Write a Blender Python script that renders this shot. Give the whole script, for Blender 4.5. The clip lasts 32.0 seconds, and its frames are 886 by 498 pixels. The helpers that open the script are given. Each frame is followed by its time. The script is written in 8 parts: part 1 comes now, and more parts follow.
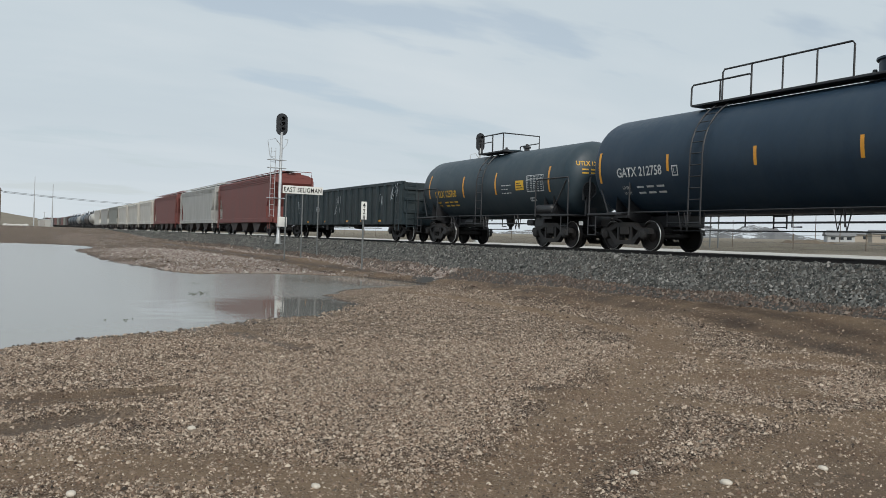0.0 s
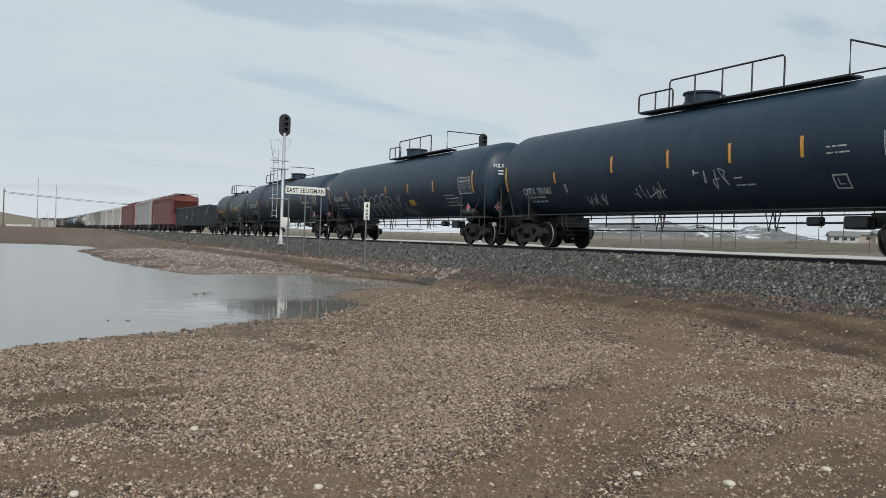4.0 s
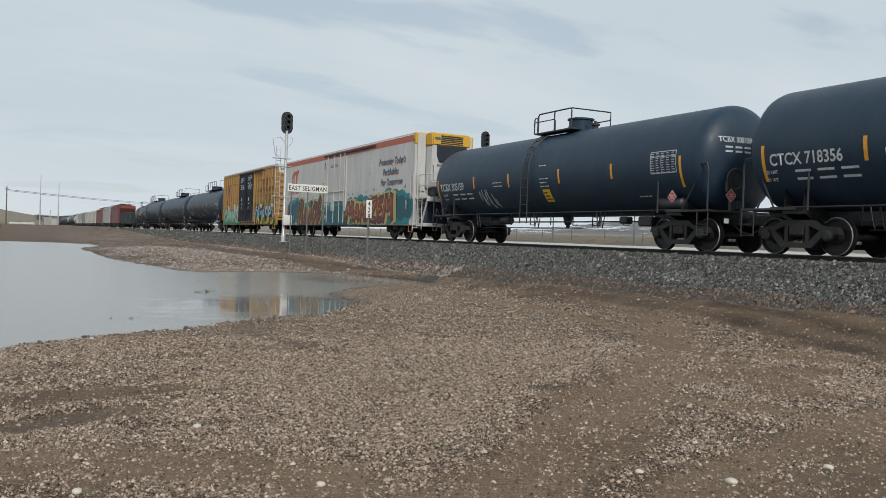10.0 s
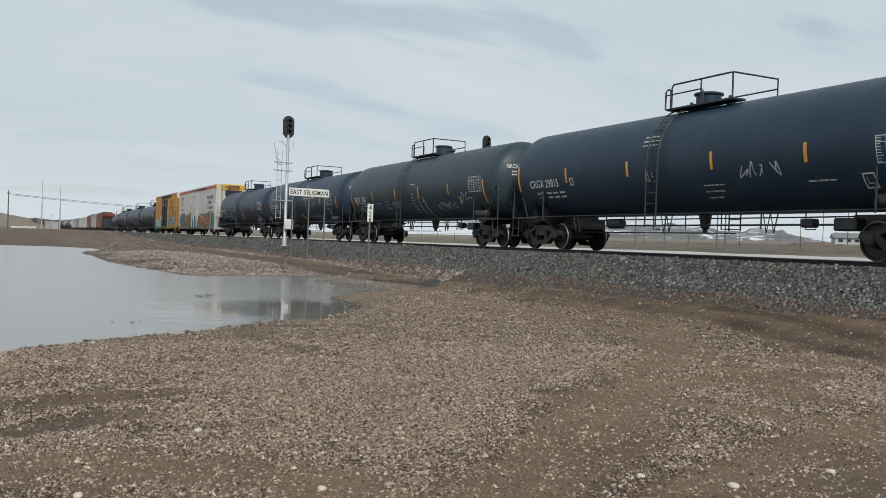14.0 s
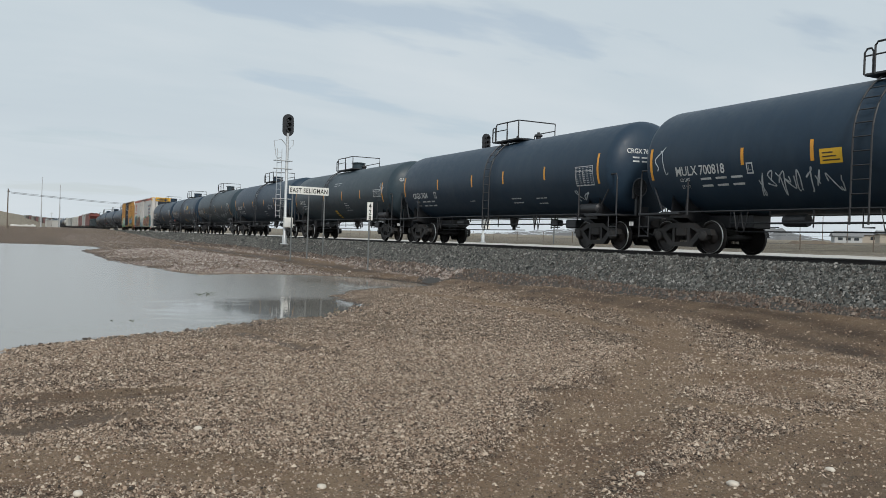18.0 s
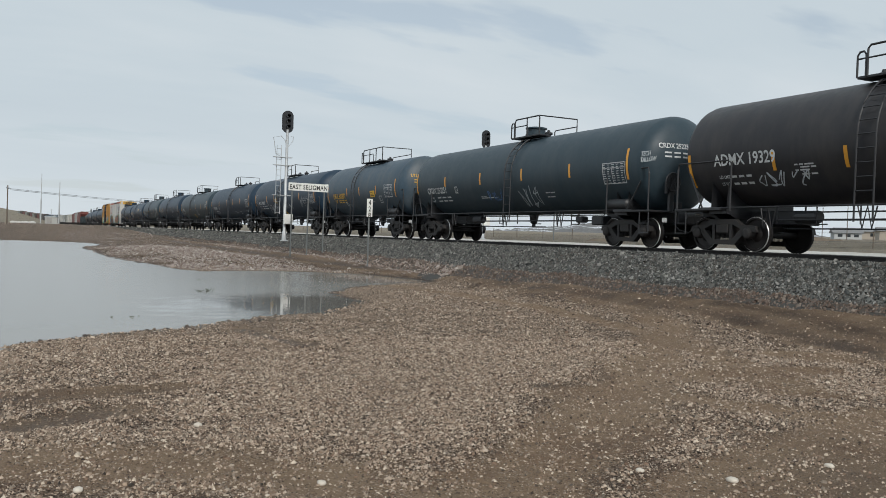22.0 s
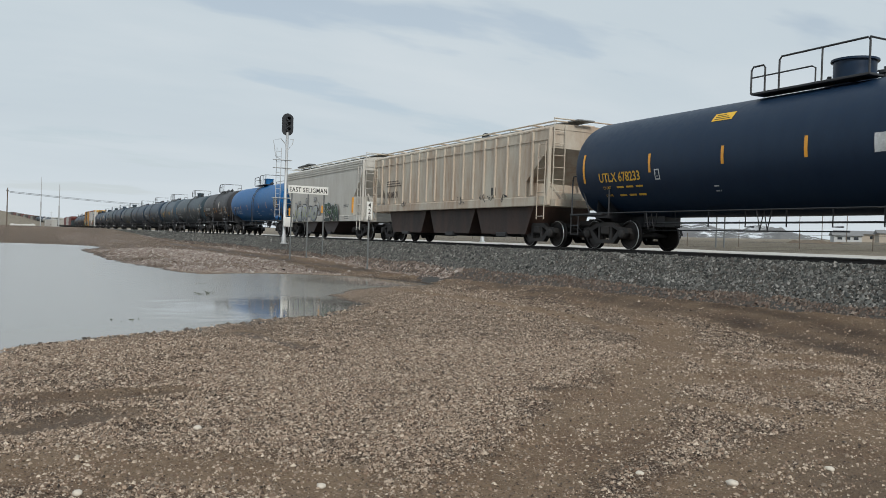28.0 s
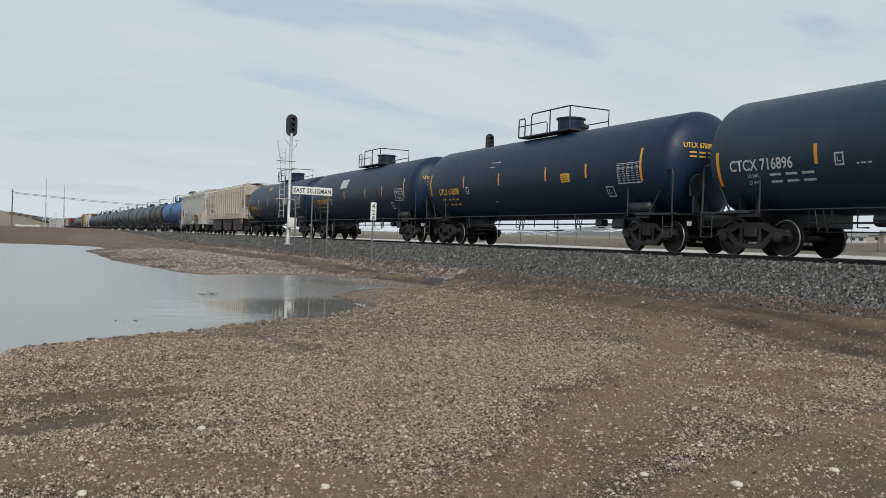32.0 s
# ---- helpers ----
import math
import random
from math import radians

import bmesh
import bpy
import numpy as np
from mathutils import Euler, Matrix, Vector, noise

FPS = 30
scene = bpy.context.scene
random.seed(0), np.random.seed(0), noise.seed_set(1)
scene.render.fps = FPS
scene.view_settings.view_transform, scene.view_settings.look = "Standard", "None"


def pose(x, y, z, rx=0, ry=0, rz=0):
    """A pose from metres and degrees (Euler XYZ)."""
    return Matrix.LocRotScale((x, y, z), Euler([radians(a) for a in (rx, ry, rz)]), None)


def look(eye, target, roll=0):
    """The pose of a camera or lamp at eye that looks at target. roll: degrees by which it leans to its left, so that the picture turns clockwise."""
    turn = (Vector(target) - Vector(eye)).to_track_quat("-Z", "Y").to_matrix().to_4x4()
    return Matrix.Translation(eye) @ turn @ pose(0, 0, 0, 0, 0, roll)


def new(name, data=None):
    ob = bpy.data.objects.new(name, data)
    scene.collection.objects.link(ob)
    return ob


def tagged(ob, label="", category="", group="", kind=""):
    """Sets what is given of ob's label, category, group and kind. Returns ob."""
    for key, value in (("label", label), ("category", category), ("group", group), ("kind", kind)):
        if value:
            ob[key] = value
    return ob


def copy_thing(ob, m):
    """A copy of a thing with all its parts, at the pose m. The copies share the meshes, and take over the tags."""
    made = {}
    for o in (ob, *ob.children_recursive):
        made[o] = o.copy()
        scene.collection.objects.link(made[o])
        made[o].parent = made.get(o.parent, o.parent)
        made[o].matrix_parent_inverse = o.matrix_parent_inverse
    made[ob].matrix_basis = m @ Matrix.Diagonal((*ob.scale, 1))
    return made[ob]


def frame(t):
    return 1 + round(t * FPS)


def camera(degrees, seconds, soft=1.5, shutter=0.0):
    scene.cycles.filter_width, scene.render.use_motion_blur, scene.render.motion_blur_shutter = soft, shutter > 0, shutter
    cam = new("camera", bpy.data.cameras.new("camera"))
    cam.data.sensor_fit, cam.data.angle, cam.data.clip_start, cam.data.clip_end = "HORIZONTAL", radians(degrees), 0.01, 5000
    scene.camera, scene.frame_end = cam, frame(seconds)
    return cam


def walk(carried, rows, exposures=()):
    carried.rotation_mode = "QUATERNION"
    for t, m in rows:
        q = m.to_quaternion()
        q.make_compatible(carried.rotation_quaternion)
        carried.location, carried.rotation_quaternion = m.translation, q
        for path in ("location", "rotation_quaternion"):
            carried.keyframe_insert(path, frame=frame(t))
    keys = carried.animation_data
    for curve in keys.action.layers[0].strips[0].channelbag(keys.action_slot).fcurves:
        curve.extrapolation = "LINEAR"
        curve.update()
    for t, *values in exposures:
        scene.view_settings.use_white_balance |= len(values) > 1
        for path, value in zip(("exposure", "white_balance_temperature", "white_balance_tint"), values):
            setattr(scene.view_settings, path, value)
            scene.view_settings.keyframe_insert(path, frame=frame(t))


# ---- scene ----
# Camera: held at standing height beside the line, turning a little on the spot.
EYE = (0.0, 0.0, 1.6)
RAIL_Z = 1.52          # top of rail
YC = 17.64             # centre line of the track
BEND = 380.0           # here, far to the west, the line starts to curve and climb


def line_at(s):
    """Place and heading of the track at s metres east of the camera."""
    e = max(0.0, -s - BEND)
    return s, YC - e * e / 8000.0, RAIL_Z + 3.1e-5 * e * e, math.degrees(math.atan(e / 4000.0))


PATH = (
    (0, 26.868, 0.570, 2.043), (0.5, 26.781, 0.465, 2.049), (1, 26.731, 0.487, 2.049), (1.5, 26.689, 0.458, 2.040),
    (2, 26.693, 0.477, 2.045), (2.5, 26.700, 0.447, 2.048), (3, 26.689, 0.490, 2.047), (3.5, 26.685, 0.543, 2.046),
    (5.5, 26.666, 0.470, 2.042), (6, 26.665, 0.439, 2.044), (6.5, 26.660, 0.476, 2.046), (7, 26.660, 0.570, 2.040),
    (7.5, 26.666, 0.649, 2.044), (8, 26.670, 0.632, 2.042), (8.5, 26.663, 0.590, 2.045), (9, 26.635, 0.650, 2.043),
    (9.5, 26.575, 0.647, 2.041), (10, 26.532, 0.697, 2.043), (10.5, 26.473, 0.620, 2.046), (11, 26.439, 0.607, 2.045),
    (11.5, 26.434, 0.628, 2.046), (12, 26.438, 0.539, 2.043), (12.5, 26.434, 0.596, 2.040), (13, 26.459, 0.758, 2.041),
    (13.5, 26.433, 0.576, 2.044), (14, 26.435, 0.424, 2.041), (14.5, 26.435, 0.429, 2.042), (16.5, 26.438, 0.623, 2.048),
    (17, 26.455, 0.563, 2.050), (17.5, 26.457, 0.595, 2.041), (18, 26.461, 0.542, 2.046), (18.5, 26.459, 0.706, 2.050),
    (19, 26.475, 0.887, 2.044), (19.5, 26.465, 0.647, 2.039), (20, 26.468, 0.589, 2.042), (20.5, 26.479, 0.647, 2.044),
    (21, 26.493, 0.615, 2.047), (21.5, 26.492, 0.572, 2.046), (22, 26.487, 0.773, 2.046), (22.5, 26.478, 0.767, 2.041),
    (23, 26.489, 0.772, 2.043), (23.5, 26.491, 0.562, 2.049), (24, 26.489, 0.679, 2.049), (24.5, 26.480, 0.662, 2.046),
    (25, 26.494, 0.588, 2.041), (25.5, 26.474, 0.594, 2.041), (27.5, 26.498, 0.767, 2.042), (28, 26.494, 0.588, 2.041),
    (28.5, 26.492, 0.593, 2.041), (29, 26.475, 0.688, 2.038), (29.5, 26.409, 0.690, 2.041), (30, 26.369, 0.658, 2.045),
    (30.5, 26.311, 0.580, 2.045), (31, 26.252, 0.574, 2.047), (31.5, 26.227, 0.579, 2.044), (32, 26.222, 0.543, 2.039),
)

def gaze(turn, dip, lean):
    a, p = radians(turn), radians(dip)
    d = Vector((-math.cos(a) * math.cos(p), math.sin(a) * math.cos(p), -math.sin(p)))
    return look(EYE, Vector(EYE) + d, lean)


cam = camera(56, 32.0, soft=0.55)
walk(cam, [(t, gaze(a, p, r)) for t, a, p, r in PATH], [(0, -0.06), (3.5, -0.06), (5.5, -0.03), (7, 0.0), (8.3, 0.0), (9.5, -0.04), (11, -0.06), (32, -0.06)])


# ---- world and sun ----
def make_world():
    w = bpy.data.worlds.new("overcast_sky")
    scene.world = w
    w.use_nodes = True
    n, l = w.node_tree.nodes, w.node_tree.links
    n.clear()
    out, bg = n.new("ShaderNodeOutputWorld"), n.new("ShaderNodeBackground")
    sky = n.new("ShaderNodeTexSky")
    sky.sky_type, sky.sun_disc = "NISHITA", False
    sky.sun_elevation, sky.sun_rotation = radians(36), radians(SUN_ROT)
    sky.air_density, sky.dust_density = 1.0, 2.0
    dim = n.new("ShaderNodeMix")
    dim.data_type, dim.blend_type = "RGBA", "MULTIPLY"
    dim.inputs[0].default_value = 1.0
    dim.inputs[7].default_value = (0.10, 0.10, 0.10, 1)
    l.new(sky.outputs[0], dim.inputs[6])
    co = n.new("ShaderNodeTexCoord")
    sep = n.new("ShaderNodeSeparateXYZ")
    l.new(co.outputs["Generated"], sep.inputs[0])
    # flat cloud sheet: direction divided by its height above the horizon
    up = n.new("ShaderNodeMath"); up.operation = "MAXIMUM"; up.inputs[1].default_value = 0.0
    l.new(sep.outputs[2], up.inputs[0])
    add = n.new("ShaderNodeMath"); add.operation = "ADD"; add.inputs[1].default_value = 0.16
    l.new(up.outputs[0], add.inputs[0])
    div = n.new("ShaderNodeVectorMath"); div.operation = "DIVIDE"
    comb = n.new("ShaderNodeCombineXYZ")
    for i in range(3):
        l.new(add.outputs[0], comb.inputs[i])
    l.new(co.outputs["Generated"], div.inputs[0]); l.new(comb.outputs[0], div.inputs[1])
    mp = n.new("ShaderNodeMapping")
    mp.inputs["Rotation"].default_value = (0, 0, radians(28))
    mp.inputs["Scale"].default_value = (1.0, 0.42, 1.0)
    l.new(div.outputs[0], mp.inputs[0])
    big, fine = n.new("ShaderNodeTexNoise"), n.new("ShaderNodeTexNoise")
    big.inputs["Scale"].default_value, big.inputs["Detail"].default_value, big.inputs["Roughness"].default_value = 0.85, 6, 0.52
    fine.inputs["Scale"].default_value, fine.inputs["Detail"].default_value, fine.inputs["Roughness"].default_value = 2.6, 5, 0.5
    big.inputs["Distortion"].default_value = 0.3
    l.new(mp.outputs[0], big.inputs["Vector"]); l.new(mp.outputs[0], fine.inputs["Vector"])
    tone = n.new("ShaderNodeMix"); tone.data_type = "FLOAT"; tone.inputs[0].default_value = 0.3
    l.new(big.outputs[0], tone.inputs[2]); l.new(fine.outputs[0], tone.inputs[3])
    ramp = n.new("ShaderNodeValToRGB")
    e = ramp.color_ramp.elements
    e[0].position, e[0].color = 0.30, (0.535, 0.615, 0.675, 1)
    e[1].position, e[1].color = 0.70, (0.665, 0.725, 0.765, 1)
    m = e.new(0.47); m.color = (0.57, 0.65, 0.705, 1)
    l.new(tone.outputs[0], ramp.inputs[0])
    cover = n.new("ShaderNodeMapRange")
    cover.inputs[1].default_value, cover.inputs[2].default_value = 0.36, 0.44
    cover.inputs[3].default_value, cover.inputs[4].default_value = 0.72, 1.0
    l.new(fine.outputs[0], cover.inputs[0])
    mix = n.new("ShaderNodeMix"); mix.data_type = "RGBA"
    l.new(cover.outputs[0], mix.inputs[0]); l.new(dim.outputs[2], mix.inputs[6]); l.new(ramp.outputs[0], mix.inputs[7])
    # thinner, brighter cloud low down
    low = n.new("ShaderNodeMapRange")
    for k, q in enumerate((0.0, 0.16, 0.5, 0.0)):
        low.inputs[k + 1].default_value = q
    l.new(sep.outputs[2], low.inputs[0])
    glow = n.new("ShaderNodeMix"); glow.data_type = "RGBA"
    l.new(low.outputs[0], glow.inputs[0]); l.new(mix.outputs[2], glow.inputs[6]); glow.inputs[7].default_value = (0.70, 0.755, 0.79, 1)
    bg.inputs[1].default_value = SKY
    l.new(glow.outputs[2], bg.inputs[0]); l.new(bg.outputs[0], out.inputs[0])


SKY = 1.03
SUN_ROT = 105
make_world()
sun_data = bpy.data.lights.new("sun", "SUN")
sun_data.energy, sun_data.angle, sun_data.color = 2.2, radians(10), (1.0, 0.96, 0.9)
sun = new("sun", sun_data)
sun.matrix_world = look((34, -9, 25), (0, 0, 0))

# ---- materials ----
MATS = {}


def surface(name, base, rough=0.6, metal=0.0, grain=30.0, vary=0.2, stain=None, amount=0.0, size=1.2, stretch=(1, 1, 1), bump=0.05, coat=0.0, per_piece=0.0, gloss=0.5):
    """A painted, metal or earthen surface: grain, larger stains and fine relief."""
    if name in MATS:
        return MATS[name]
    m = bpy.data.materials.new(name)
    m.use_nodes = True
    n, l = m.node_tree.nodes, m.node_tree.links
    b = n["Principled BSDF"]
    co = n.new("ShaderNodeTexCoord")
    g = n.new("ShaderNodeTexNoise")
    g.inputs["Scale"].default_value, g.inputs["Detail"].default_value = grain, 4
    l.new(co.outputs["Object"], g.inputs["Vector"])
    c1 = n.new("ShaderNodeMix"); c1.data_type = "RGBA"
    lo, hi = [max(0, c * (1 - vary)) for c in base], [min(1, c * (1 + vary)) for c in base]
    c1.inputs[6].default_value, c1.inputs[7].default_value = (*lo, 1), (*hi, 1)
    l.new(g.outputs[0], c1.inputs[0])
    col = c1.outputs[2]
    if stain:
        mp = n.new("ShaderNodeMapping"); mp.inputs["Scale"].default_value = stretch
        l.new(co.outputs["Object"], mp.inputs[0])
        s = n.new("ShaderNodeTexNoise")
        s.inputs["Scale"].default_value, s.inputs["Detail"].default_value, s.inputs["Roughness"].default_value = size, 7, 0.65
        l.new(mp.outputs[0], s.inputs["Vector"])
        r = n.new("ShaderNodeMapRange")
        r.inputs[1].default_value, r.inputs[2].default_value = 0.42, 0.75
        r.inputs[3].default_value, r.inputs[4].default_value = 0.0, amount
        l.new(s.outputs[0], r.inputs[0])
        c2 = n.new("ShaderNodeMix"); c2.data_type = "RGBA"
        l.new(r.outputs[0], c2.inputs[0]); l.new(col, c2.inputs[6]); c2.inputs[7].default_value = (*stain, 1)
        col = c2.outputs[2]
    if per_piece:
        oi = n.new("ShaderNodeObjectInfo")
        hs = n.new("ShaderNodeHueSaturation")
        mr = n.new("ShaderNodeMapRange")
        mr.inputs[3].default_value, mr.inputs[4].default_value = 1 - per_piece, 1 + per_piece
        l.new(oi.outputs["Random"], mr.inputs[0]); l.new(mr.outputs[0], hs.inputs["Value"]); l.new(col, hs.inputs["Color"])
        col = hs.outputs[0]
    l.new(col, b.inputs["Base Color"])
    rr = n.new("ShaderNodeMapRange")
    rr.inputs[3].default_value, rr.inputs[4].default_value = max(0.02, rough - 0.12), min(1, rough + 0.12)
    l.new(g.outputs[0], rr.inputs[0]); l.new(rr.outputs[0], b.inputs["Roughness"])
    b.inputs["Metallic"].default_value = metal
    b.inputs["Coat Weight"].default_value = coat
    b.inputs["Specular IOR Level"].default_value = gloss
    if bump:
        bp = n.new("ShaderNodeBump"); bp.inputs["Strength"].default_value = bump; bp.inputs["Distance"].default_value = 0.02
        l.new(g.outputs[0], bp.inputs["Height"]); l.new(bp.outputs[0], b.inputs["Normal"])
    MATS[name] = m
    return m


# ---- mesh helpers ----
def part(name, bm, material, parent=None, label="", smooth=False):
    """Links a bmesh as one mesh object under a thing or a part."""
    me = bpy.data.meshes.new(name)
    bm.to_mesh(me)
    bm.free()
    if smooth:
        me.shade_smooth() if smooth is True else me.set_sharp_from_angle(angle=radians(smooth))
        if smooth is not True:
            for p in me.polygons:
                p.use_smooth = True
    me.materials.append(material)
    ob = new(name, me)
    if parent is not None:
        ob.parent = parent
    if label:
        tagged(ob, label=label)
    return ob


def again(ob, parent=None, m=None):
    """The same mesh once more as an object of its own."""
    o = new(ob.name.split(".")[0], ob.data)
    o.parent = parent if parent is not None else ob.parent
    if m is not None:
        o.matrix_local = m
    if "label" in ob:
        o["label"] = ob["label"]
    return o


def box(bm, x0, x1, y0, y1, z0, z1, bevel=0.0):
    r = bmesh.ops.create_cube(bm, size=1.0, matrix=Matrix.LocRotScale(((x0 + x1) / 2, (y0 + y1) / 2, (z0 + z1) / 2), None, (abs(x1 - x0), abs(y1 - y0), abs(z1 - z0))))
    if bevel:
        es = {e for v in r["verts"] for e in v.link_edges}
        bmesh.ops.bevel(bm, geom=list(es), offset=bevel, segments=1, affect="EDGES")


def tube(bm, pts, r=0.02, sides=6, closed=False):
    """A round bar along a line of points."""
    pts = [Vector(p) for p in pts]
    rings = []
    for i, p in enumerate(pts):
        a = pts[i - 1] if (i or closed) else p
        b = pts[(i + 1) % len(pts)] if (i < len(pts) - 1 or closed) else p
        d = (b - a).normalized()
        u = d.cross(Vector((0, 0, 1)) if abs(d.z) < 0.9 else Vector((0, 1, 0))).normalized()
        w = d.cross(u)
        rings.append([bm.verts.new(p + (u * math.cos(k * math.tau / sides) + w * math.sin(k * math.tau / sides)) * r) for k in range(sides)])
    m = len(rings)
    for i in range(m if closed else m - 1):
        a, b = rings[i], rings[(i + 1) % m]
        for k in range(sides):
            bm.faces.new((a[k], a[(k + 1) % sides], b[(k + 1) % sides], b[k]))
    if not closed:
        bm.faces.new(rings[0][::-1]); bm.faces.new(rings[-1])


def lathe(bm, prof, axis="x", sides=32, at=(0, 0, 0), a0=0.0, a1=math.tau):
    """Turns (distance along the axis, radius) into a body of rotation."""
    full = abs(a1 - a0 - math.tau) < 1e-6
    k = sides if full else sides + 1
    rings = []
    for d, r in prof:
        ring = []
        for i in range(k):
            a = a0 + (a1 - a0) * i / sides
            c, s = r * math.cos(a), r * math.sin(a)
            p = {"x": (d, c, s), "y": (c, d, s), "z": (c, s, d)}[axis]
            ring.append(bm.verts.new((p[0] + at[0], p[1] + at[1], p[2] + at[2])))
        rings.append(ring)
    for a, b in zip(rings, rings[1:]):
        for i in range(sides):
            j = (i + 1) % k
            bm.faces.new((a[i], a[j], b[j], b[i]))
    if full:
        for ring in (rings[0], rings[-1]):
            if (ring[0].co - ring[1].co).length > 1e-5:
                bm.faces.new(ring)
    bmesh.ops.remove_doubles(bm, verts=[v for v in rings[0] + rings[-1]], dist=1e-5)
    bmesh.ops.recalc_face_normals(bm, faces=bm.faces[:])


def slab(bm, outline, y0, y1):
    """A flat outline in x and z, given thickness across the track."""
    a = [bm.verts.new((x, y0, z)) for x, z in outline]
    b = [bm.verts.new((x, y1, z)) for x, z in outline]
    bm.faces.new(a); bm.faces.new(b[::-1])
    for i in range(len(a)):
        j = (i + 1) % len(a)
        bm.faces.new((a[j], a[i], b[i], b[j]))
    bmesh.ops.recalc_face_normals(bm, faces=bm.faces[:])


def root(name, m, label, category, group="", kind=""):
    e = new(name)
    e.empty_display_size = 0.3
    e.matrix_basis = m
    return tagged(e, label, category, group, kind)


def lettering(text, size, squeeze=1.0, align="LEFT", spread=1.0):
    """Flat letters in x and z, facing -y, as a bmesh."""
    cu = bpy.data.curves.new("letters", "FONT")
    cu.offset = size * 0.019
    cu.body, cu.size, cu.resolution_u, cu.align_x, cu.space_character, cu.space_line = text, size, 3, align, spread, 0.9
    ob = bpy.data.objects.new("letters", cu)
    scene.collection.objects.link(ob)
    bpy.context.view_layer.update()
    me = ob.evaluated_get(bpy.context.evaluated_depsgraph_get()).to_mesh()
    bm = bmesh.new()
    bm.from_mesh(me)
    bpy.data.objects.remove(ob)
    bpy.data.curves.remove(cu)
    for v in bm.verts:
        v.co = (v.co.x * squeeze, 0, v.co.y)
    return bm


# ---- ground, water, track ----
# waterline of the puddle, as a rough closed line on the flat
SHORE = ((-5, -30), (-8.5, -6), (-11.9, -0.3), (-12.75, 0.5), (-13.3, 1.2), (-14.05, 2.4), (-14.7, 3.2), (-15.4, 3.9), (-16.0, 5.2), (-17.3, 6.3), (-18.7, 7.1), (-20.3, 7.2), (-21.6, 7.3),
         (-23.4, 8.5), (-24.9, 9.8), (-25.9, 11.2), (-26.4, 12.5), (-27.6, 13.2), (-29.4, 12.9), (-31.0, 12.3), (-32.2, 11.6), (-33.0, 10.6), (-33.6, 8.8), (-33.0, 7.2), (-32.2, 5.9), (-33.4, 5.4), (-36.8, 4.8), (-42.3, 4.0), (-48, 3.5), (-55, 3.5), (-61, 3.3), (-66, 3.4), (-76, 5.6), (-81, 4.5),
         (-84, -1), (-88, -30), (-40, -60))
SX, SY = np.array([p[0] for p in SHORE], float), np.array([p[1] for p in SHORE], float)


def fbm(x, y, scale, seed, octaves=4):
    """Smooth value noise on arrays, about -1 to 1."""
    out, amp, tot = np.zeros_like(x), 1.0, 0.0
    rng = np.random.RandomState(seed)
    for _ in range(octaves):
        tab = rng.rand(256, 256) * 2 - 1
        u, v = x * scale + 91.7, y * scale + 37.3
        i, j = np.floor(u).astype(int), np.floor(v).astype(int)
        fu, fv = u - i, v - j
        fu, fv = fu * fu * (3 - 2 * fu), fv * fv * (3 - 2 * fv)
        i, j = i % 256, j % 256
        i2, j2 = (i + 1) % 256, (j + 1) % 256
        out += amp * ((tab[i, j] * (1 - fu) + tab[i2, j] * fu) * (1 - fv) + (tab[i, j2] * (1 - fu) + tab[i2, j2] * fu) * fv)
        tot += amp
        amp, scale = amp * 0.5, scale * 2.03
    return out / tot


def shore_distance(x, y):
    """Metres from the waterline, negative in the water."""
    x, y = x + 0.22 * fbm(x, y, 1.6, 3, 3), y + 0.22 * fbm(x, y, 1.6, 4, 3)
    best, inside = np.full(x.shape, 1e9), np.zeros(x.shape, bool)
    n = len(SX)
    for k in range(n):
        ax, ay, bx, by = SX[k], SY[k], SX[(k + 1) % n], SY[(k + 1) % n]
        dx, dy = bx - ax, by - ay
        t = np.clip(((x - ax) * dx + (y - ay) * dy) / (dx * dx + dy * dy), 0, 1)
        best = np.minimum(best, np.hypot(x - ax - t * dx, y - ay - t * dy))
        cross = ((ay > y) != (by > y)) & (x < (bx - ax) * (y - ay) / (by - ay + 1e-12) + ax)
        inside ^= cross
    return np.where(inside, -best, best)


def step(a, b, v):
    t = np.clip((v - a) / (b - a), 0, 1)
    return t * t * (3 - 2 * t)


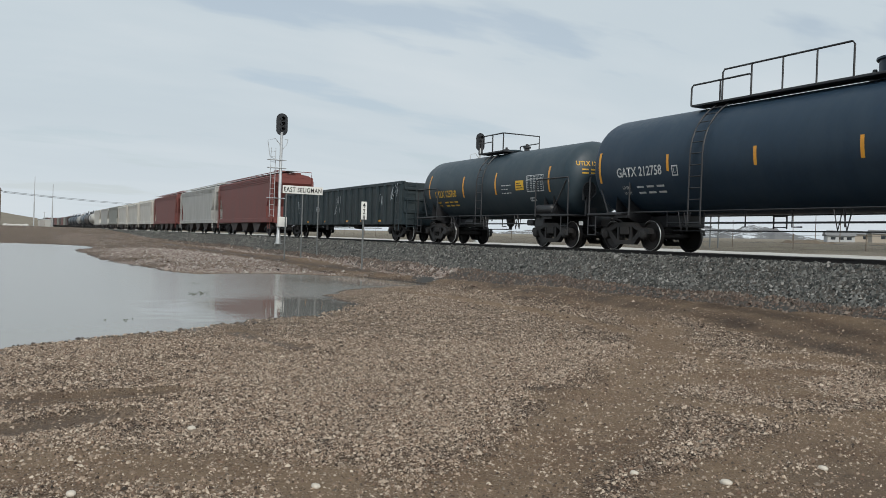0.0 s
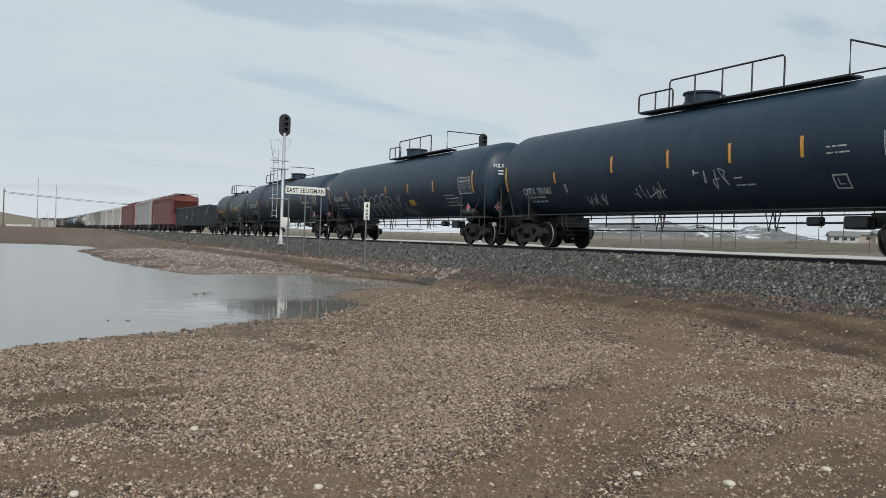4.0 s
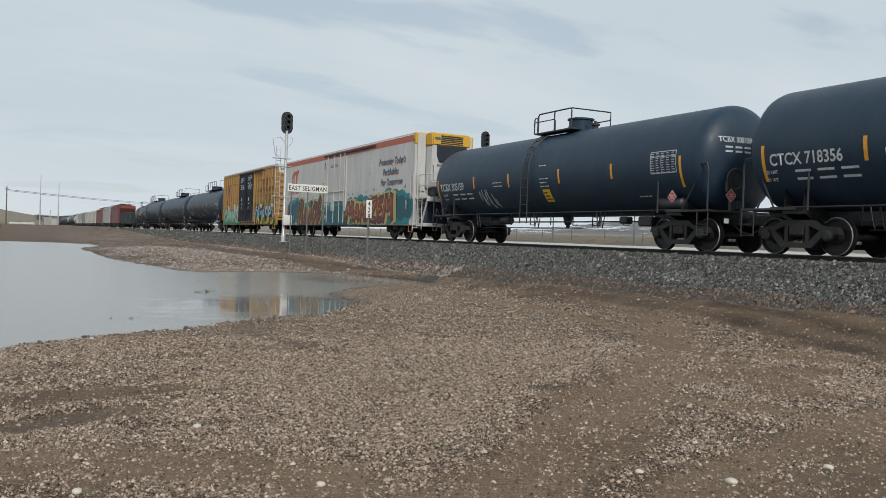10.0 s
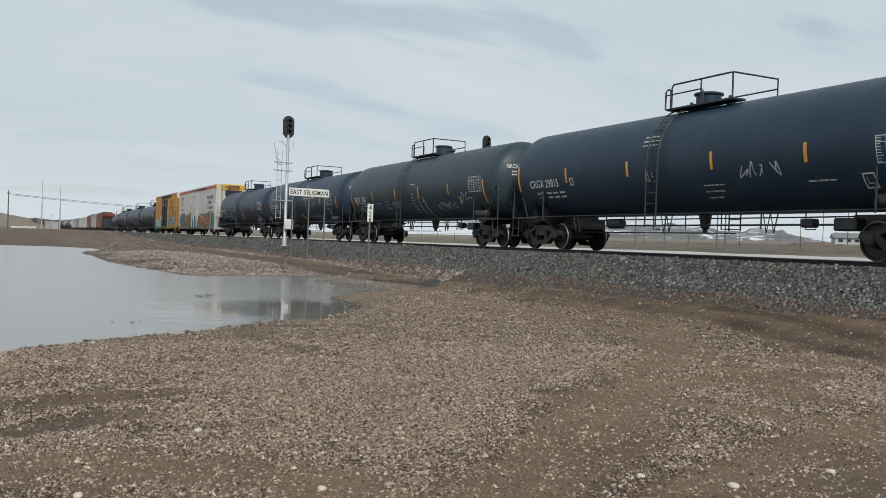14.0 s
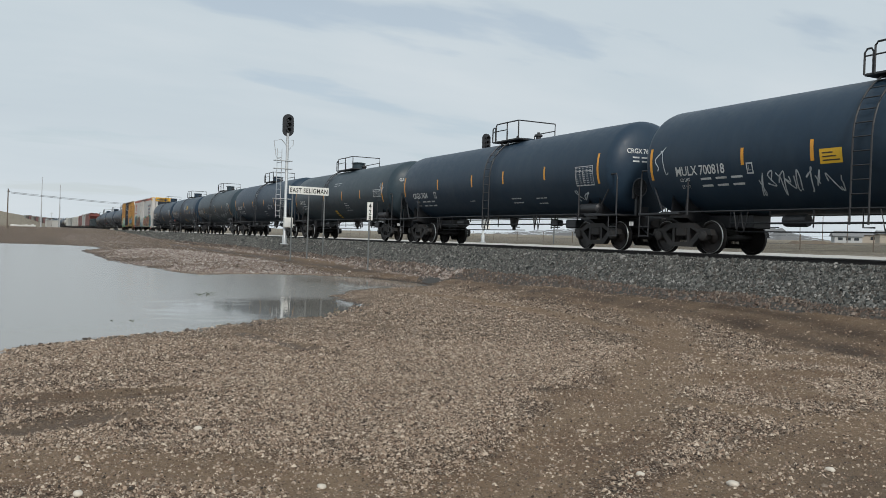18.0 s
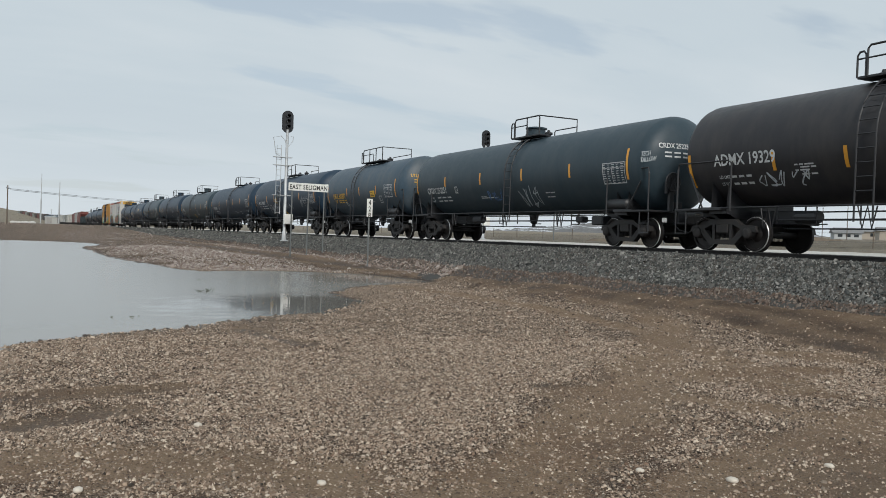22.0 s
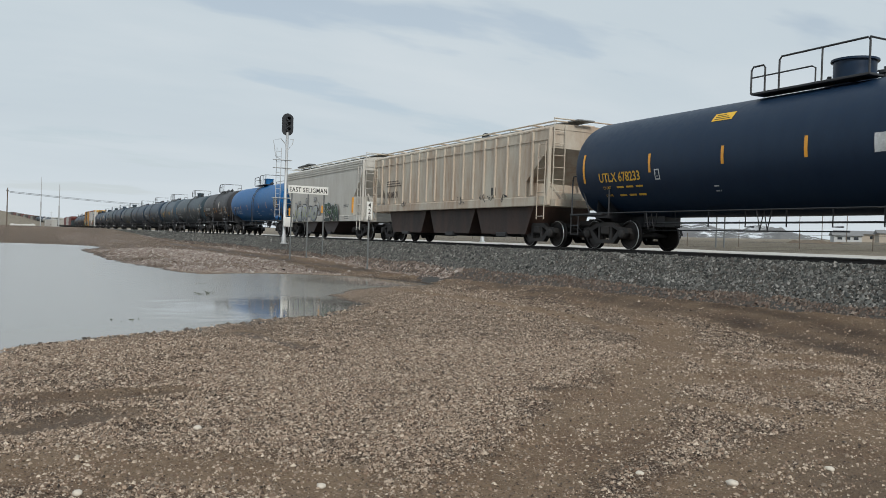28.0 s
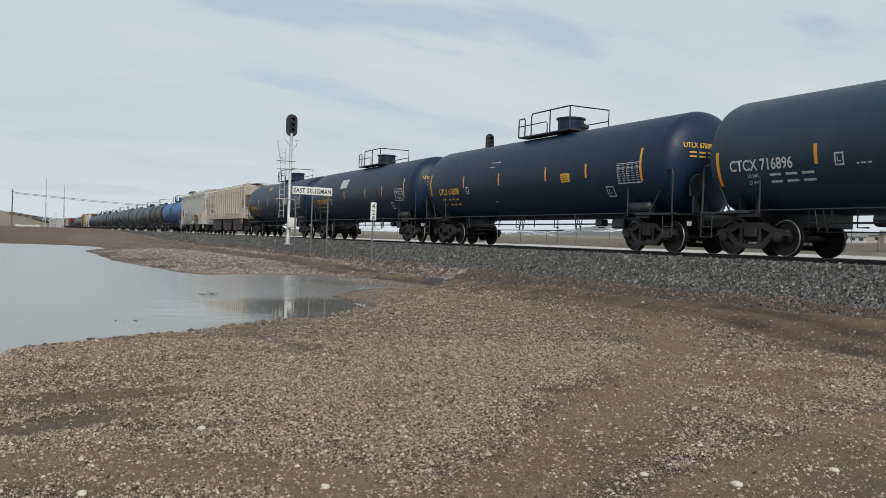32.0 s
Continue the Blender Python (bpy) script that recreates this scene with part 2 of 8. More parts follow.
# tyre ruts: lines over the lot, each with a width and a depth
RUTS = (
    (((-95, 13.2), (-57, 12.9), (-41, 12.6), (-33, 13.4), (-27, 14.3), (-21.7, 13.4), (-18.0, 13.3), (-12.7, 12.9), (-8.0, 11.1), (-3, 9.0)), 0.46, 0.06),
    (((-80, 14.4), (-45, 14.0), (-36.6, 14.2), (-28.2, 14.9), (-21.9, 14.4), (-15.6, 13.9), (-12.1, 13.6), (-9.6, 12.9), (-4, 10.9)), 0.44, 0.06),
    (((-60, 13.4), (-42, 12.8), (-34, 13.4)), 0.6, 0.02),
    (((-19.5, 13.4), (-15.2, 12.6), (-11.5, 10.3), (-9.3, 8.2), (-7.6, 6.4), (-6.5, 5.4), (-5.4, 4.1), (-4.7, 3.2), (-4.2, 2.5), (-3.4, 1.6)), 0.30, 0.03),
    (((-6.7, 4.7), (-6.25, 5.7), (-5.7, 5.9), (-5.2, 6.2)), 0.20, 0.015),
    (((-5.8, 0.0), (-5.35, 0.65), (-5.15, 1.2), (-4.75, 1.6)), 0.36, 0.02),
    (((-8.35, -0.9), (-8.25, 0.36), (-8.25, 1.2)), 0.17, 0.07),
    (((-6.85, 0.0), (-7.3, 0.6)), 0.20, 0.05),
    (((-7.1, 6.7), (-7.15, 7.7), (-7.0, 8.7)), 0.22, 0.02),
    (((-8.1, 9.5), (-7.1, 10.1)), 0.26, 0.02),
    (((-3.45, 4.1), (-3.9, 5.6), (-4.3, 7.0)), 0.42, 0.02),
    (((-3.76, 3.5), (-4.3, 5.05), (-4.9, 7.0)), 0.16, 0.02),
    (((-13.3, 3.1), (-12.1, 3.35), (-10.9, 3.45)), 0.17, 0.08),
    (((-14.5, 5.4), (-13.7, 5.8)), 0.10, 0.05),
    (((-30, 10.2), (-22, 10.6), (-16, 10.5), (-11, 9.4), (-6, 7.2)), 0.22, 0.03),
)


# damp hollows in the lot: place and reach
DAMP = ((-3.6, 5.0, 0.9), (-4.4, -0.2, 0.5), (-8.3, 0.2, 0.5), (-11.0, 3.45, 0.5), (-12.6, 3.2, 0.6), (-7.1, 0.3, 0.4), (-6.5, 1.7, 0.4), (-7.0, 4.65, 0.12), (-4.85, 3.66, 0.12))


def line_distance(x, y, pts):
    best = np.full(x.shape, 1e9)
    for (ax, ay), (bx, by) in zip(pts, pts[1:]):
        dx, dy = bx - ax, by - ay
        t = np.clip(((x - ax) * dx + (y - ay) * dy) / (dx * dx + dy * dy), 0, 1)
        best = np.minimum(best, np.hypot(x - ax - t * dx, y - ay - t * dy))
    return best


def mud_mask(x, y):
    """How bare the lot is: 1 on driven mud, 0 under thick gravel."""
    m = np.zeros_like(x)
    w = fbm(x, y, 0.7, 8, 4)
    for pts, width, deep in RUTS:
        m = np.maximum(m, np.exp(-((np.maximum(line_distance(x, y, pts) - 0.4 * width, 0) + 0.8 * width * w) / (width * 1.5)) ** 2))
    # sparse patches drawn out along the way that wheels went
    u, v = x * 0.80 - y * 0.60, x * 0.60 + y * 0.80
    m = m + 0.34 * step(0.12, 0.45, fbm(u * 0.5, v, 0.75, 15, 4)) + 0.26 * step(0.15, 0.5, fbm(x, y, 2.1, 16, 3))
    # the driven band at the foot of the ballast
    m = np.maximum(m, step(11.3, 12.4, y + 0.5 * fbm(x, y, 0.4, 18) + 0.05 * np.minimum(x + 14, 0)) * (0.72 + 0.3 * fbm(x, y, 1.2, 19)) * step(-34, -24, x))
    return np.clip(m, 0, 1)


def ground_height(x, y):
    d = shore_distance(x, y)
    z = np.where(d > 0, 0.15 * (1 - np.exp(-(np.maximum(d, 0) / 5.0) ** 1.8)), -0.22 * (1 - np.exp(np.minimum(d, 0) / 1.6)))
    near = np.exp(-(np.hypot(x + 15, y - 5) / 60.0) ** 2)
    dry = step(0.3, 4.0, d)
    z = z + dry * near * (0.045 * fbm(x, y, 0.35, 1) + 0.02 * fbm(x, y, 1.7, 2))
    z = z + 0.012 * near * fbm(x, y, 4.5, 5, 2)
    for pts, width, deep in RUTS:
        dd = np.abs(line_distance(x, y, pts) + 0.15 * fbm(x, y, 0.6, 8, 3))
        z = z + deep * 0.6 * (-np.exp(-(dd / width) ** 2) + 0.6 * np.exp(-((dd - width * 1.7) / (width * 0.7)) ** 2)) * dry
    # bank of stones on the far shore, then up to the foot of the ballast
    z = z + 0.28 * np.exp(-((y - 8.5 - 0.03 * (x + 45)) / 2.6) ** 2) * step(-75, -55, x) * (1 - step(-40, -34, x)) * dry
    z = z + 0.32 * step(11.8, 14.6, y) * step(-0.2, 1.0, d) + 0.5 * step(14.6, 16.5, y) + 0.50 * step(18.8, 21.0, y)
    # no hollow on the lot reaches below the water
    z = np.where(d > 0.3, np.maximum(z, 0.008), z)
    # land beyond the line climbs gently
    far = np.maximum(y - 24, 0)
    z = z + 0.0205 * far * (1 - step(900, 3500, far) * 0.5)
    # the lot rises to the level of the line past the far shore
    z = z + 1.45 * step(84, 178, -x) * (1 - step(12, 18, y))
    # low rise in the far west, where the line runs out of sight
    z = z + 5.0 * np.exp(-((x + 760) / 170.0) ** 2) * np.exp(-((y + 45) / 45.0) ** 2)
    e = np.maximum(0.0, -x - BEND)
    z = z + np.minimum(3.1e-5 * e * e, 30) * np.exp(-((y - YC + e * e / 8000.0) / 70.0) ** 2)
    z = z + 26.0 * step(700, 2600, -x) * step(-1400, -200, -np.abs(y)) * 0.35
    return z


def spaced(lo, hi, f0, f1, fine, grow):
    mid = list(np.arange(f0, f1 + fine / 2, fine))
    a, s = [], fine
    v = f0
    while v > lo:
        s *= grow
        v -= s
        a.append(v)
    b, s, v = [], fine, f1
    while v < hi:
        s *= grow
        v += s
        b.append(v)
    return np.array(a[::-1] + mid + b)


def earth(name):
    m = bpy.data.materials.new(name)
    m.use_nodes = True
    n, l = m.node_tree.nodes, m.node_tree.links
    b = n["Principled BSDF"]
    co = n.new("ShaderNodeTexCoord")

    def noise_at(scale, detail=5, rough=0.6):
        t = n.new("ShaderNodeTexNoise")
        t.inputs["Scale"].default_value, t.inputs["Detail"].default_value, t.inputs["Roughness"].default_value = scale, detail, rough
        l.new(co.outputs["Object"], t.inputs["Vector"])
        return t.outputs[0]

    def mixed(fac, a, c):
        t = n.new("ShaderNodeMix"); t.data_type = "RGBA"
        for sock, v in ((t.inputs[0], fac), (t.inputs[6], a), (t.inputs[7], c)):
            if isinstance(v, tuple):
                sock.default_value = (*v, 1)
            else:
                l.new(v, sock)
        return t.outputs[2]

    def ranged(v, a, c, lo=0.0, hi=1.0):
        t = n.new("ShaderNodeMapRange")
        for i, q in enumerate((a, c, lo, hi)):
            t.inputs[i + 1].default_value = q
        l.new(v, t.inputs[0])
        return t.outputs[0]

    att = n.new("ShaderNodeAttribute"); att.attribute_name = "mud"
    wet = n.new("ShaderNodeAttribute"); wet.attribute_name = "wet"
    # dark fines, blackened to stand for shade between the stones, and paler driven mud
    soil = mixed(noise_at(7.0, 6), (0.010, 0.006, 0.004), (0.045, 0.028, 0.017))
    soil = mixed(ranged(noise_at(0.45, 5), 0.45, 0.65), soil, (0.060, 0.032, 0.019))
    silt = mixed(noise_at(11.0, 8, 0.72), (0.130, 0.086, 0.053), (0.310, 0.220, 0.143))
    silt = mixed(ranged(noise_at(0.9, 7, 0.7), 0.46, 0.64), silt, (0.170, 0.108, 0.066))
    bare = n.new("ShaderNodeMath"); bare.operation = "ADD"
    l.new(att.outputs["Fac"], bare.inputs[0]); l.new(ranged(noise_at(3.2, 6, 0.7), 0.3, 0.7, -0.28, 0.28), bare.inputs[1])
    soil = mixed(ranged(bare.outputs[0], 0.25, 0.75), soil, silt)

    def pebbles(scale, lo, hi, thin):
        """Small stones set in the earth: a colour each, a mask and a height."""
        warp = n.new("ShaderNodeTexVoronoi")
        warp.voronoi_dimensions = "2D"
        warp.inputs["Scale"].default_value = scale
        l.new(co.outputs["Object"], warp.inputs["Vector"])
        ramp = n.new("ShaderNodeValToRGB")
        e = ramp.color_ramp.elements
        e[0].position, e[0].color = 0.0, (0.028, 0.018, 0.012, 1)
        e[1].position, e[1].color = 1.0, (0.70, 0.59, 0.47, 1)
        for pos, c in ((0.3, (0.12, 0.078, 0.054)), (0.55, (0.30, 0.215, 0.155)), (0.75, (0.44, 0.345, 0.262)), (0.9, (0.54, 0.44, 0.345))):
            e.new(pos).color = (*c, 1)
        sp = n.new("ShaderNodeSeparateColor")
        l.new(warp.outputs["Color"], sp.inputs[0]); l.new(sp.outputs[0], ramp.inputs[0])
        there = n.new("ShaderNodeMath"); there.operation = "SUBTRACT"
        l.new(ranged(sp.outputs[1], 0, 1, 0.55, 1.45), there.inputs[0]); l.new(ranged(bare.outputs[0], 0, 1, 0.0, thin), there.inputs[1])
        mask = n.new("ShaderNodeMath"); mask.operation = "MULTIPLY"; mask.use_clamp = True
        l.new(ranged(there.outputs[0], 0.35, 0.5), mask.inputs[0]); l.new(ranged(warp.outputs["Distance"], lo, hi, 1.0, 0.0), mask.inputs[1])
        high = n.new("ShaderNodeMath"); high.operation = "MULTIPLY"
        l.new(mask.outputs[0], high.inputs[0]); l.new(ranged(warp.outputs["Distance"], 0, hi, 1, 0), high.inputs[1])
        return ramp.outputs[0], mask.outputs[0], high.outputs[0]

    c1, m1, h1 = pebbles(85, 0.34, 0.46, 0.85)
    c2, m2, h2 = pebbles(44, 0.30, 0.42, 1.15)
    col = mixed(m1, soil, c1)
    col = mixed(m2, col, c2)
    col = mixed(wet.outputs["Fac"], col, (0.042, 0.026, 0.017))
    grass = n.new("ShaderNodeAttribute"); grass.attribute_name = "grass"
    dry = mixed(ranged(noise_at(0.35, 8, 0.75), 0.35, 0.65), (0.125, 0.106, 0.078), (0.330, 0.288, 0.215))
    dry = mixed(ranged(noise_at(0.03, 4), 0.42, 0.6), dry, (0.24, 0.205, 0.16))
    col = mixed(grass.outputs["Fac"], col, dry)
    l.new(col, b.inputs["Base Color"])
    rgh = ranged(wet.outputs["Fac"], 0, 1, 0.9, 0.45)
    l.new(rgh, b.inputs["Roughness"])
    b.inputs["Specular IOR Level"].default_value = 0.3
    hgt = n.new("ShaderNodeMath"); hgt.operation = "MULTIPLY_ADD"; hgt.inputs[1].default_value = 2.0
    l.new(h2, hgt.inputs[0]); l.new(h1, hgt.inputs[2])
    mixh = n.new("ShaderNodeMath"); mixh.operation = "ADD"
    l.new(hgt.outputs[0], mixh.inputs[0]); l.new(noise_at(22, 8, 0.75), mixh.inputs[1])
    bp = n.new("ShaderNodeBump"); bp.inputs["Strength"].default_value = 0.9; bp.inputs["Distance"].default_value = 0.03
    l.new(mixh.outputs[0], bp.inputs["Height"]); l.new(bp.outputs[0], b.inputs["Normal"])
    return m


def sheet(name, xs, ys, height, material):
    gx, gy = np.meshgrid(xs, ys, indexing="ij")
    gz = height(gx, gy)
    v = np.stack([gx, gy, gz], -1).reshape(-1, 3)
    nx, ny = len(xs), len(ys)
    i = np.arange(nx * ny).reshape(nx, ny)
    f = np.stack([i[:-1, :-1], i[1:, :-1], i[1:, 1:], i[:-1, 1:]], -1).reshape(-1, 4)
    me = bpy.data.meshes.new(name)
    me.from_pydata(v.tolist(), [], f.tolist())
    me.shade_smooth()
    me.materials.append(material)
    return me, gx, gy, gz


def attribute(me, name, values):
    a = me.attributes.new(name, "FLOAT", "POINT")
    a.data.foreach_set("value", np.ascontiguousarray(values, dtype=np.float32).ravel())


def build_ground():
    xs = spaced(-4200, 1500, -42, 3, 0.14, 1.08)
    ys = spaced(-2500, 4200, -4, 15.4, 0.14, 1.09)
    me, gx, gy, gz = sheet("ground", xs, ys, ground_height, earth("gravelly_earth"))
    d = shore_distance(gx, gy)
    attribute(me, "mud", mud_mask(gx, gy))
    damp = np.clip(0.9 - d / 0.55 - 0.5 * fbm(gx, gy, 1.2, 12), 0, 0.85)
    for pts, width, deep in RUTS:
        if deep > 0.045:
            damp = np.maximum(damp, (0.70 + 0.5 * fbm(gx, gy, 1.5, 71)) * np.exp(-((line_distance(gx, gy, pts) + 0.3 * width * fbm(gx, gy, 0.6, 8, 3)) / (width * 1.1)) ** 2))
    band = step(11.4, 12.3, gy + 0.5 * fbm(gx, gy, 0.4, 18) + 0.05 * np.minimum(gx + 14, 0)) * (1 - step(14.4, 15.2, gy)) * step(-30, -20, gx)
    damp = np.maximum(damp, band * (0.28 + 0.5 * fbm(gx, gy, 0.9, 73)))
    for cx, cy, r in DAMP:
        damp = np.maximum(damp, 0.38 * np.exp(-(np.hypot(gx - cx, gy - cy) / r) ** 2) * (1 + fbm(gx, gy, 1.8, 74)) + 0.15 * fbm(gx, gy, 2.0, 72) * (np.hypot(gx - cx, gy - cy) < r))
    attribute(me, "wet", np.clip(damp, 0, 0.85))
    attribute(me, "grass", step(27, 32, gy) + step(200, 300, -gx) * step(-1, 8, -gy) + step(300, 420, -gx))
    tagged(new("ground", me), "brown gravelly earth lot with muddy tyre ruts", "ground", kind="structure")
    wm = bpy.data.materials.new("puddle_water")
    wm.use_nodes = True
    n, l = wm.node_tree.nodes, wm.node_tree.links
    b = n["Principled BSDF"]
    b.inputs["Base Color"].default_value = (0.25, 0.235, 0.21, 1)
    b.inputs["Roughness"].default_value, b.inputs["IOR"].default_value = 0.02, 1.33
    t = n.new("ShaderNodeTexNoise"); co = n.new("ShaderNodeTexCoord"); mp = n.new("ShaderNodeMapping")
    mp.inputs["Scale"].default_value = (2.2, 1.1, 1)
    t.inputs["Scale"].default_value, t.inputs["Detail"].default_value = 5.0, 3
    l.new(co.outputs["Object"], mp.inputs[0]); l.new(mp.outputs[0], t.inputs["Vector"])
    # wind-ruffled all over but for the calm, sheltered tip
    reach = []
    for spot in ((-17.6, 5.9, 0), (-28.6, 12.0, 0)):
        gap = n.new("ShaderNodeVectorMath"); gap.operation = "DISTANCE"; gap.inputs[1].default_value = spot
        l.new(co.outputs["Object"], gap.inputs[0])
        reach.append(gap.outputs["Value"])
    gap = n.new("ShaderNodeMath"); gap.operation = "MINIMUM"
    l.new(reach[0], gap.inputs[0]); l.new(reach[1], gap.inputs[1])
    big = n.new("ShaderNodeTexNoise"); big.inputs["Scale"].default_value, big.inputs["Detail"].default_value = 0.9, 6
    l.new(mp.outputs[0], big.inputs["Vector"])
    sway = n.new("ShaderNodeMath"); sway.operation = "MULTIPLY_ADD"; sway.inputs[1].default_value = 4.0
    l.new(big.outputs[0], sway.inputs[0]); l.new(gap.outputs[0], sway.inputs[2])
    calm = n.new("ShaderNodeMapRange")
    for k, q in enumerate((3.6, 6.0, 0.02, 0.20)):
        calm.inputs[k + 1].default_value = q
    l.new(sway.outputs[0], calm.inputs[0]); l.new(calm.outputs[0], b.inputs["Roughness"])
    bp = n.new("ShaderNodeBump"); bp.inputs["Strength"].default_value = 0.015; bp.inputs["Distance"].default_value = 0.05
    l.new(t.outputs[0], bp.inputs["Height"]); l.new(bp.outputs[0], b.inputs["Normal"])
    bm = bmesh.new()
    bmesh.ops.create_grid(bm, x_segments=30, y_segments=40, size=1, matrix=Matrix.LocRotScale((-46, -14, 0), None, (44, 48, 1)))
    cut = [v for v in bm.verts if v.co.y > 17.2]
    bmesh.ops.delete(bm, geom=cut, context="VERTS")
    w = part("water", bm, wm)
    tagged(w, "still grey puddle water over mud", "water", kind="structure")


def build_track():
    ballast = surface("ballast_stone", (0.052, 0.051, 0.047), rough=0.9, grain=16, vary=0.95, bump=1.0, stain=(0.085, 0.058, 0.040), amount=0.9, size=0.6)
    xs = spaced(-1400, 160, -60, 4, 0.4, 1.12)
    ys = np.array([12.7, 13.2, 13.7, 14.1, 14.5, 14.9, 15.3, 15.6, 15.85, 16.1, 16.4, 16.8, 17.64, 18.5, 18.9, 19.2, 19.8, 20.6, 21.6])

    def h(x, y):
        a = np.abs(y - YC)
        top = RAIL_Z - 0.155
        z = np.where(a < 1.75, top, top - (a - 1.75) * 0.50)
        return z + 0.03 * fbm(x, y, 1.1, 21) * step(1.0, 1.6, a)

    me, gx, gy, gz = sheet("ballast", xs, ys, h, ballast)
    for v in me.vertices:
        if v.co.x < -BEND:
            e = -v.co.x - BEND
            v.co.y, v.co.z = v.co.y - e * e / 8000.0, v.co.z + 3.1e-5 * e * e
    tagged(new("ballast", me), "grey crushed-stone railway ballast bank", "ballast", kind="structure")
    steel = surface("rail_steel", (0.020, 0.017, 0.016), rough=0.7, metal=0.1, vary=0.35, bump=0.05)
    shine = surface("rail_head", (0.42, 0.41, 0.40), rough=0.3, metal=1.0, vary=0.1, bump=0)
    tr = root("track", pose(0, YC, RAIL_Z), "rusty steel railway track on dark ties", "railway track", kind="structure")
    for side in (-0.7525, 0.7525):
        bm = bmesh.new()
        out = [(-0.07, -0.17), (0.07, -0.17), (0.07, -0.155), (0.012, -0.13), (0.01, -0.045), (0.036, -0.035), (0.036, -0.004), (-0.036, -0.004), (-0.036, -0.035), (-0.01, -0.045), (-0.012, -0.13), (-0.07, -0.155)]
        ends = []
        for x in (160, -60, -BEND, -460, -540, -620, -700, -800, -900, -1050, -1200, -1400):
            q = line_at(x)
            ends.append([bm.verts.new((x, side + a + q[1] - YC, b + q[2] - RAIL_Z)) for a, b in out])
        for p, q in zip(ends, ends[1:]):
            for i in range(len(out)):
                j = (i + 1) % len(out)
                bm.faces.new((p[i], p[j], q[j], q[i]))
        bmesh.ops.recalc_face_normals(bm, faces=bm.faces[:])
        rail = part("rail", bm, steel, tr)
        bm = bmesh.new()
        box(bm, -BEND, 160, side - 0.03, side + 0.03, -0.0035, 0.0)
        part("rail_head", bm, shine, rail, "worn bright rail top")
    wood = surface("tie_wood", (0.07, 0.055, 0.045), rough=0.85, grain=18, vary=0.4, bump=0.4, per_piece=0.3)
    bm = bmesh.new()
    box(bm, -0.115, 0.115, -1.3, 1.3, -0.35, -0.165, 0.008)
    first = part("tie", bm, wood, tr)
    first.location.x = -0.3
    for k in range(1, 200):
        again(first, tr, pose(-0.3 - 0.52 * k, 0, 0))


def build_service_road():
    xs, ys = spaced(-300, 60, -60, 4, 1.0, 1.2), np.linspace(21.3, 28.5, 9)
    me, gx, gy, gz = sheet("service_road", xs, ys, lambda x, y: ground_height(x, y) + 0.03 + 0.02 * fbm(x, y, 0.8, 61), surface("pale_road", (0.50, 0.485, 0.45), rough=0.95, grain=8, vary=0.25, stain=(0.34, 0.29, 0.23), amount=0.6, size=0.4, bump=0.4))
    tagged(new("road", me), "pale gravel service road beyond the track", "road", kind="structure")


build_ground()
build_service_road()
build_track()


# ---- rolling stock ----
IRON = surface("truck_iron", (0.022, 0.021, 0.021), rough=0.7, grain=14, vary=0.5, stain=(0.045, 0.033, 0.026), amount=0.4, size=3, bump=0.2)
WHEEL = surface("wheel_steel", (0.024, 0.021, 0.020), rough=0.6, metal=0.3, grain=10, vary=0.4, bump=0.1)
TREAD = surface("wheel_tread", (0.66, 0.66, 0.66), rough=0.35, metal=0.5, vary=0.1, bump=0)
BLACK = surface("black_metal", (0.022, 0.023, 0.026), rough=0.5, grain=20, vary=0.3, bump=0.05)
WHITE_INK = surface("white_stencil", (0.62, 0.64, 0.64), rough=0.6, vary=0.15, stain=(0.2, 0.21, 0.22), amount=0.6, size=6, bump=0)
YELLOW_INK = surface("yellow_stencil", (0.72, 0.42, 0.04), rough=0.6, vary=0.15, stain=(0.2, 0.14, 0.05), amount=0.5, size=6, bump=0)
ORANGE = surface("reflective_tape", (0.80, 0.36, 0.03), rough=0.35, vary=0.1, stain=(0.35, 0.2, 0.06), amount=0.5, size=4, bump=0)
PLACARD_Y = surface("yellow_placard", (0.78, 0.46, 0.03), rough=0.5, vary=0.08, bump=0)
PLACARD_R = surface("red_placard", (0.55, 0.08, 0.07), rough=0.5, vary=0.08, bump=0)
surface("sign_ink", (0.05, 0.04, 0.02), rough=0.6, vary=0.2, bump=0)
WHEEL_R = 0.457


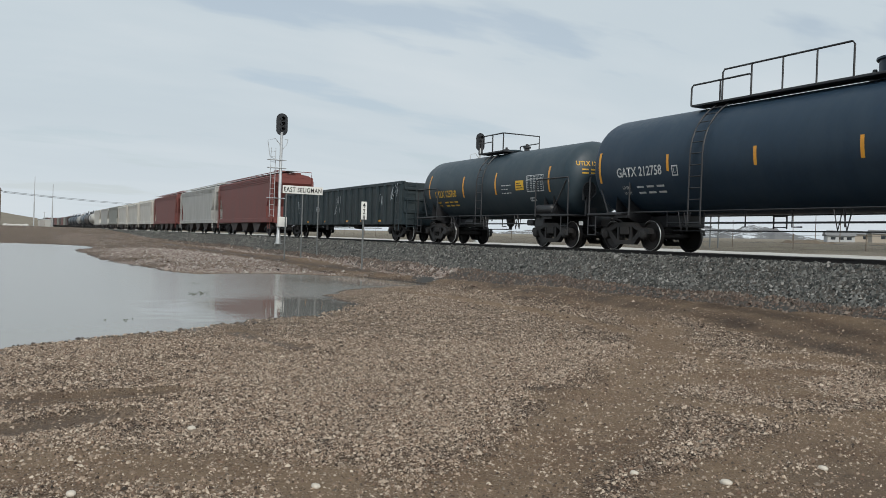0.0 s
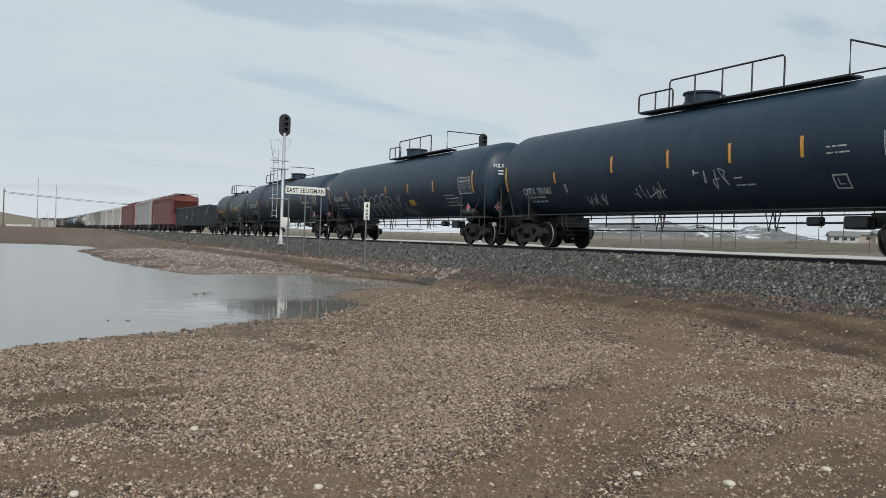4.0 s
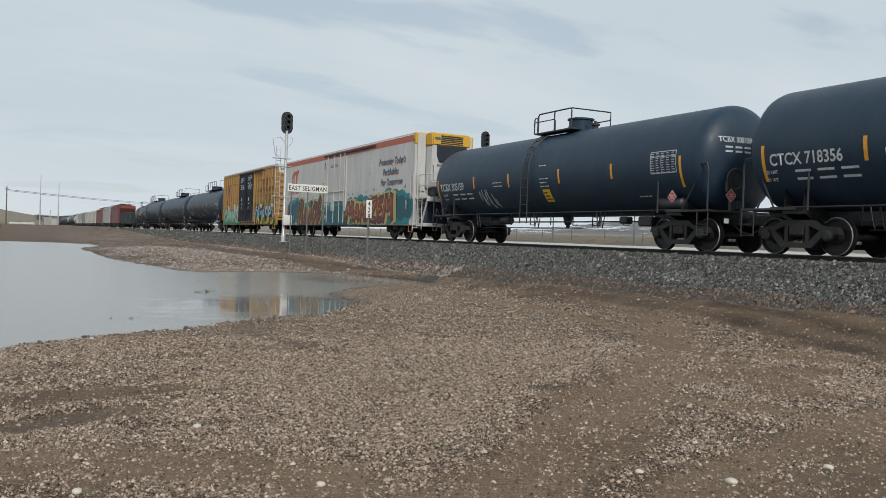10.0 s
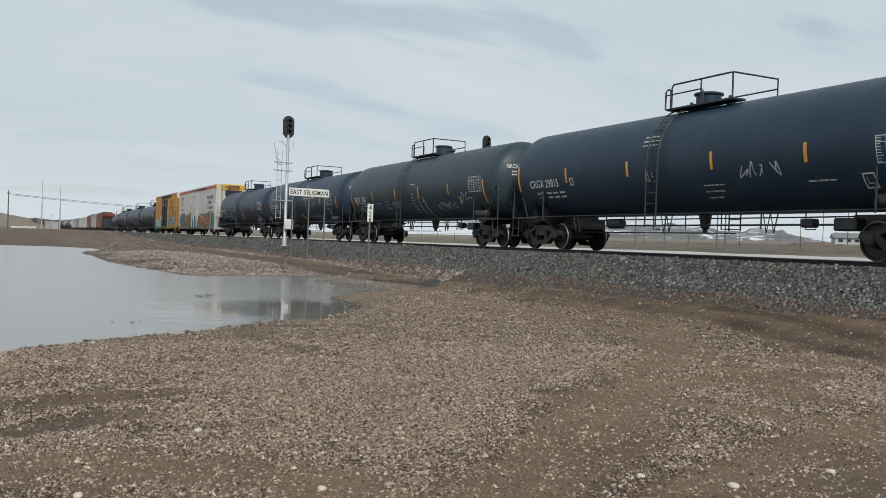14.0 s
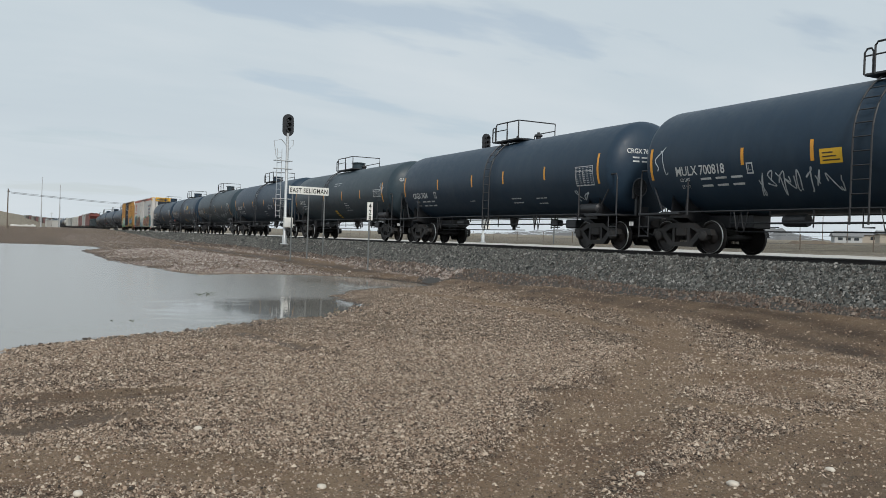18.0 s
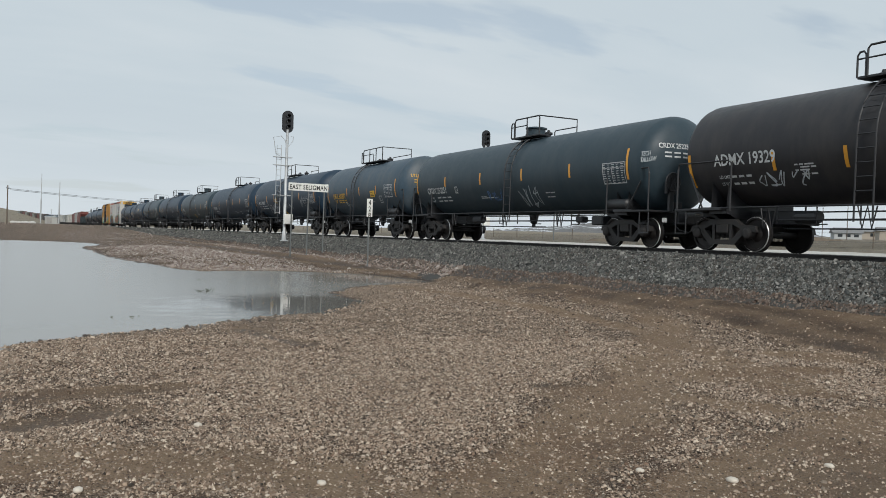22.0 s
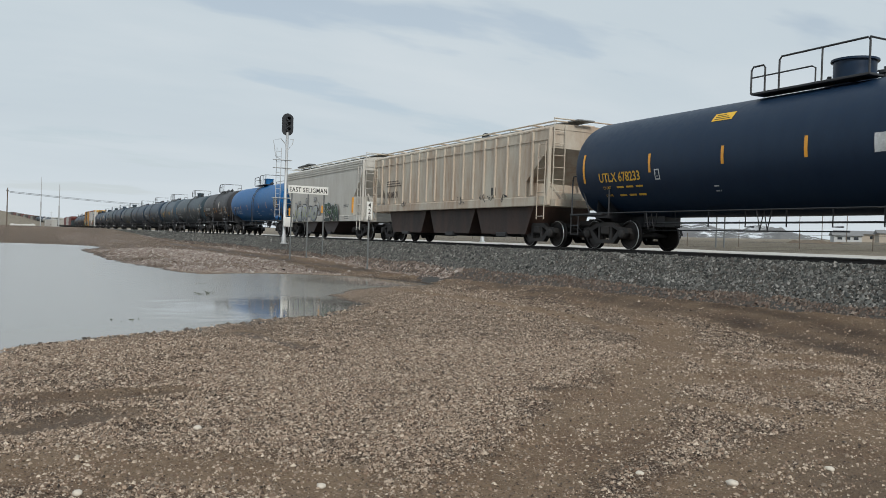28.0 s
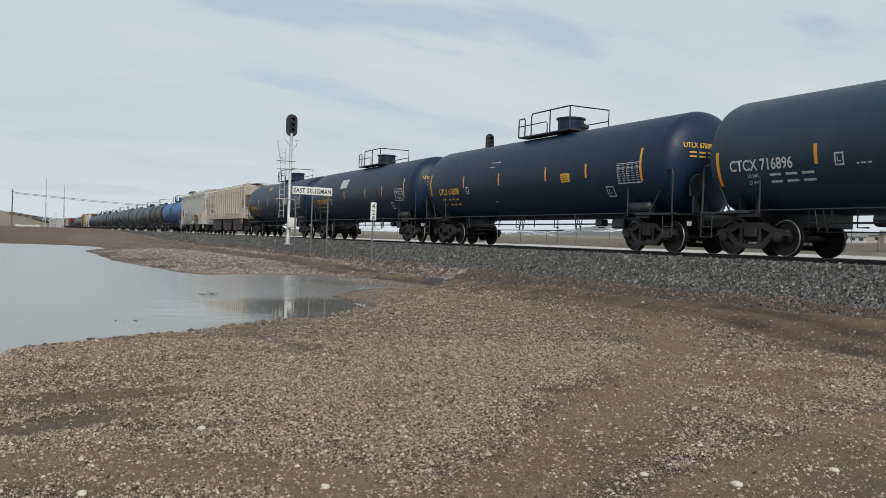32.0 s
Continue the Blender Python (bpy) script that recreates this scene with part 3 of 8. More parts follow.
def build_truck():
    """Two side frames with springs, a bolster and two wheelsets."""
    bm = bmesh.new()
    box(bm, -0.22, 0.22, -1.12, 1.12, 0.46, 0.72, 0.03)
    box(bm, -0.35, 0.35, -0.3, 0.3, 0.68, 0.86, 0.03)
    tr = part("truck", bm, IRON)
    for sy in (-1, 1):
        bm = bmesh.new()
        y0, y1 = sy * 0.93, sy * 1.10
        top = [(-1.18, 0.50), (-1.12, 0.66), (-0.62, 0.70), (-0.42, 0.84), (0.42, 0.84), (0.62, 0.70), (1.12, 0.66), (1.18, 0.50), (1.02, 0.50), (0.70, 0.56), (0.36, 0.70), (-0.36, 0.70), (-0.70, 0.56), (-1.02, 0.50)]
        slab(bm, top, min(y0, y1), max(y0, y1))
        low = [(-0.86, 0.56), (-0.66, 0.60), (-0.34, 0.30), (0.34, 0.30), (0.66, 0.60), (0.86, 0.56), (0.44, 0.17), (-0.44, 0.17)]
        slab(bm, low, min(y0, y1), max(y0, y1))
        for cx in (-0.30, 0.30):
            box(bm, cx - 0.05, cx + 0.05, y0, y1, 0.28, 0.72)
        side = part("side_frame", bm, IRON, tr)
        bm = bmesh.new()
        for cx in (-0.18, 0.0, 0.18):
            for k in range(6):
                lathe(bm, [(0.305 + k * 0.03, 0.05), (0.312 + k * 0.03, 0.075), (0.325 + k * 0.03, 0.05)], "z", 8, (cx, sy * 1.02, 0))
        part("spring_nest", bm, IRON, side)
        for cx in (-0.89, 0.89):
            bm = bmesh.new()
            lathe(bm, [(sy * 0.98, 0.0), (sy * 0.98, 0.15), (sy * 1.15, 0.14), (sy * 1.18, 0.09), (sy * 1.19, 0.0)], "y", 12, (cx, 0, WHEEL_R + 0.02))
            part("journal_box", bm, IRON, side)
    for cx in (-0.89, 0.89):
        bm = bmesh.new()
        lathe(bm, [(-1.0, 0.07), (-0.8, 0.09), (0.8, 0.09), (1.0, 0.07)], "y", 10)
        for sy in (-1, 1):
            lathe(bm, [(sy * 0.66, 0.10), (sy * 0.70, 0.16), (sy * 0.735, 0.38), (sy * 0.70, 0.40), (sy * 0.70, 0.455), (sy * 0.712, 0.482), (sy * 0.73, 0.462), (sy * 0.82, 0.4525), (sy * 0.84, 0.436), (sy * 0.84, 0.395), (sy * 0.79, 0.37), (sy * 0.775, 0.2), (sy * 0.86, 0.13), (sy * 0.87, 0.10)], "y", 32)
        ws = part("wheelset", bm, WHEEL, tr, smooth=40)
        ws.data.materials.append(TREAD)
        for p in ws.data.polygons:
            c = p.center
            if 0.43 < math.hypot(c.x, c.z) and abs(c.y) > 0.80 and 0.2 < abs(p.normal.y) < 0.9:
                p.material_index = 1
        ws.matrix_parent_inverse = pose(cx, 0, 0)
        ws.location = (0, 0, WHEEL_R)
    return tr


TRUCK = build_truck()
TRUCKS = [TRUCK]
CARS = []


def put_trucks(car, tc):
    for x in (-tc / 2, tc / 2):
        if TRUCKS[-1].parent is None and len(TRUCKS) == 1:
            t = TRUCK
            t.parent = car
            t.matrix_basis = pose(x, 0, 0)
            TRUCKS.append(t)
        else:
            t = copy_thing(TRUCK, pose(x, 0, 0))
            t.parent = car
            TRUCKS.append(t)


def couplers(car, reach):
    for s in (-1, 1):
        bm = bmesh.new()
        box(bm, s * (reach - 0.9), s * (reach - 0.12), -0.1, 0.1, 0.78, 0.95, 0.02)
        box(bm, s * (reach - 0.3), s * (reach + 0.06), -0.16, 0.12, 0.72, 1.0, 0.04)
        part("coupler", bm, IRON, car)
        bm = bmesh.new()
        tube(bm, [(s * (reach - 0.7), -0.35, 0.8), (s * (reach - 0.4), -0.33, 0.55), (s * (reach - 0.1), -0.25, 0.48), (s * reach, -0.12, 0.6)], 0.025, 6)
        part("air_hose", bm, BLACK, car)


def on_tank(x, a, R, zc, lift=0.0):
    """A point on the shell: a is the angle above the level of the axis, on the near side."""
    return (x, -(R + lift) * math.cos(a), zc + (R + lift) * math.sin(a))


def patch(bm, x0, x1, z0, z1, R, zc, lift=0.006, rows=6, slant=0.0):
    """A curved sheet on the shell between two heights."""
    a0, a1 = (math.asin(max(-0.98, min(0.98, (z - zc) / R))) for z in (z0, z1))
    prev = None
    for i in range(rows + 1):
        a = a0 + (a1 - a0) * i / rows
        sh = slant * i / rows
        cur = [bm.verts.new(on_tank(x0 + sh, a, R, zc, lift)), bm.verts.new(on_tank(x1 + sh, a, R, zc, lift))]
        if prev:
            bm.faces.new((prev[0], prev[1], cur[1], cur[0]))
        prev = cur


def tank_text(car, text, size, x, z, R, zc, material, squeeze=0.85, name="lettering"):
    bm = lettering(text, size, squeeze)
    a = math.asin(max(-0.95, min(0.95, (z + size * 0.35 - zc) / R)))
    o = on_tank(0, a, R, zc, 0.008)
    for v in bm.verts:
        h = v.co.z - size * 0.35
        v.co = Vector((x + v.co.x, o[1] + h * math.sin(a), o[2] + h * math.cos(a)))
    return part(name, bm, material, car)


surface("white_spray", (0.55, 0.60, 0.63), rough=0.7, grain=40, vary=0.3, stain=(0.12, 0.13, 0.15), amount=0.7, size=5, bump=0)
surface("blue_spray", (0.10, 0.20, 0.42), rough=0.7, grain=40, vary=0.3, stain=(0.03, 0.04, 0.08), amount=0.7, size=5, bump=0)


# ---- spray paint ----
def curve(ctrl, n=7):
    """A smooth line through control points."""
    p = [Vector(c) for c in ctrl]
    out = []
    for i in range(len(p) - 1):
        a, b, c, d = p[max(i - 1, 0)], p[i], p[i + 1], p[min(i + 2, len(p) - 1)]
        for k in range(n):
            t = k / n
            out.append(0.5 * ((2 * b) + (c - a) * t + (2 * a - 5 * b + 4 * c - d) * t * t + (3 * b - a - 3 * c + d) * t ** 3))
    out.append(p[-1])
    return out


def ribbon(bm, pts, width, place, lift):
    """A painted stroke along 2D points, laid on a surface."""
    prev = None
    for i, p in enumerate(pts):
        d = pts[min(i + 1, len(pts) - 1)] - pts[max(i - 1, 0)]
        if d.length < 1e-6:
            continue
        n = Vector((-d.y, d.x)).normalized() * width / 2
        cur = [bm.verts.new(place(p.x - n.x, p.y - n.y, lift)), bm.verts.new(place(p.x + n.x, p.y + n.y, lift))]
        if prev:
            bm.faces.new((prev[0], cur[0], cur[1], prev[1]))
        prev = cur


def blob(bm, pts, place, lift):
    """A filled closed shape."""
    c = sum(pts, Vector((0, 0))) / len(pts)
    mid = bm.verts.new(place(c.x, c.y, lift))
    ring = [bm.verts.new(place(p.x, p.y, lift)) for p in pts]
    for i in range(len(ring)):
        bm.faces.new((mid, ring[i], ring[(i + 1) % len(ring)]))


def scrawl(bm, place, x, z, w, h, seed):
    """A quick hand-style scribble."""
    rng = random.Random(seed)
    k = max(2, int(w / 0.28))
    for i in range(k):
        x0 = x + w * i / k
        cw = w / k
        ctrl = [(x0 + cw * rng.uniform(0, 1.1), z + h * rng.random()) for _ in range(rng.randint(4, 6))]
        ribbon(bm, curve(ctrl, 5), 0.026 + 0.012 * rng.random(), place, 0.007 + 0.0006 * i)


def bubble(bm, place, x, z, w, h, seed):
    """Outlined bubble shapes in a row."""
    rng = random.Random(seed)
    k = max(3, int(w / 0.72))
    for i in range(k):
        cx, cz = x + w * (i + 0.5) / k, z + h * (0.5 + 0.04 * (i % 3))
        a0 = rng.random() * 6
        pts = [(cx + (0.60 + 0.10 * math.sin(3 * q + a0)) * w / k * math.cos(q), cz + (0.48 + 0.07 * math.sin(2 * q + a0)) * h * math.sin(q)) for q in np.linspace(0, math.tau, 13)]
        ribbon(bm, curve(pts, 4), 0.045, place, 0.007 + 0.0008 * i)
        q = rng.uniform(-0.1, 0.1)
        ribbon(bm, curve([(cx - 0.15, cz + 0.15 * h), (cx + q, cz - 0.05 * h), (cx + 0.16, cz + 0.12 * h)], 5), 0.04, place, 0.0074 + 0.0008 * i)


def leaf(car, x, z, R, zc):
    """A slanting pale leaf shape over three bars."""
    def place(u, v, lift):
        return on_tank(u, math.asin(max(-0.97, min(0.97, (v - zc) / R))), R, zc, lift)
    for name, pts, lift in (("orange_emblem", [(0.02, 0.42), (0.12, 0.86), (0.62, 1.42), (0.80, 1.06), (0.66, 0.72), (0.16, 0.36)], 0.006), ("white_emblem", [(0.06, 0.46), (0.16, 0.80), (0.46, 1.16), (0.56, 0.92), (0.50, 0.70), (0.20, 0.42)], 0.010)):
        bm = bmesh.new()
        blob(bm, [Vector((x + a, z + b)) for a, b in pts], place, lift)
        part("emblem", bm, surface(name, (0.72, 0.70, 0.66) if "white" in name else (0.50, 0.36, 0.19), rough=0.6, vary=0.2, stain=(0.2, 0.18, 0.16), amount=0.5, size=4), car)
    bm = bmesh.new()
    for k in range(3):
        ribbon(bm, [Vector((x + 0.02 + 0.36 * k, z - 0.05)), Vector((x + 0.14 + 0.36 * k, z + 0.30)), Vector((x + 0.28 + 0.36 * k, z - 0.05))], 0.09, place, 0.006)
    part("emblem", bm, WHITE_INK, car)


SPRAY = {}


def spray(name, rgb):
    if name not in SPRAY:
        SPRAY[name] = surface("spray_" + name, rgb, rough=0.55, grain=12, vary=0.18, stain=tuple(c * 0.6 for c in rgb), amount=0.4, size=3, bump=0)
    return SPRAY[name]


def fade(name, stops, z0, z1):
    """Spray paint that blends through colours from the sill upwards."""
    if name in SPRAY:
        return SPRAY[name]
    m = bpy.data.materials.new("spray_" + name)
    m.use_nodes = True
    n, l = m.node_tree.nodes, m.node_tree.links
    co, sp, ns = n.new("ShaderNodeTexCoord"), n.new("ShaderNodeSeparateXYZ"), n.new("ShaderNodeTexNoise")
    l.new(co.outputs["Object"], sp.inputs[0]); l.new(co.outputs["Object"], ns.inputs["Vector"])
    ns.inputs["Scale"].default_value, ns.inputs["Detail"].default_value = 2.2, 4
    mr, ad, rp = n.new("ShaderNodeMapRange"), n.new("ShaderNodeMath"), n.new("ShaderNodeValToRGB")
    mr.inputs[1].default_value, mr.inputs[2].default_value = z0, z1
    l.new(sp.outputs[2], mr.inputs[0])
    ad.operation, ad.inputs[2].default_value = "MULTIPLY_ADD", 0.0
    off = n.new("ShaderNodeMath"); off.operation = "MULTIPLY_ADD"; off.inputs[1].default_value, off.inputs[2].default_value = 0.5, -0.25
    l.new(ns.outputs[0], off.inputs[0])
    ad.operation = "ADD"
    l.new(mr.outputs[0], ad.inputs[0]); l.new(off.outputs[0], ad.inputs[1]); l.new(ad.outputs[0], rp.inputs[0])
    e = rp.color_ramp.elements
    while len(e) < len(stops):
        e.new(0.5)
    for k, (p, c) in enumerate(stops):
        e[k].position, e[k].color = p, (*c, 1)
    b = n["Principled BSDF"]
    l.new(rp.outputs[0], b.inputs["Base Color"])
    b.inputs["Roughness"].default_value = 0.5
    SPRAY[name] = m
    return m


def stroke(bm, pts, w0, w1, grow, place, lift):
    """A painted stroke that swells from w0 to w1 and ends in a slant."""
    L = len(pts) - 1
    prev = None
    for i, p in enumerate(pts):
        d = pts[min(i + 1, L)] - pts[max(i - 1, 0)]
        if d.length < 1e-6:
            continue
        d.normalize()
        q = p - d * grow if i == 0 else p + d * grow if i == L else p
        half = (w0 + (w1 - w0) * i / L) / 2 + grow
        na = nb = half
        if 0 < i < L:
            # keep the inner edge of a tight bend from folding over
            u, v = p - pts[i - 1], pts[i + 1] - p
            turn = math.atan2(u.x * v.y - u.y * v.x, u.dot(v))
            if abs(turn) > 1e-4:
                tight = 0.9 * min(u.length, v.length) / (2 * math.tan(min(abs(turn), 2.8) / 2))
                na, nb = (half, min(half, tight)) if turn > 0 else (min(half, tight), half)
        side = Vector((-d.y, d.x))
        slant = d * (0.35 * w1 * (1 if i else -1)) if i in (0, L) else Vector((0, 0))
        up = lift + 0.00014 * i
        cur = [bm.verts.new(place(q.x - side.x * na + slant.x, q.y - side.y * na + slant.y, up)), bm.verts.new(place(q.x + side.x * nb, q.y + side.y * nb, up))]
        if prev:
            bm.faces.new((prev[0], cur[0], cur[1], prev[1]))
        prev = cur


def wild_form(rng, spiky):
    """Strokes of one abstract letter-like form in a unit cell: two stems, a tie, a spur."""
    a, b = rng.uniform(-0.05, 0.2), rng.uniform(0.72, 1.0)
    t0, t1 = rng.uniform(0.75, 1.0), rng.uniform(0.7, 1.02)
    bow = 0.05 if spiky else 0.16
    out = [[(a + rng.uniform(-0.12, 0.05), 0.0), (a + rng.uniform(-bow, bow) + 0.1, 0.5), (a + rng.uniform(0.1, 0.3), t0)]]
    out.append([(b + rng.uniform(-0.02, 0.16), 0.0), (b - 0.1 + rng.uniform(-bow, bow), 0.48), (b - rng.uniform(0.15, 0.35), t1)])
    h = rng.uniform(0.3, 0.62)
    kind = rng.randint(0, 3)
    if kind == 0:
        out.append([(a + 0.1, h), (0.5, h + rng.uniform(-0.12, 0.12)), (b - 0.05, h + 0.05)])
    elif kind == 1:
        out.append([(a + 0.2, t0 - 0.05), (0.5, h - 0.15), (b - 0.2, t1 - 0.05)])
    elif kind == 2:
        out.append([(a + 0.2, t0 - 0.06), (0.72, 0.9), (0.8, 0.62), (a + 0.15, 0.45), (b, 0.05)])
        out.pop(1)
    else:
        out.append([(b - 0.05, 0.92), (0.3, 0.98), (0.12, 0.68), (0.8, 0.42), (0.7, 0.08), (a - 0.05, 0.07)])
        out = out[2:]
    if rng.random() < 0.7:
        s = rng.choice((-1, 1))
        out.append([(0.5 + 0.3 * s, rng.uniform(0.2, 0.75)), (0.5 + 0.5 * s, rng.uniform(0.3, 0.9)), (0.5 + 0.72 * s, rng.uniform(0.35, 1.0))])
    return out


def mural(car, y, x, z, w, h, count, seed, edge, fill, shine, block=None, rim=0.05, fat=0.3, spiky=True, over=1.0):
    """Interlocking spray-painted forms with a dark or pale rim, an offset block and highlights."""
    rng = random.Random(seed)

    def place(u, v, lift):
        return (u, y - lift, max(v, z))

    cw = w / count
    for k in range(count):
        forms = wild_form(rng, spiky)
        x0, hh = x + cw * k, h * rng.uniform(0.86, 1.0)
        lean = rng.uniform(-0.1, 0.14)
        lines = [curve([(x0 + cw * (0.08 + 0.88 * over * a) + lean * b, z + hh * (0.04 + 0.9 * b)) for a, b in f], 3 if spiky else 6) for f in forms]
        wd = min(cw * fat, h * 0.3)
        lay = 0.025 * (k % 2)
        sets = [("graffiti_edge", edge, rim, Vector((0, 0)), 0.0085), ("graffiti_letter", fill, 0.0, Vector((0, 0)), 0.0160)]
        if block:
            sets.insert(0, ("graffiti_block", block, rim * 1.6, Vector((wd * (0.3 if spiky else 0.75), -wd * 0.25)), 0.002))
        for nm, mat, grow, off, lift in sets:
            bm = bmesh.new()
            for i, ln in enumerate(lines):
                stroke(bm, [p + off for p in ln], wd * 1.15, wd * (0.55 if i == len(lines) - 1 else 0.8), grow, place, lift + lay + 0.0017 * i)
            part(nm, bm, mat, car)
        bm = bmesh.new()
        for i, ln in enumerate(lines[:2]):
            m = len(ln) // 2
            seg = ln[max(0, m - 3):m + 3]
            stroke(bm, [p + Vector((-wd * 0.2, 0)) for p in seg], wd * 0.16, wd * 0.05, 0.0, place, 0.0235 + 0.001 * i + lay)
        part("graffiti_highlight", bm, shine, car)
        bm = bmesh.new()
        for q in range(2):
            cx, cz = x0 + cw * rng.random(), z + h * rng.uniform(0.1, 0.8)
            ribbon(bm, curve([(cx, cz), (cx + rng.uniform(-0.15, 0.15), cz + 0.18), (cx + rng.uniform(-0.3, 0.3), cz + 0.3)], 4), 0.035, place, 0.0255 + 0.001 * q + lay)
        part("graffiti_line", bm, edge, car)


# letter forms of the painted words, as strokes in a unit cell
GLYPH = {}
GLYPH["m"] = (((0.00, 0.0), (0.05, 0.55), (0.17, 0.95)), ((0.12, 0.62), (0.26, 0.97), (0.42, 0.90), (0.44, 0.45), (0.40, 0.0)), ((0.44, 0.60), (0.60, 0.92), (0.78, 0.84), (0.78, 0.40), (0.84, 0.06), (1.02, 0.12)))
GLYPH["a"] = (((0.74, 0.62), (0.42, 0.72), (0.10, 0.42), (0.18, 0.08), (0.50, 0.12), (0.74, 0.45)), ((0.80, 0.74), (0.76, 0.30), (0.88, 0.03), (1.08, 0.18)))
GLYPH["s"] = (((-0.05, 0.05), (0.40, 0.45), (0.78, 0.95)), ((0.72, 0.92), (0.60, 0.66), (0.84, 0.34), (0.64, 0.03), (0.20, 0.10)))
GLYPH["o"] = (((0.55, 0.82), (0.16, 0.60), (0.14, 0.18), (0.50, 0.02), (0.84, 0.30), (0.80, 0.68), (0.55, 0.82)), ((0.55, 0.84), (0.85, 0.80), (1.02, 0.88)))
GLYPH["e"] = (((0.12, 0.36), (0.58, 0.52), (0.76, 0.86), (0.46, 1.04), (0.12, 0.62), (0.20, 0.12), (0.62, 0.02), (1.05, 0.45)),)
GLYPH["M"] = (((-0.05, 0.0), (0.08, 0.5), (0.20, 1.0)), ((0.18, 0.98), (0.48, 0.40), (0.80, 0.98)), ((0.78, 1.0), (0.90, 0.5), (1.06, 0.0)))
GLYPH["A"] = (((0.02, 0.0), (0.25, 0.5), (0.50, 1.0)), ((0.48, 0.98), (0.74, 0.5), (0.98, 0.0)), ((0.24, 0.34), (0.50, 0.30), (0.78, 0.36)))
GLYPH["N"] = (((0.06, 0.0), (0.10, 0.5), (0.14, 0.88)), ((0.12, 0.86), (0.50, 0.5), (0.86, 0.06)), ((0.88, 0.0), (0.88, 0.5), (0.96, 0.9)))
GLYPH["I"] = (((0.46, 0.0), (0.50, 0.35), (0.54, 0.66)), ((0.50, 0.82), (0.56, 0.90), (0.62, 0.99)))
GLYPH["Z"] = (((0.02, 0.88), (0.50, 0.92), (0.98, 0.98)), ((0.94, 0.94), (0.50, 0.5), (0.04, 0.08)), ((0.06, 0.08), (0.50, 0.06), (1.04, 0.0)))
GLYPH["E"] = (((0.92, 0.94), (0.20, 0.86), (0.10, 0.45), (0.22, 0.06), (0.96, 0.06)), ((0.16, 0.48), (0.50, 0.50), (0.80, 0.56)))
GLYPH["S"] = (((0.96, 0.80), (0.55, 1.0), (0.16, 0.76), (0.50, 0.50), (0.84, 0.28), (0.55, 0.02), (0.02, 0.10)),)
GLYPH["C"] = (((0.94, 0.76), (0.55, 0.95), (0.10, 0.50), (0.50, 0.04), (0.98, 0.22)),)
GLYPH["J"] = (((0.70, 1.06), (0.74, 0.55), (0.62, 0.10), (0.30, 0.02), (-0.05, 0.18)),)
GLYPH["R"] = (((0.16, 0.0), (0.16, 0.5), (0.14, 0.95)), ((0.14, 0.92), (0.82, 0.86), (0.76, 0.54), (0.22, 0.48)), ((0.42, 0.46), (0.70, 0.24), (0.98, 0.0)))


def painted_word(car, place, x, z, w, h, word, edge, fill, shine, block=None, rim=0.05, fat=0.3, heights=(), lean=0.0, shift=(0.1, 0.05), widths=()):
    """A spray-painted word: an offset block behind, then each letter with its rim, its fill and a highlight."""
    shares = widths or (1.0,) * len(word)
    wd = min(w / len(word) * fat, h * 0.32)
    for k, ch in enumerate(word):
        cw, start = w * shares[k] / sum(shares), x + w * sum(shares[:k]) / sum(shares)
        hh = h * (heights[k] if heights else 1.0)
        lines = [curve([(start + cw * (0.10 + 0.86 * a) + lean * b * hh, z + wd * 0.5 + (hh - wd) * b) for a, b in f], 6) for f in GLYPH[ch]]
        lay = 0.0005 * k
        sets = [("graffiti_edge", edge, rim, (0, 0), 0.0080, False), ("graffiti_letter", fill, 0.0, (0, 0), 0.0175, False), ("graffiti_highlight", shine, 0.0, (-wd * 0.16, wd * 0.04), 0.0245, True)]
        if block:
            sets.insert(0, ("graffiti_block", block, rim * 2.4, shift, 0.0012, False))
        for nm, mat, grow, off, lift, thin in sets:
            bm = bmesh.new()
            for i, ln in enumerate(lines):
                m = len(ln)
                seg = ln[m // 5:m - m // 4] if thin else ln
                wide = (wd * 0.20, wd * 0.07) if thin else (wd * 1.1, wd * 0.92)
                stroke(bm, [p + Vector(off) for p in seg], wide[0], wide[1], grow, place, lift + lay + 0.0013 * i)
            part(nm, bm, mat, car)


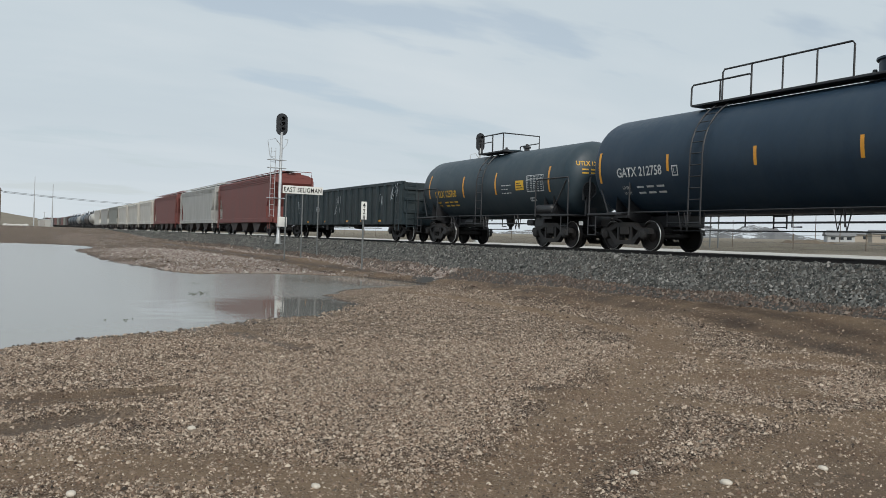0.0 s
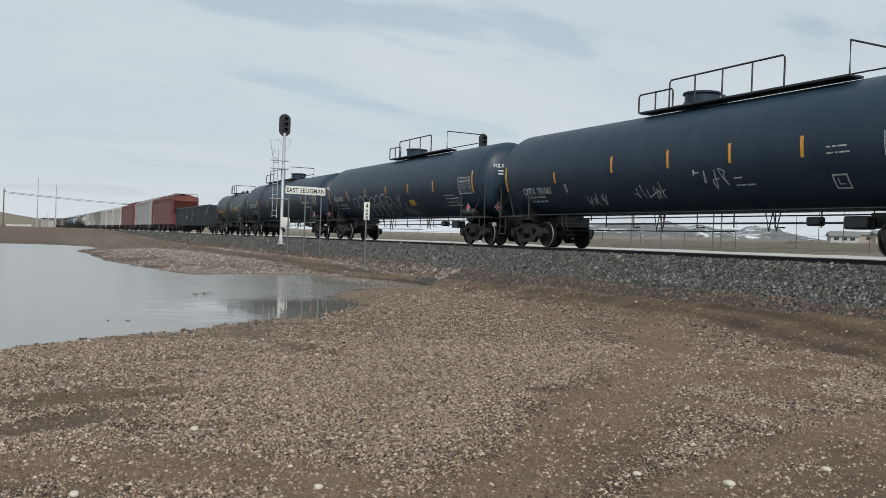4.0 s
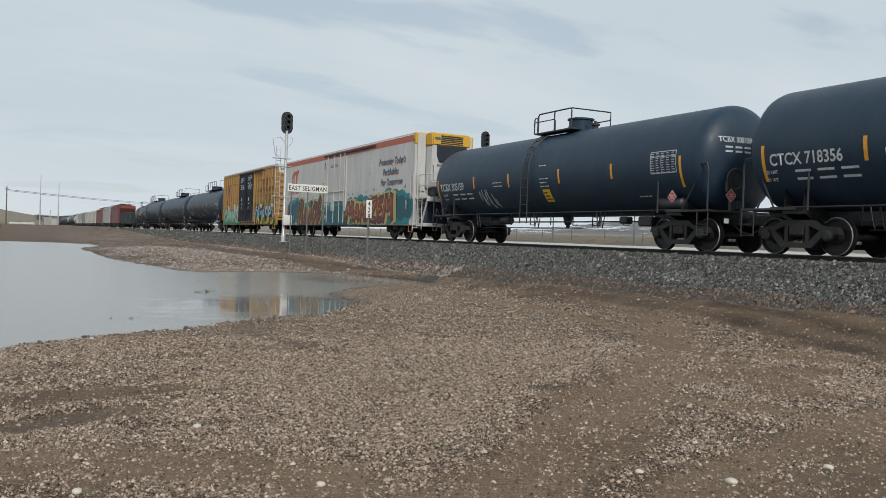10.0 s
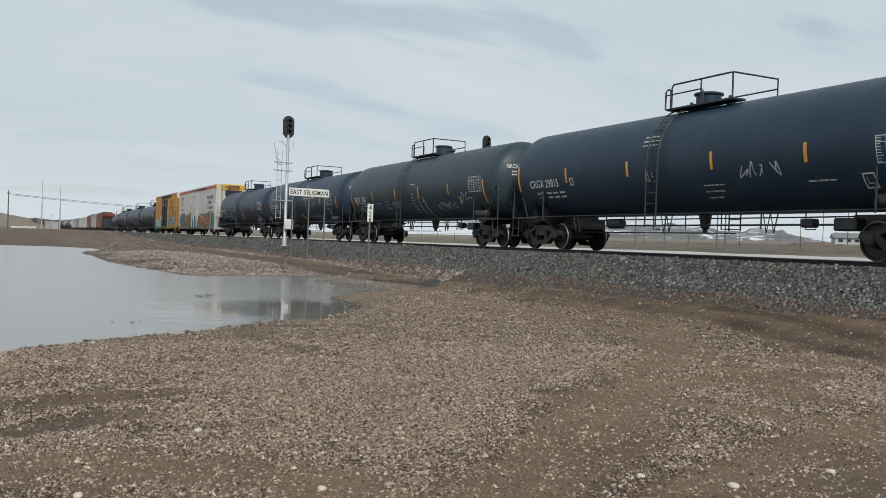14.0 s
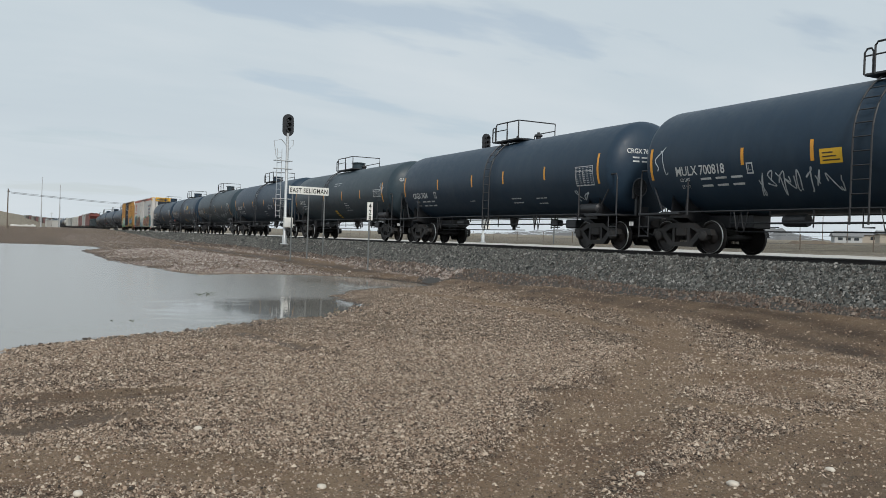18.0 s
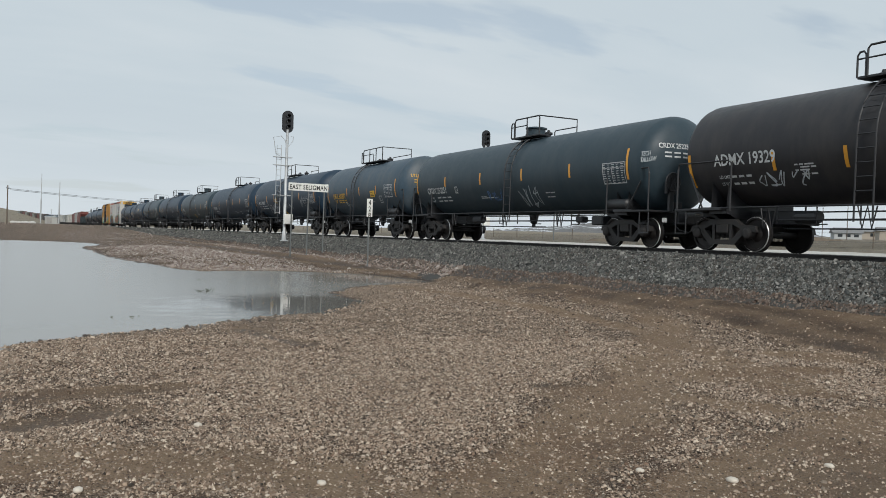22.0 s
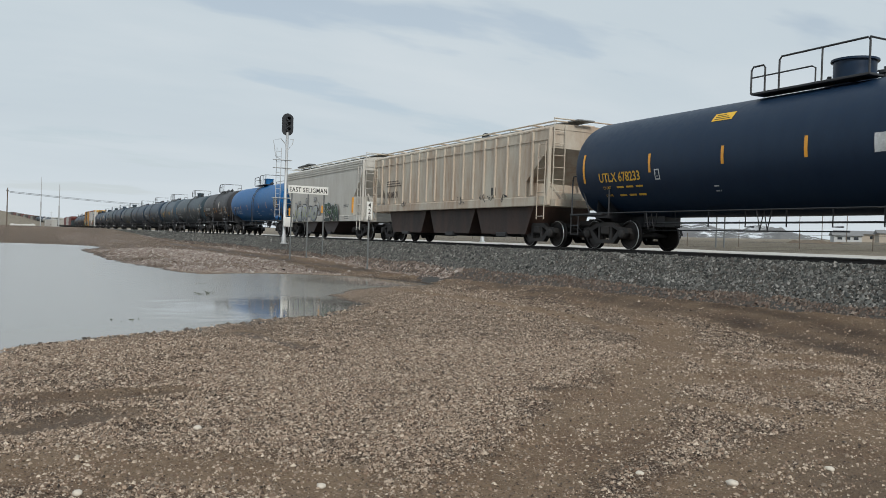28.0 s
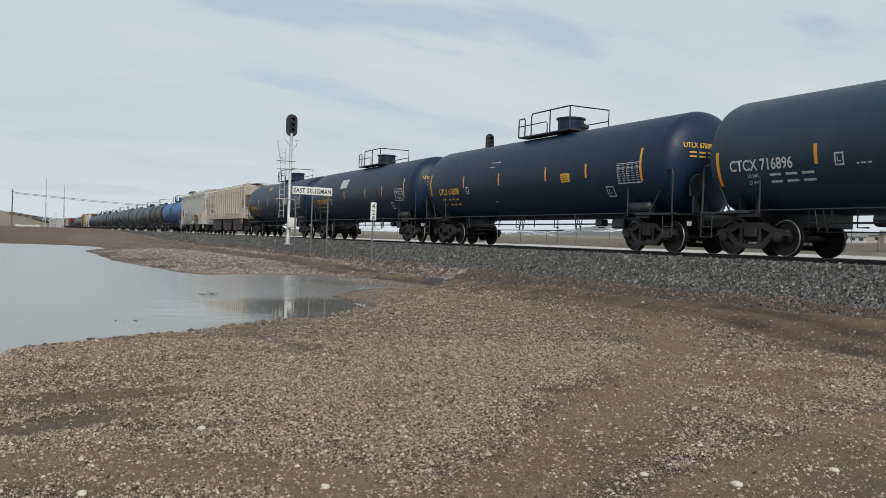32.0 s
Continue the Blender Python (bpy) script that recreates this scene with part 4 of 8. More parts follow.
def tank_car(s0, s1, R=1.53, zc=2.6, paint="tank_black", label="black tank car", number="", ink=None, platform=(-1.0, 1.0), dome=(0.2, 0.42), stripes=(), **more):
    tc, mid = s1 - s0, (s0 + s1) / 2
    car = root("tank_car", pose(mid, YC, RAIL_Z), label, "tank car", "freight train cars")
    CARS.append((car, mid))
    put_trucks(car, tc)
    half, reach = tc / 2 + 1.55, tc / 2 + 2.0
    couplers(car, reach)
    mat = MATS[paint]
    # shell with dished ends
    hd = more.get("head", 0.62)
    prof = [(-half + hd * (1 - math.cos(k / 8 * math.pi / 2)), R * math.sin(k / 8 * math.pi / 2)) for k in range(9)]
    prof = prof + [(x, R) for x in np.linspace(-half + hd, half - hd, 9)[1:-1]] + [(-x, r) for x, r in prof[::-1]]
    bm = bmesh.new()
    lathe(bm, prof, "x", 48, (0, 0, zc))
    shell = part("tank_shell", bm, mat, car, smooth=50)
    for x in more.get("bands", ()):
        bm = bmesh.new()
        lathe(bm, [(x - 0.05, R + 0.002), (x - 0.045, R + 0.014), (x + 0.045, R + 0.014), (x + 0.05, R + 0.002)], "x", 48, (0, 0, zc))
        part("jacket_band", bm, mat, shell, smooth=50)
    # under frame
    for s in (-1, 1):
        bm = bmesh.new()
        a, b = s * (tc / 2 - 1.9), s * (reach - 0.45)
        box(bm, min(a, b), max(a, b), -0.33, 0.33, 0.72, 1.08, 0.02)
        part("draft_sill", bm, BLACK, car)
    for s in (-1, 1):
        bm = bmesh.new()
        x = s * tc / 2
        w = math.asin(min(0.9, 1.2 / R))
        for k in (-0.28, 0.28):
            out = [bm.verts.new((x + k, y, z)) for y, z in [(-1.25, 1.02)] + [(-R * math.sin(q), zc - R * math.cos(q)) for q in np.linspace(w, -w, 9)] + [(1.25, 1.02), (0.9, 0.86), (-0.9, 0.86)]]
            bm.faces.new(out)
        box(bm, x - 0.3, x + 0.3, -1.27, 1.27, 0.98, 1.06)
        part("bolster", bm, BLACK, car)
        # end platform, steps and hand rails
        bm = bmesh.new()
        e0, e1 = s * (tc / 2 - 0.2), s * (reach - 0.5)
        box(bm, min(e0, e1), max(e0, e1), -1.42, 1.42, 1.06, 1.12, 0.01)
        part("end_platform", bm, BLACK, car)
        for sy in (-1, 1):
            bm = bmesh.new()
            y = sy * 1.40
            p0, p1 = s * (tc / 2 - 0.55), s * (reach - 0.62)
            tube(bm, [(p0, y, 1.05), (p0, y, 2.28), (p0 + s * 0.12, y, 2.36), (p1, y, 2.36), (p1 + s * 0.04, y, 2.2), (p1 + s * 0.04, y, 1.1)], 0.026)
            pm = (p0 + p1) / 2
            tube(bm, [(pm, y, 1.08), (pm + s * 0.75, y * 0.93, 2.3)], 0.024)
            part("end_rail", bm, BLACK, car)
            bm = bmesh.new()
            xx = s * (reach - 0.75)
            for dx in (-0.2, 0.2):
                tube(bm, [(xx + dx, y, 1.06), (xx + dx, y, 0.42)], 0.018)
            for z in (0.44, 0.72):
                tube(bm, [(xx - 0.2, y, z), (xx + 0.2, y, z)], 0.018)
            part("step", bm, BLACK, car)
    # side handrail and brake pipes below the shell
    for sy in (-1, 1):
        bm = bmesh.new()
        y = sy * 1.33
        tube(bm, [(-tc / 2 - 0.6, y, 1.13), (tc / 2 + 0.6, y, 1.13)], 0.022)
        part("side_rail", bm, BLACK, car)
    bm = bmesh.new()
    a = tc / 2 - 1.5
    tube(bm, [(-a, -0.75, 0.83), (a, -0.75, 0.83)], 0.028)
    tube(bm, [(-a, -0.5, 0.62), (a * 0.3, -0.5, 0.62)], 0.02)
    k = int(tc / 1.7)
    for i in range(k + 1):
        x = -a + 2 * a * i / k
        tube(bm, [(x, -0.75, 1.2), (x, -0.75, 0.72), (x + 0.3 * (i % 2), -0.75, 0.72)], 0.02, 5)
    part("brake_pipe", bm, BLACK, car)
    if number:
        bm = bmesh.new()
        rx = tc / 2 - 0.15
        lathe(bm, [(rx - 0.55, 0.0), (rx - 0.52, 0.10), (rx - 0.46, 0.17), (rx + 0.46, 0.17), (rx + 0.52, 0.10), (rx + 0.55, 0.0)], "x", 14, (0, -1.20, 1.31))
        part("air_reservoir", bm, MATS[paint] if paint == "tank_blue" else BLACK, car, smooth=40)
        for q in (-0.36, -0.05, 0.22):
            bm = bmesh.new()
            px = q * tc
            tube(bm, [(px, -1.05, 1.12), (px + 0.12, -1.05, 0.62), (px + 0.24, -1.05, 1.12), (px + 0.36, -1.05, 0.62), (px + 0.48, -1.05, 1.12)], 0.02, 5)
            part("pipe_hanger", bm, BLACK, car)
        for a, w, y0, y1, z0 in ((0.36, 0.6, -0.95, -0.55, 0.68), (0.29, 0.36, -0.9, -0.6, 0.76)):
            bm = bmesh.new()
            box(bm, tc * a, tc * a + w, y0, y1, z0, 0.98, 0.04)
            part("brake_valve", bm, BLACK, car)
    if not more.get("clean"):
        bm = bmesh.new()
        bx = more.get("valve_x", -tc * 0.24)
        lathe(bm, [(bx - 0.35, 0.0), (bx - 0.35, 0.14), (bx - 0.3, 0.16), (bx + 0.3, 0.16), (bx + 0.35, 0.14), (bx + 0.35, 0.0)], "x", 12, (0, -0.6, 0.90))
        part("brake_cylinder", bm, BLACK, car)
        bm = bmesh.new()
        lathe(bm, [(0.62, 0.0), (0.62, 0.07), (0.74, 0.07), (0.78, 0.13), (zc - R + 0.06, 0.2)], "z", 12)
        part("outlet_valve", bm, BLACK, car)
    # top platform with rails, ladder, manway
    px0, px1 = platform
    top = zc + R
    wide = 0.84
    bm = bmesh.new()
    box(bm, px0, px1, -wide, -0.34, top - 0.03, top + 0.03, 0.01)
    box(bm, px0, px1, 0.34, wide, top - 0.03, top + 0.03, 0.01)
    part("top_platform", bm, BLACK, car)
    rails = more.get("rails", ((px0, px0 + 0.22, 0.58), (px0 + 0.26, px1, 0.70)))
    for a, b, h in rails:
        bm = bmesh.new()
        y = -wide
        tube(bm, [(a, y, top), (a, y, top + h - 0.08), (a + 0.06, y, top + h), (b - 0.06, y, top + h), (b, y, top + h - 0.08), (b, y, top)], 0.026)
        if b - a > 1.4:
            for q in np.linspace(a, b, 2 + int((b - a) / 1.3))[1:-1]:
                tube(bm, [(q, y, top), (q, y, top + h)], 0.024)
        part("top_rail", bm, BLACK, car)
    # rail across the end, and a low one along the far edge
    h = max(r[2] for r in rails)
    bm = bmesh.new()
    tube(bm, [(px1, -wide, top), (px1, -wide, top + h), (px1, wide, top + h), (px1, wide, top)], 0.026)
    part("cross_rail", bm, BLACK, car)
    bm = bmesh.new()
    tube(bm, [(px0 + 0.5, wide, top), (px0 + 0.5, wide, top + 0.36), (px0 + 0.56, wide, top + 0.42), (px1, wide, top + 0.42)], 0.022)
    part("far_rail", bm, BLACK, car)
    if not more.get("clean") or paint == "tank_jet":
        bm = bmesh.new()
        tube(bm, [(px0, -wide, top + 0.42), (px0 + 0.55 * (px1 - px0), -wide, top + 0.42), (px0 + 0.58 * (px1 - px0), -wide, top + 0.36), (px0 + 0.58 * (px1 - px0), -wide, top)], 0.02)
        part("middle_rail", bm, BLACK, car)
    dx, dr = dome
    bm = bmesh.new()
    hi = 0.14 if more.get("low") else (0.62 if paint in ("tank_blue", "tank_jet") else 0.50)
    lathe(bm, [(top - 0.15, dr), (top + hi - 0.1, dr), (top + hi - 0.1, dr + 0.06), (top + hi - 0.05, dr + 0.06), (top + hi - 0.02, dr * 0.8), (top + hi, 0.0)], "z", 20, (dx, 0, 0))
    part("manway", bm, MATS[more.get("dome_paint", paint)], car, smooth=40)
    for vx in more.get("valves", (dx - 0.75, dx + 0.8)):
        bm = bmesh.new()
        lathe(bm, [(top - 0.1, 0.11), (top + 0.12, 0.11), (top + 0.14, 0.16), (top + 0.2, 0.16), (top + 0.24, 0.06), (top + 0.30, 0.05), (top + 0.30, 0.0)], "z", 10, (vx, 0.05, 0))
        part("valve", bm, BLACK, car)
    lx = more.get("ladder", px0 + 0.3)
    for sy in (-1, 1) if lx is not None else ():
        bm = bmesh.new()
        line = [(-(R + 0.10) * math.cos(q), zc + (R + 0.10) * math.sin(q)) for q in np.linspace(0.0, 1.2, 9)]
        line = [(-(R + 0.10), 0.75)] + line
        for x in (lx - 0.23, lx + 0.23):
            tube(bm, [(x, -sy * y, z) for y, z in line], 0.024)
        z = 0.8
        pts = np.array(line)
        seg = np.concatenate([[0], np.cumsum(np.hypot(*np.diff(pts, axis=0).T))])
        for q in np.arange(0.05, seg[-1], 0.31):
            y, z = np.interp(q, seg, pts[:, 0]), np.interp(q, seg, pts[:, 1])
            tube(bm, [(lx - 0.23, -sy * y, z), (lx + 0.23, -sy * y, z)], 0.016, 5)
        part("ladder", bm, BLACK, car)
    # markings on the near side
    ink = ink or WHITE_INK
    for x, z0, z1 in stripes:
        bm = bmesh.new()
        patch(bm, x - 0.05, x + 0.05, z0, z1, R, zc)
        part("reflective_stripe", bm, ORANGE, shell)
    if number:
        x, z, size = more.get("number_at", (-half + 1.0, zc + 0.05, 0.36))
        tank_text(car, number, size, x, z, R, zc, ink)
    for kind, x, z, w, h in more.get("marks", ()):
        bm = bmesh.new()
        m = WHITE_INK
        if kind == "lines" and number and x < -half + 3.2 and w > 0.9 and h < 0.55:
            # load limit and light weight, the figures as bars
            for i, word in enumerate(("LD LMT", "LT WT")):
                zz = z + h - (i + 0.75) * h / 2
                tank_text(car, word, 0.13, x, zz, R, zc, ink)
                for q in (0.34, 0.62, 0.9):
                    if q * w + 0.2 < w + 0.15:
                        patch(bm, x + 0.12 + q * w * 0.95, x + 0.12 + (q + 0.20) * w * 0.95, zz + 0.015, zz + 0.07, R, zc, 0.006, 1)
            m = ink
        elif kind == "lines":
            rng = random.Random(int(x * 100) + int(z * 70))
            k = max(1, int(h / 0.125))
            for i in range(k):
                zz = z + h - (i + 0.8) * h / k
                xx = x
                while xx < x + w * (0.45 + 0.55 * rng.random()):
                    ww = rng.uniform(0.06, 0.28)
                    patch(bm, xx, min(xx + ww, x + w), zz, zz + 0.034, R, zc, 0.006, 1)
                    xx += ww + 0.04
        elif kind == "table":
            rng = random.Random(int(x * 90) + int(h * 50))
            for a, b, c, d in ((x, x + w, z, z + 0.022), (x, x + w, z + h - 0.022, z + h), (x, x + 0.022, z, z + h), (x + w - 0.022, x + w, z, z + h), (x, x + w, z + h * 0.74, z + h * 0.74 + 0.016), (x + w * 0.42, x + w * 0.42 + 0.016, z, z + h * 0.74)):
                patch(bm, a, b, c, d, R, zc, 0.006, 3)
            for i in range(9):
                zz = z + h * (i + 0.35) / 9.4
                for q in range(5):
                    a = x + w * (q + 0.12) / 5
                    patch(bm, a, a + w * rng.uniform(0.08, 0.14), zz, zz + h * 0.032, R, zc, 0.006, 1)
        elif kind == "frame":
            for a, b, c, d in ((x, x + 0.035, z, z + h), (x + w - 0.035, x + w, z, z + h), (x, x + w, z, z + 0.035), (x, x + w, z + h - 0.035, z + h), (x + w * 0.3, x + w * 0.7, z + h * 0.3, z + h * 0.36), (x + w * 0.3, x + w * 0.36, z + h * 0.3, z + h * 0.75)):
                patch(bm, a, b, c, d, R, zc, 0.006, 2)
        elif kind == "yellow":
            x, z, w, h = x + 0.06 * w, z + 0.08 * h, 0.86 * w, 0.84 * h
            patch(bm, x, x + w, z, z + h, R, zc, 0.006, 4)
            m = PLACARD_Y
            ink_bm = bmesh.new()
            for i in range(3):
                patch(ink_bm, x + w * 0.12, x + w * (0.88 - 0.14 * i), z + h * (0.18 + 0.25 * i), z + h * (0.27 + 0.25 * i), R, zc, 0.010, 1)
            part("placard_print", ink_bm, MATS["sign_ink"], shell)
        elif kind == "white":
            patch(bm, x, x + w, z, z + h, R, zc, 0.006, 4)
        elif kind == "black":
            patch(bm, x, x + w, z, z + h, R, zc, 0.003, 4)
            m = BLACK
        elif kind == "red":
            o = on_tank(x, math.asin((z - zc) / R), R, zc, 0.03)
            vs = [bm.verts.new((x + a * w, o[1], z + b * h)) for a, b in ((-0.5, 0), (0, -0.5), (0.5, 0), (0, 0.5))]
            bm.faces.new(vs)
            m = PLACARD_R
        part({"lines": "stencil", "table": "data_stencil", "frame": "box_stencil"}.get(kind, "placard"), bm, m, shell)
    for kind, x, z, w, h, seed in more.get("tags", ()):
        def place(u, v, lift):
            return on_tank(u, math.asin(max(-0.97, min(0.97, (v - zc) / R))), R, zc, lift)
        bm = bmesh.new()
        (bubble if kind == "bubble" else scrawl)(bm, place, x, z, w, h, seed)
        part("graffiti", bm, MATS["blue_spray"] if kind == "blue_scrawl" else MATS["white_spray"], shell, "pale spray-paint scribble")
    # wording repeated on the dished end, brake stand and hazard diamonds
    if number and more.get("detail", True):
        bm = lettering(number, 0.21, 0.85)
        for v in bm.verts:
            y, z = -1.02 + v.co.x, zc + 0.42 + v.co.z
            rr = min(0.98, math.hypot(y, z - zc) / R)
            v.co = Vector((half - hd + hd * math.sqrt(1 - rr * rr) + 0.008, y, z))
        part("lettering", bm, ink, shell)
        bm = bmesh.new()
        for k in range(2):
            for q in range(3):
                y0, z0 = -0.85 + q * 0.3, zc + 0.26 - 0.12 * k
                ring = []
                for yy, zz in ((y0, z0), (y0 + 0.22, z0), (y0 + 0.22, z0 + 0.05), (y0, z0 + 0.05)):
                    rr = math.hypot(yy, zz - zc) / R
                    ring.append(bm.verts.new((half - hd + hd * math.sqrt(1 - rr * rr) + 0.008, yy, zz)))
                bm.faces.new(ring)
        part("stencil", bm, ink, shell)
        xb = half + 0.12
        bm = bmesh.new()
        box(bm, xb - 0.05, xb + 0.05, -0.86, -0.70, 1.08, 2.05, 0.01)
        box(bm, xb - 0.10, xb + 0.02, -0.95, -0.6, 1.6, 1.95, 0.02)
        part("brake_stand", bm, BLACK, car)
        bm = bmesh.new()
        lathe(bm, [(xb + 0.08, 0.25), (xb + 0.06, 0.27), (xb + 0.08, 0.29), (xb + 0.10, 0.27), (xb + 0.08, 0.25)], "x", 20, (0, -0.78, 1.95))
        for q in range(3):
            a = q * math.pi / 3
            tube(bm, [(xb + 0.08, -0.78 + 0.27 * math.cos(a), 1.95 + 0.27 * math.sin(a)), (xb + 0.08, -0.78 - 0.27 * math.cos(a), 1.95 - 0.27 * math.sin(a))], 0.012, 5)
        part("brake_wheel", bm, BLACK, car)
        for y, z, w, h in ((-0.9, 1.15, 0.32, 0.2), (-1.30, 0.75, 0.16, 0.13), (0.7, 0.8, 0.14, 0.1)):
            bm = bmesh.new()
            box(bm, half + 0.38, half + 0.40, y, y + w, z, z + h, 0.004)
            part("tag_plate", bm, WHITE_INK if h < 0.15 else BLACK, car)
    if more.get("hazard", s0 < 100 and paint == "tank_black"):
        for kx, ky, kz in ((half - 1.55, -1.36, 1.5), (half + 0.3, -1.0, 1.5)):
            bm = bmesh.new()
            d = 0.19
            along = (0, 1) if kx > half else (1, 0)
            bm.faces.new([bm.verts.new((kx + a * along[0], ky + a * along[1], kz + b)) for a, b in ((-d, 0), (0, -d), (d, 0), (0, d))])
            board = part("hazard_diamond", bm, WHITE_INK, car, "red and white hazard diamond")
            bm = bmesh.new()
            lift = (0.004, 0) if kx > half else (0, -0.004)
            d = 0.165
            bm.faces.new([bm.verts.new((kx + a * along[0] + lift[0], ky + a * along[1] + lift[1], kz + b)) for a, b in ((-d, 0), (0, -d), (d, 0), (0, d))])
            part("diamond_face", bm, PLACARD_R, board)
            bm = bmesh.new()
            for q in (-0.03, 0.03):
                bm.faces.new([bm.verts.new((kx + a * along[0] + 2 * lift[0], ky + a * along[1] + 2 * lift[1], kz + q + b)) for a, b in ((-0.07, -0.015), (0.07, -0.015), (0.07, 0.015), (-0.07, 0.015))])
            part("diamond_mark", bm, WHITE_INK, board)
    if "emblem" in more:
        ex, ez = more["emblem"]
        leaf(car, ex, ez, R, zc)
    for text, size, x, z, col in more.get("texts", ()):
        tank_text(car, text, size, x, z, R, zc, MATS[col])
    return car


TANK_PAINTS = (("tank_black", (0.018, 0.038, 0.064), (0.042, 0.063, 0.085)), ("tank_charcoal", (0.030, 0.050, 0.064), (0.066, 0.082, 0.092)),
               ("tank_blue_grey", (0.046, 0.076, 0.104), (0.12, 0.125, 0.12)), ("tank_brown_black", (0.030, 0.030, 0.034), (0.075, 0.066, 0.06)), ("tank_blue", (0.002, 0.108, 0.31), (0.010, 0.095, 0.23)), ("tank_jet", (0.006, 0.021, 0.050), (0.014, 0.032, 0.062)))
for nm, base, dirt in TANK_PAINTS:
    surface(nm, base, rough=0.45, grain=6, vary=0.2, stain=dirt, amount=0.6, size=0.9, stretch=(1.6, 1, 0.5), bump=0.02, gloss=0.3)

tank_car(-33.31, -24.38, 1.33, 2.37, "tank_charcoal", "short charcoal tank car with yellow lettering and placard", "UTLX 125760", YELLOW_INK, platform=(-1.33, 0.60), dome=(0.14, 0.30), ladder=-0.16, number_at=(-4.32, 1.96, 0.40),
         stripes=((-4.9, 1.95, 2.98), (-1.72, 1.9, 2.77), (0.92, 1.93, 2.77), (4.58, 1.91, 2.8),),
         marks=(("lines", -4.26, 1.53, 1.68, 0.28), ("lines", 1.37, 1.92, 0.68, 0.43), ("yellow", 2.35, 2.01, 0.65, 0.42), ("table", 3.14, 1.96, 1.1, 0.59), ("frame", 3.21, 1.63, 0.38, 0.13),), low=True)
tank_car(-20.36, -4.03, 1.53, 2.6, "tank_black", "long black pressure tank car with white lettering", "GATX 212758", WHITE_INK, platform=(-5.76, 0.95), rails=((-5.76, -3.6, 0.58), (-4.6, -0.6, 0.84)), dome=(0.03, 0.50), ladder=-4.66, clean=True, number_at=(-8.12, 2.19, 0.39),
         stripes=((-8.94, 2.05, 2.99), (-5.88, 2.26, 2.73), (-2.75, 2.23, 2.7), (0.2, 2.19, 2.69), (3, 2.22, 2.69), (5.78, 2.19, 2.69), (8.84, 2.02, 2.95),),
         marks=(("lines", -7.99, 1.63, 1.63, 0.33), ("frame", -5.73, 2.12, 0.24, 0.29), ("table", 7.68, 2.05, 1.06, 0.6), ("frame", 7.31, 1.57, 0.37, 0.36), ("black", 4.15, 2.11, 0.78, 0.34), ("black", 4.58, 1.44, 0.54, 0.65),), texts=(("NON-ODORIZED", 0.21, 5.98, 2.16, "white_stencil"), ("LIQUEFIED PETROLEUM GAS", 0.135, 5.92, 1.92, "white_stencil")))
tank_car(0.17, 16.43, 1.53, 2.68, "tank_black", "long black tank car covered in white graffiti outline", "FGLX 87067", WHITE_INK, platform=(-1.60, 4.95), rails=((-1.60, -0.2, 0.55), (-0.35, 3.3, 0.80)), dome=(-0.09, 0.50), ladder=None, clean=True, number_at=(-8.21, 2.16, 0.35),
         stripes=((-9.06, 2.05, 2.95), (-6.02, 2.27, 2.7), (-3.22, 2.28, 2.7), (-0.42, 2.33, 2.72), (2.29, 2.28, 2.73), (5, 2.24, 2.72), (8.66, 2.08, 2.97),),
         marks=(("lines", -8.12, 1.68, 1.68, 0.34), ("frame", -5.89, 2.17, 0.21, 0.25), ("table", 7.42, 2.07, 1.07, 0.68), ("lines", 5.97, 1.59, 0.92, 0.57), ("yellow", 2.13, 1.69, 0.66, 0.31), ("frame", 6.86, 1.62, 0.34, 0.34),), tags=(("bubble", -5.2, 1.3, 5.4, 0.95, 5), ("scrawl", 0.7, 1.6, 0.9, 0.7, 8), ("scrawl", 1.1, 1.2, 1.6, 0.6, 9)))
tank_car(20.55, 35.85, 1.55, 2.68, "tank_black", "long black tank car with white stencils and scribbles", "CBTX  781061", WHITE_INK, platform=(-1.90, 5.45), rails=((-1.90, -0.4, 0.55), (-0.55, 3.6, 0.80)), dome=(-0.09, 0.50), ladder=None, clean=True, number_at=(-7.52, 1.86, 0.35),
         stripes=((-8.52, 2.01, 2.92), (-5.36, 2.2, 2.56), (-2.24, 2.37, 2.87), (0.27, 2.36, 2.86), (2.58, 2.35, 2.85), (4.81, 2.33, 2.83), (8.11, 2.07, 2.95),),
         marks=(("lines", -7.41, 1.55, 1, 0.29), ("frame", -4.89, 1.88, 0.12, 0.26), ("table", 6.89, 2.22, 1.17, 0.52), ("lines", 5.46, 2.33, 1.11, 0.28), ("frame", 5.48, 1.59, 0.4, 0.32), ("lines", 2.6, 1.74, 0.63, 0.36),), tags=(("scrawl", -1.5, 1.5, 1.5, 0.5, 14), ("scrawl", 1.2, 1.7, 1.2, 0.55, 15), ("scrawl", -4.0, 1.4, 1.1, 0.4, 16)))
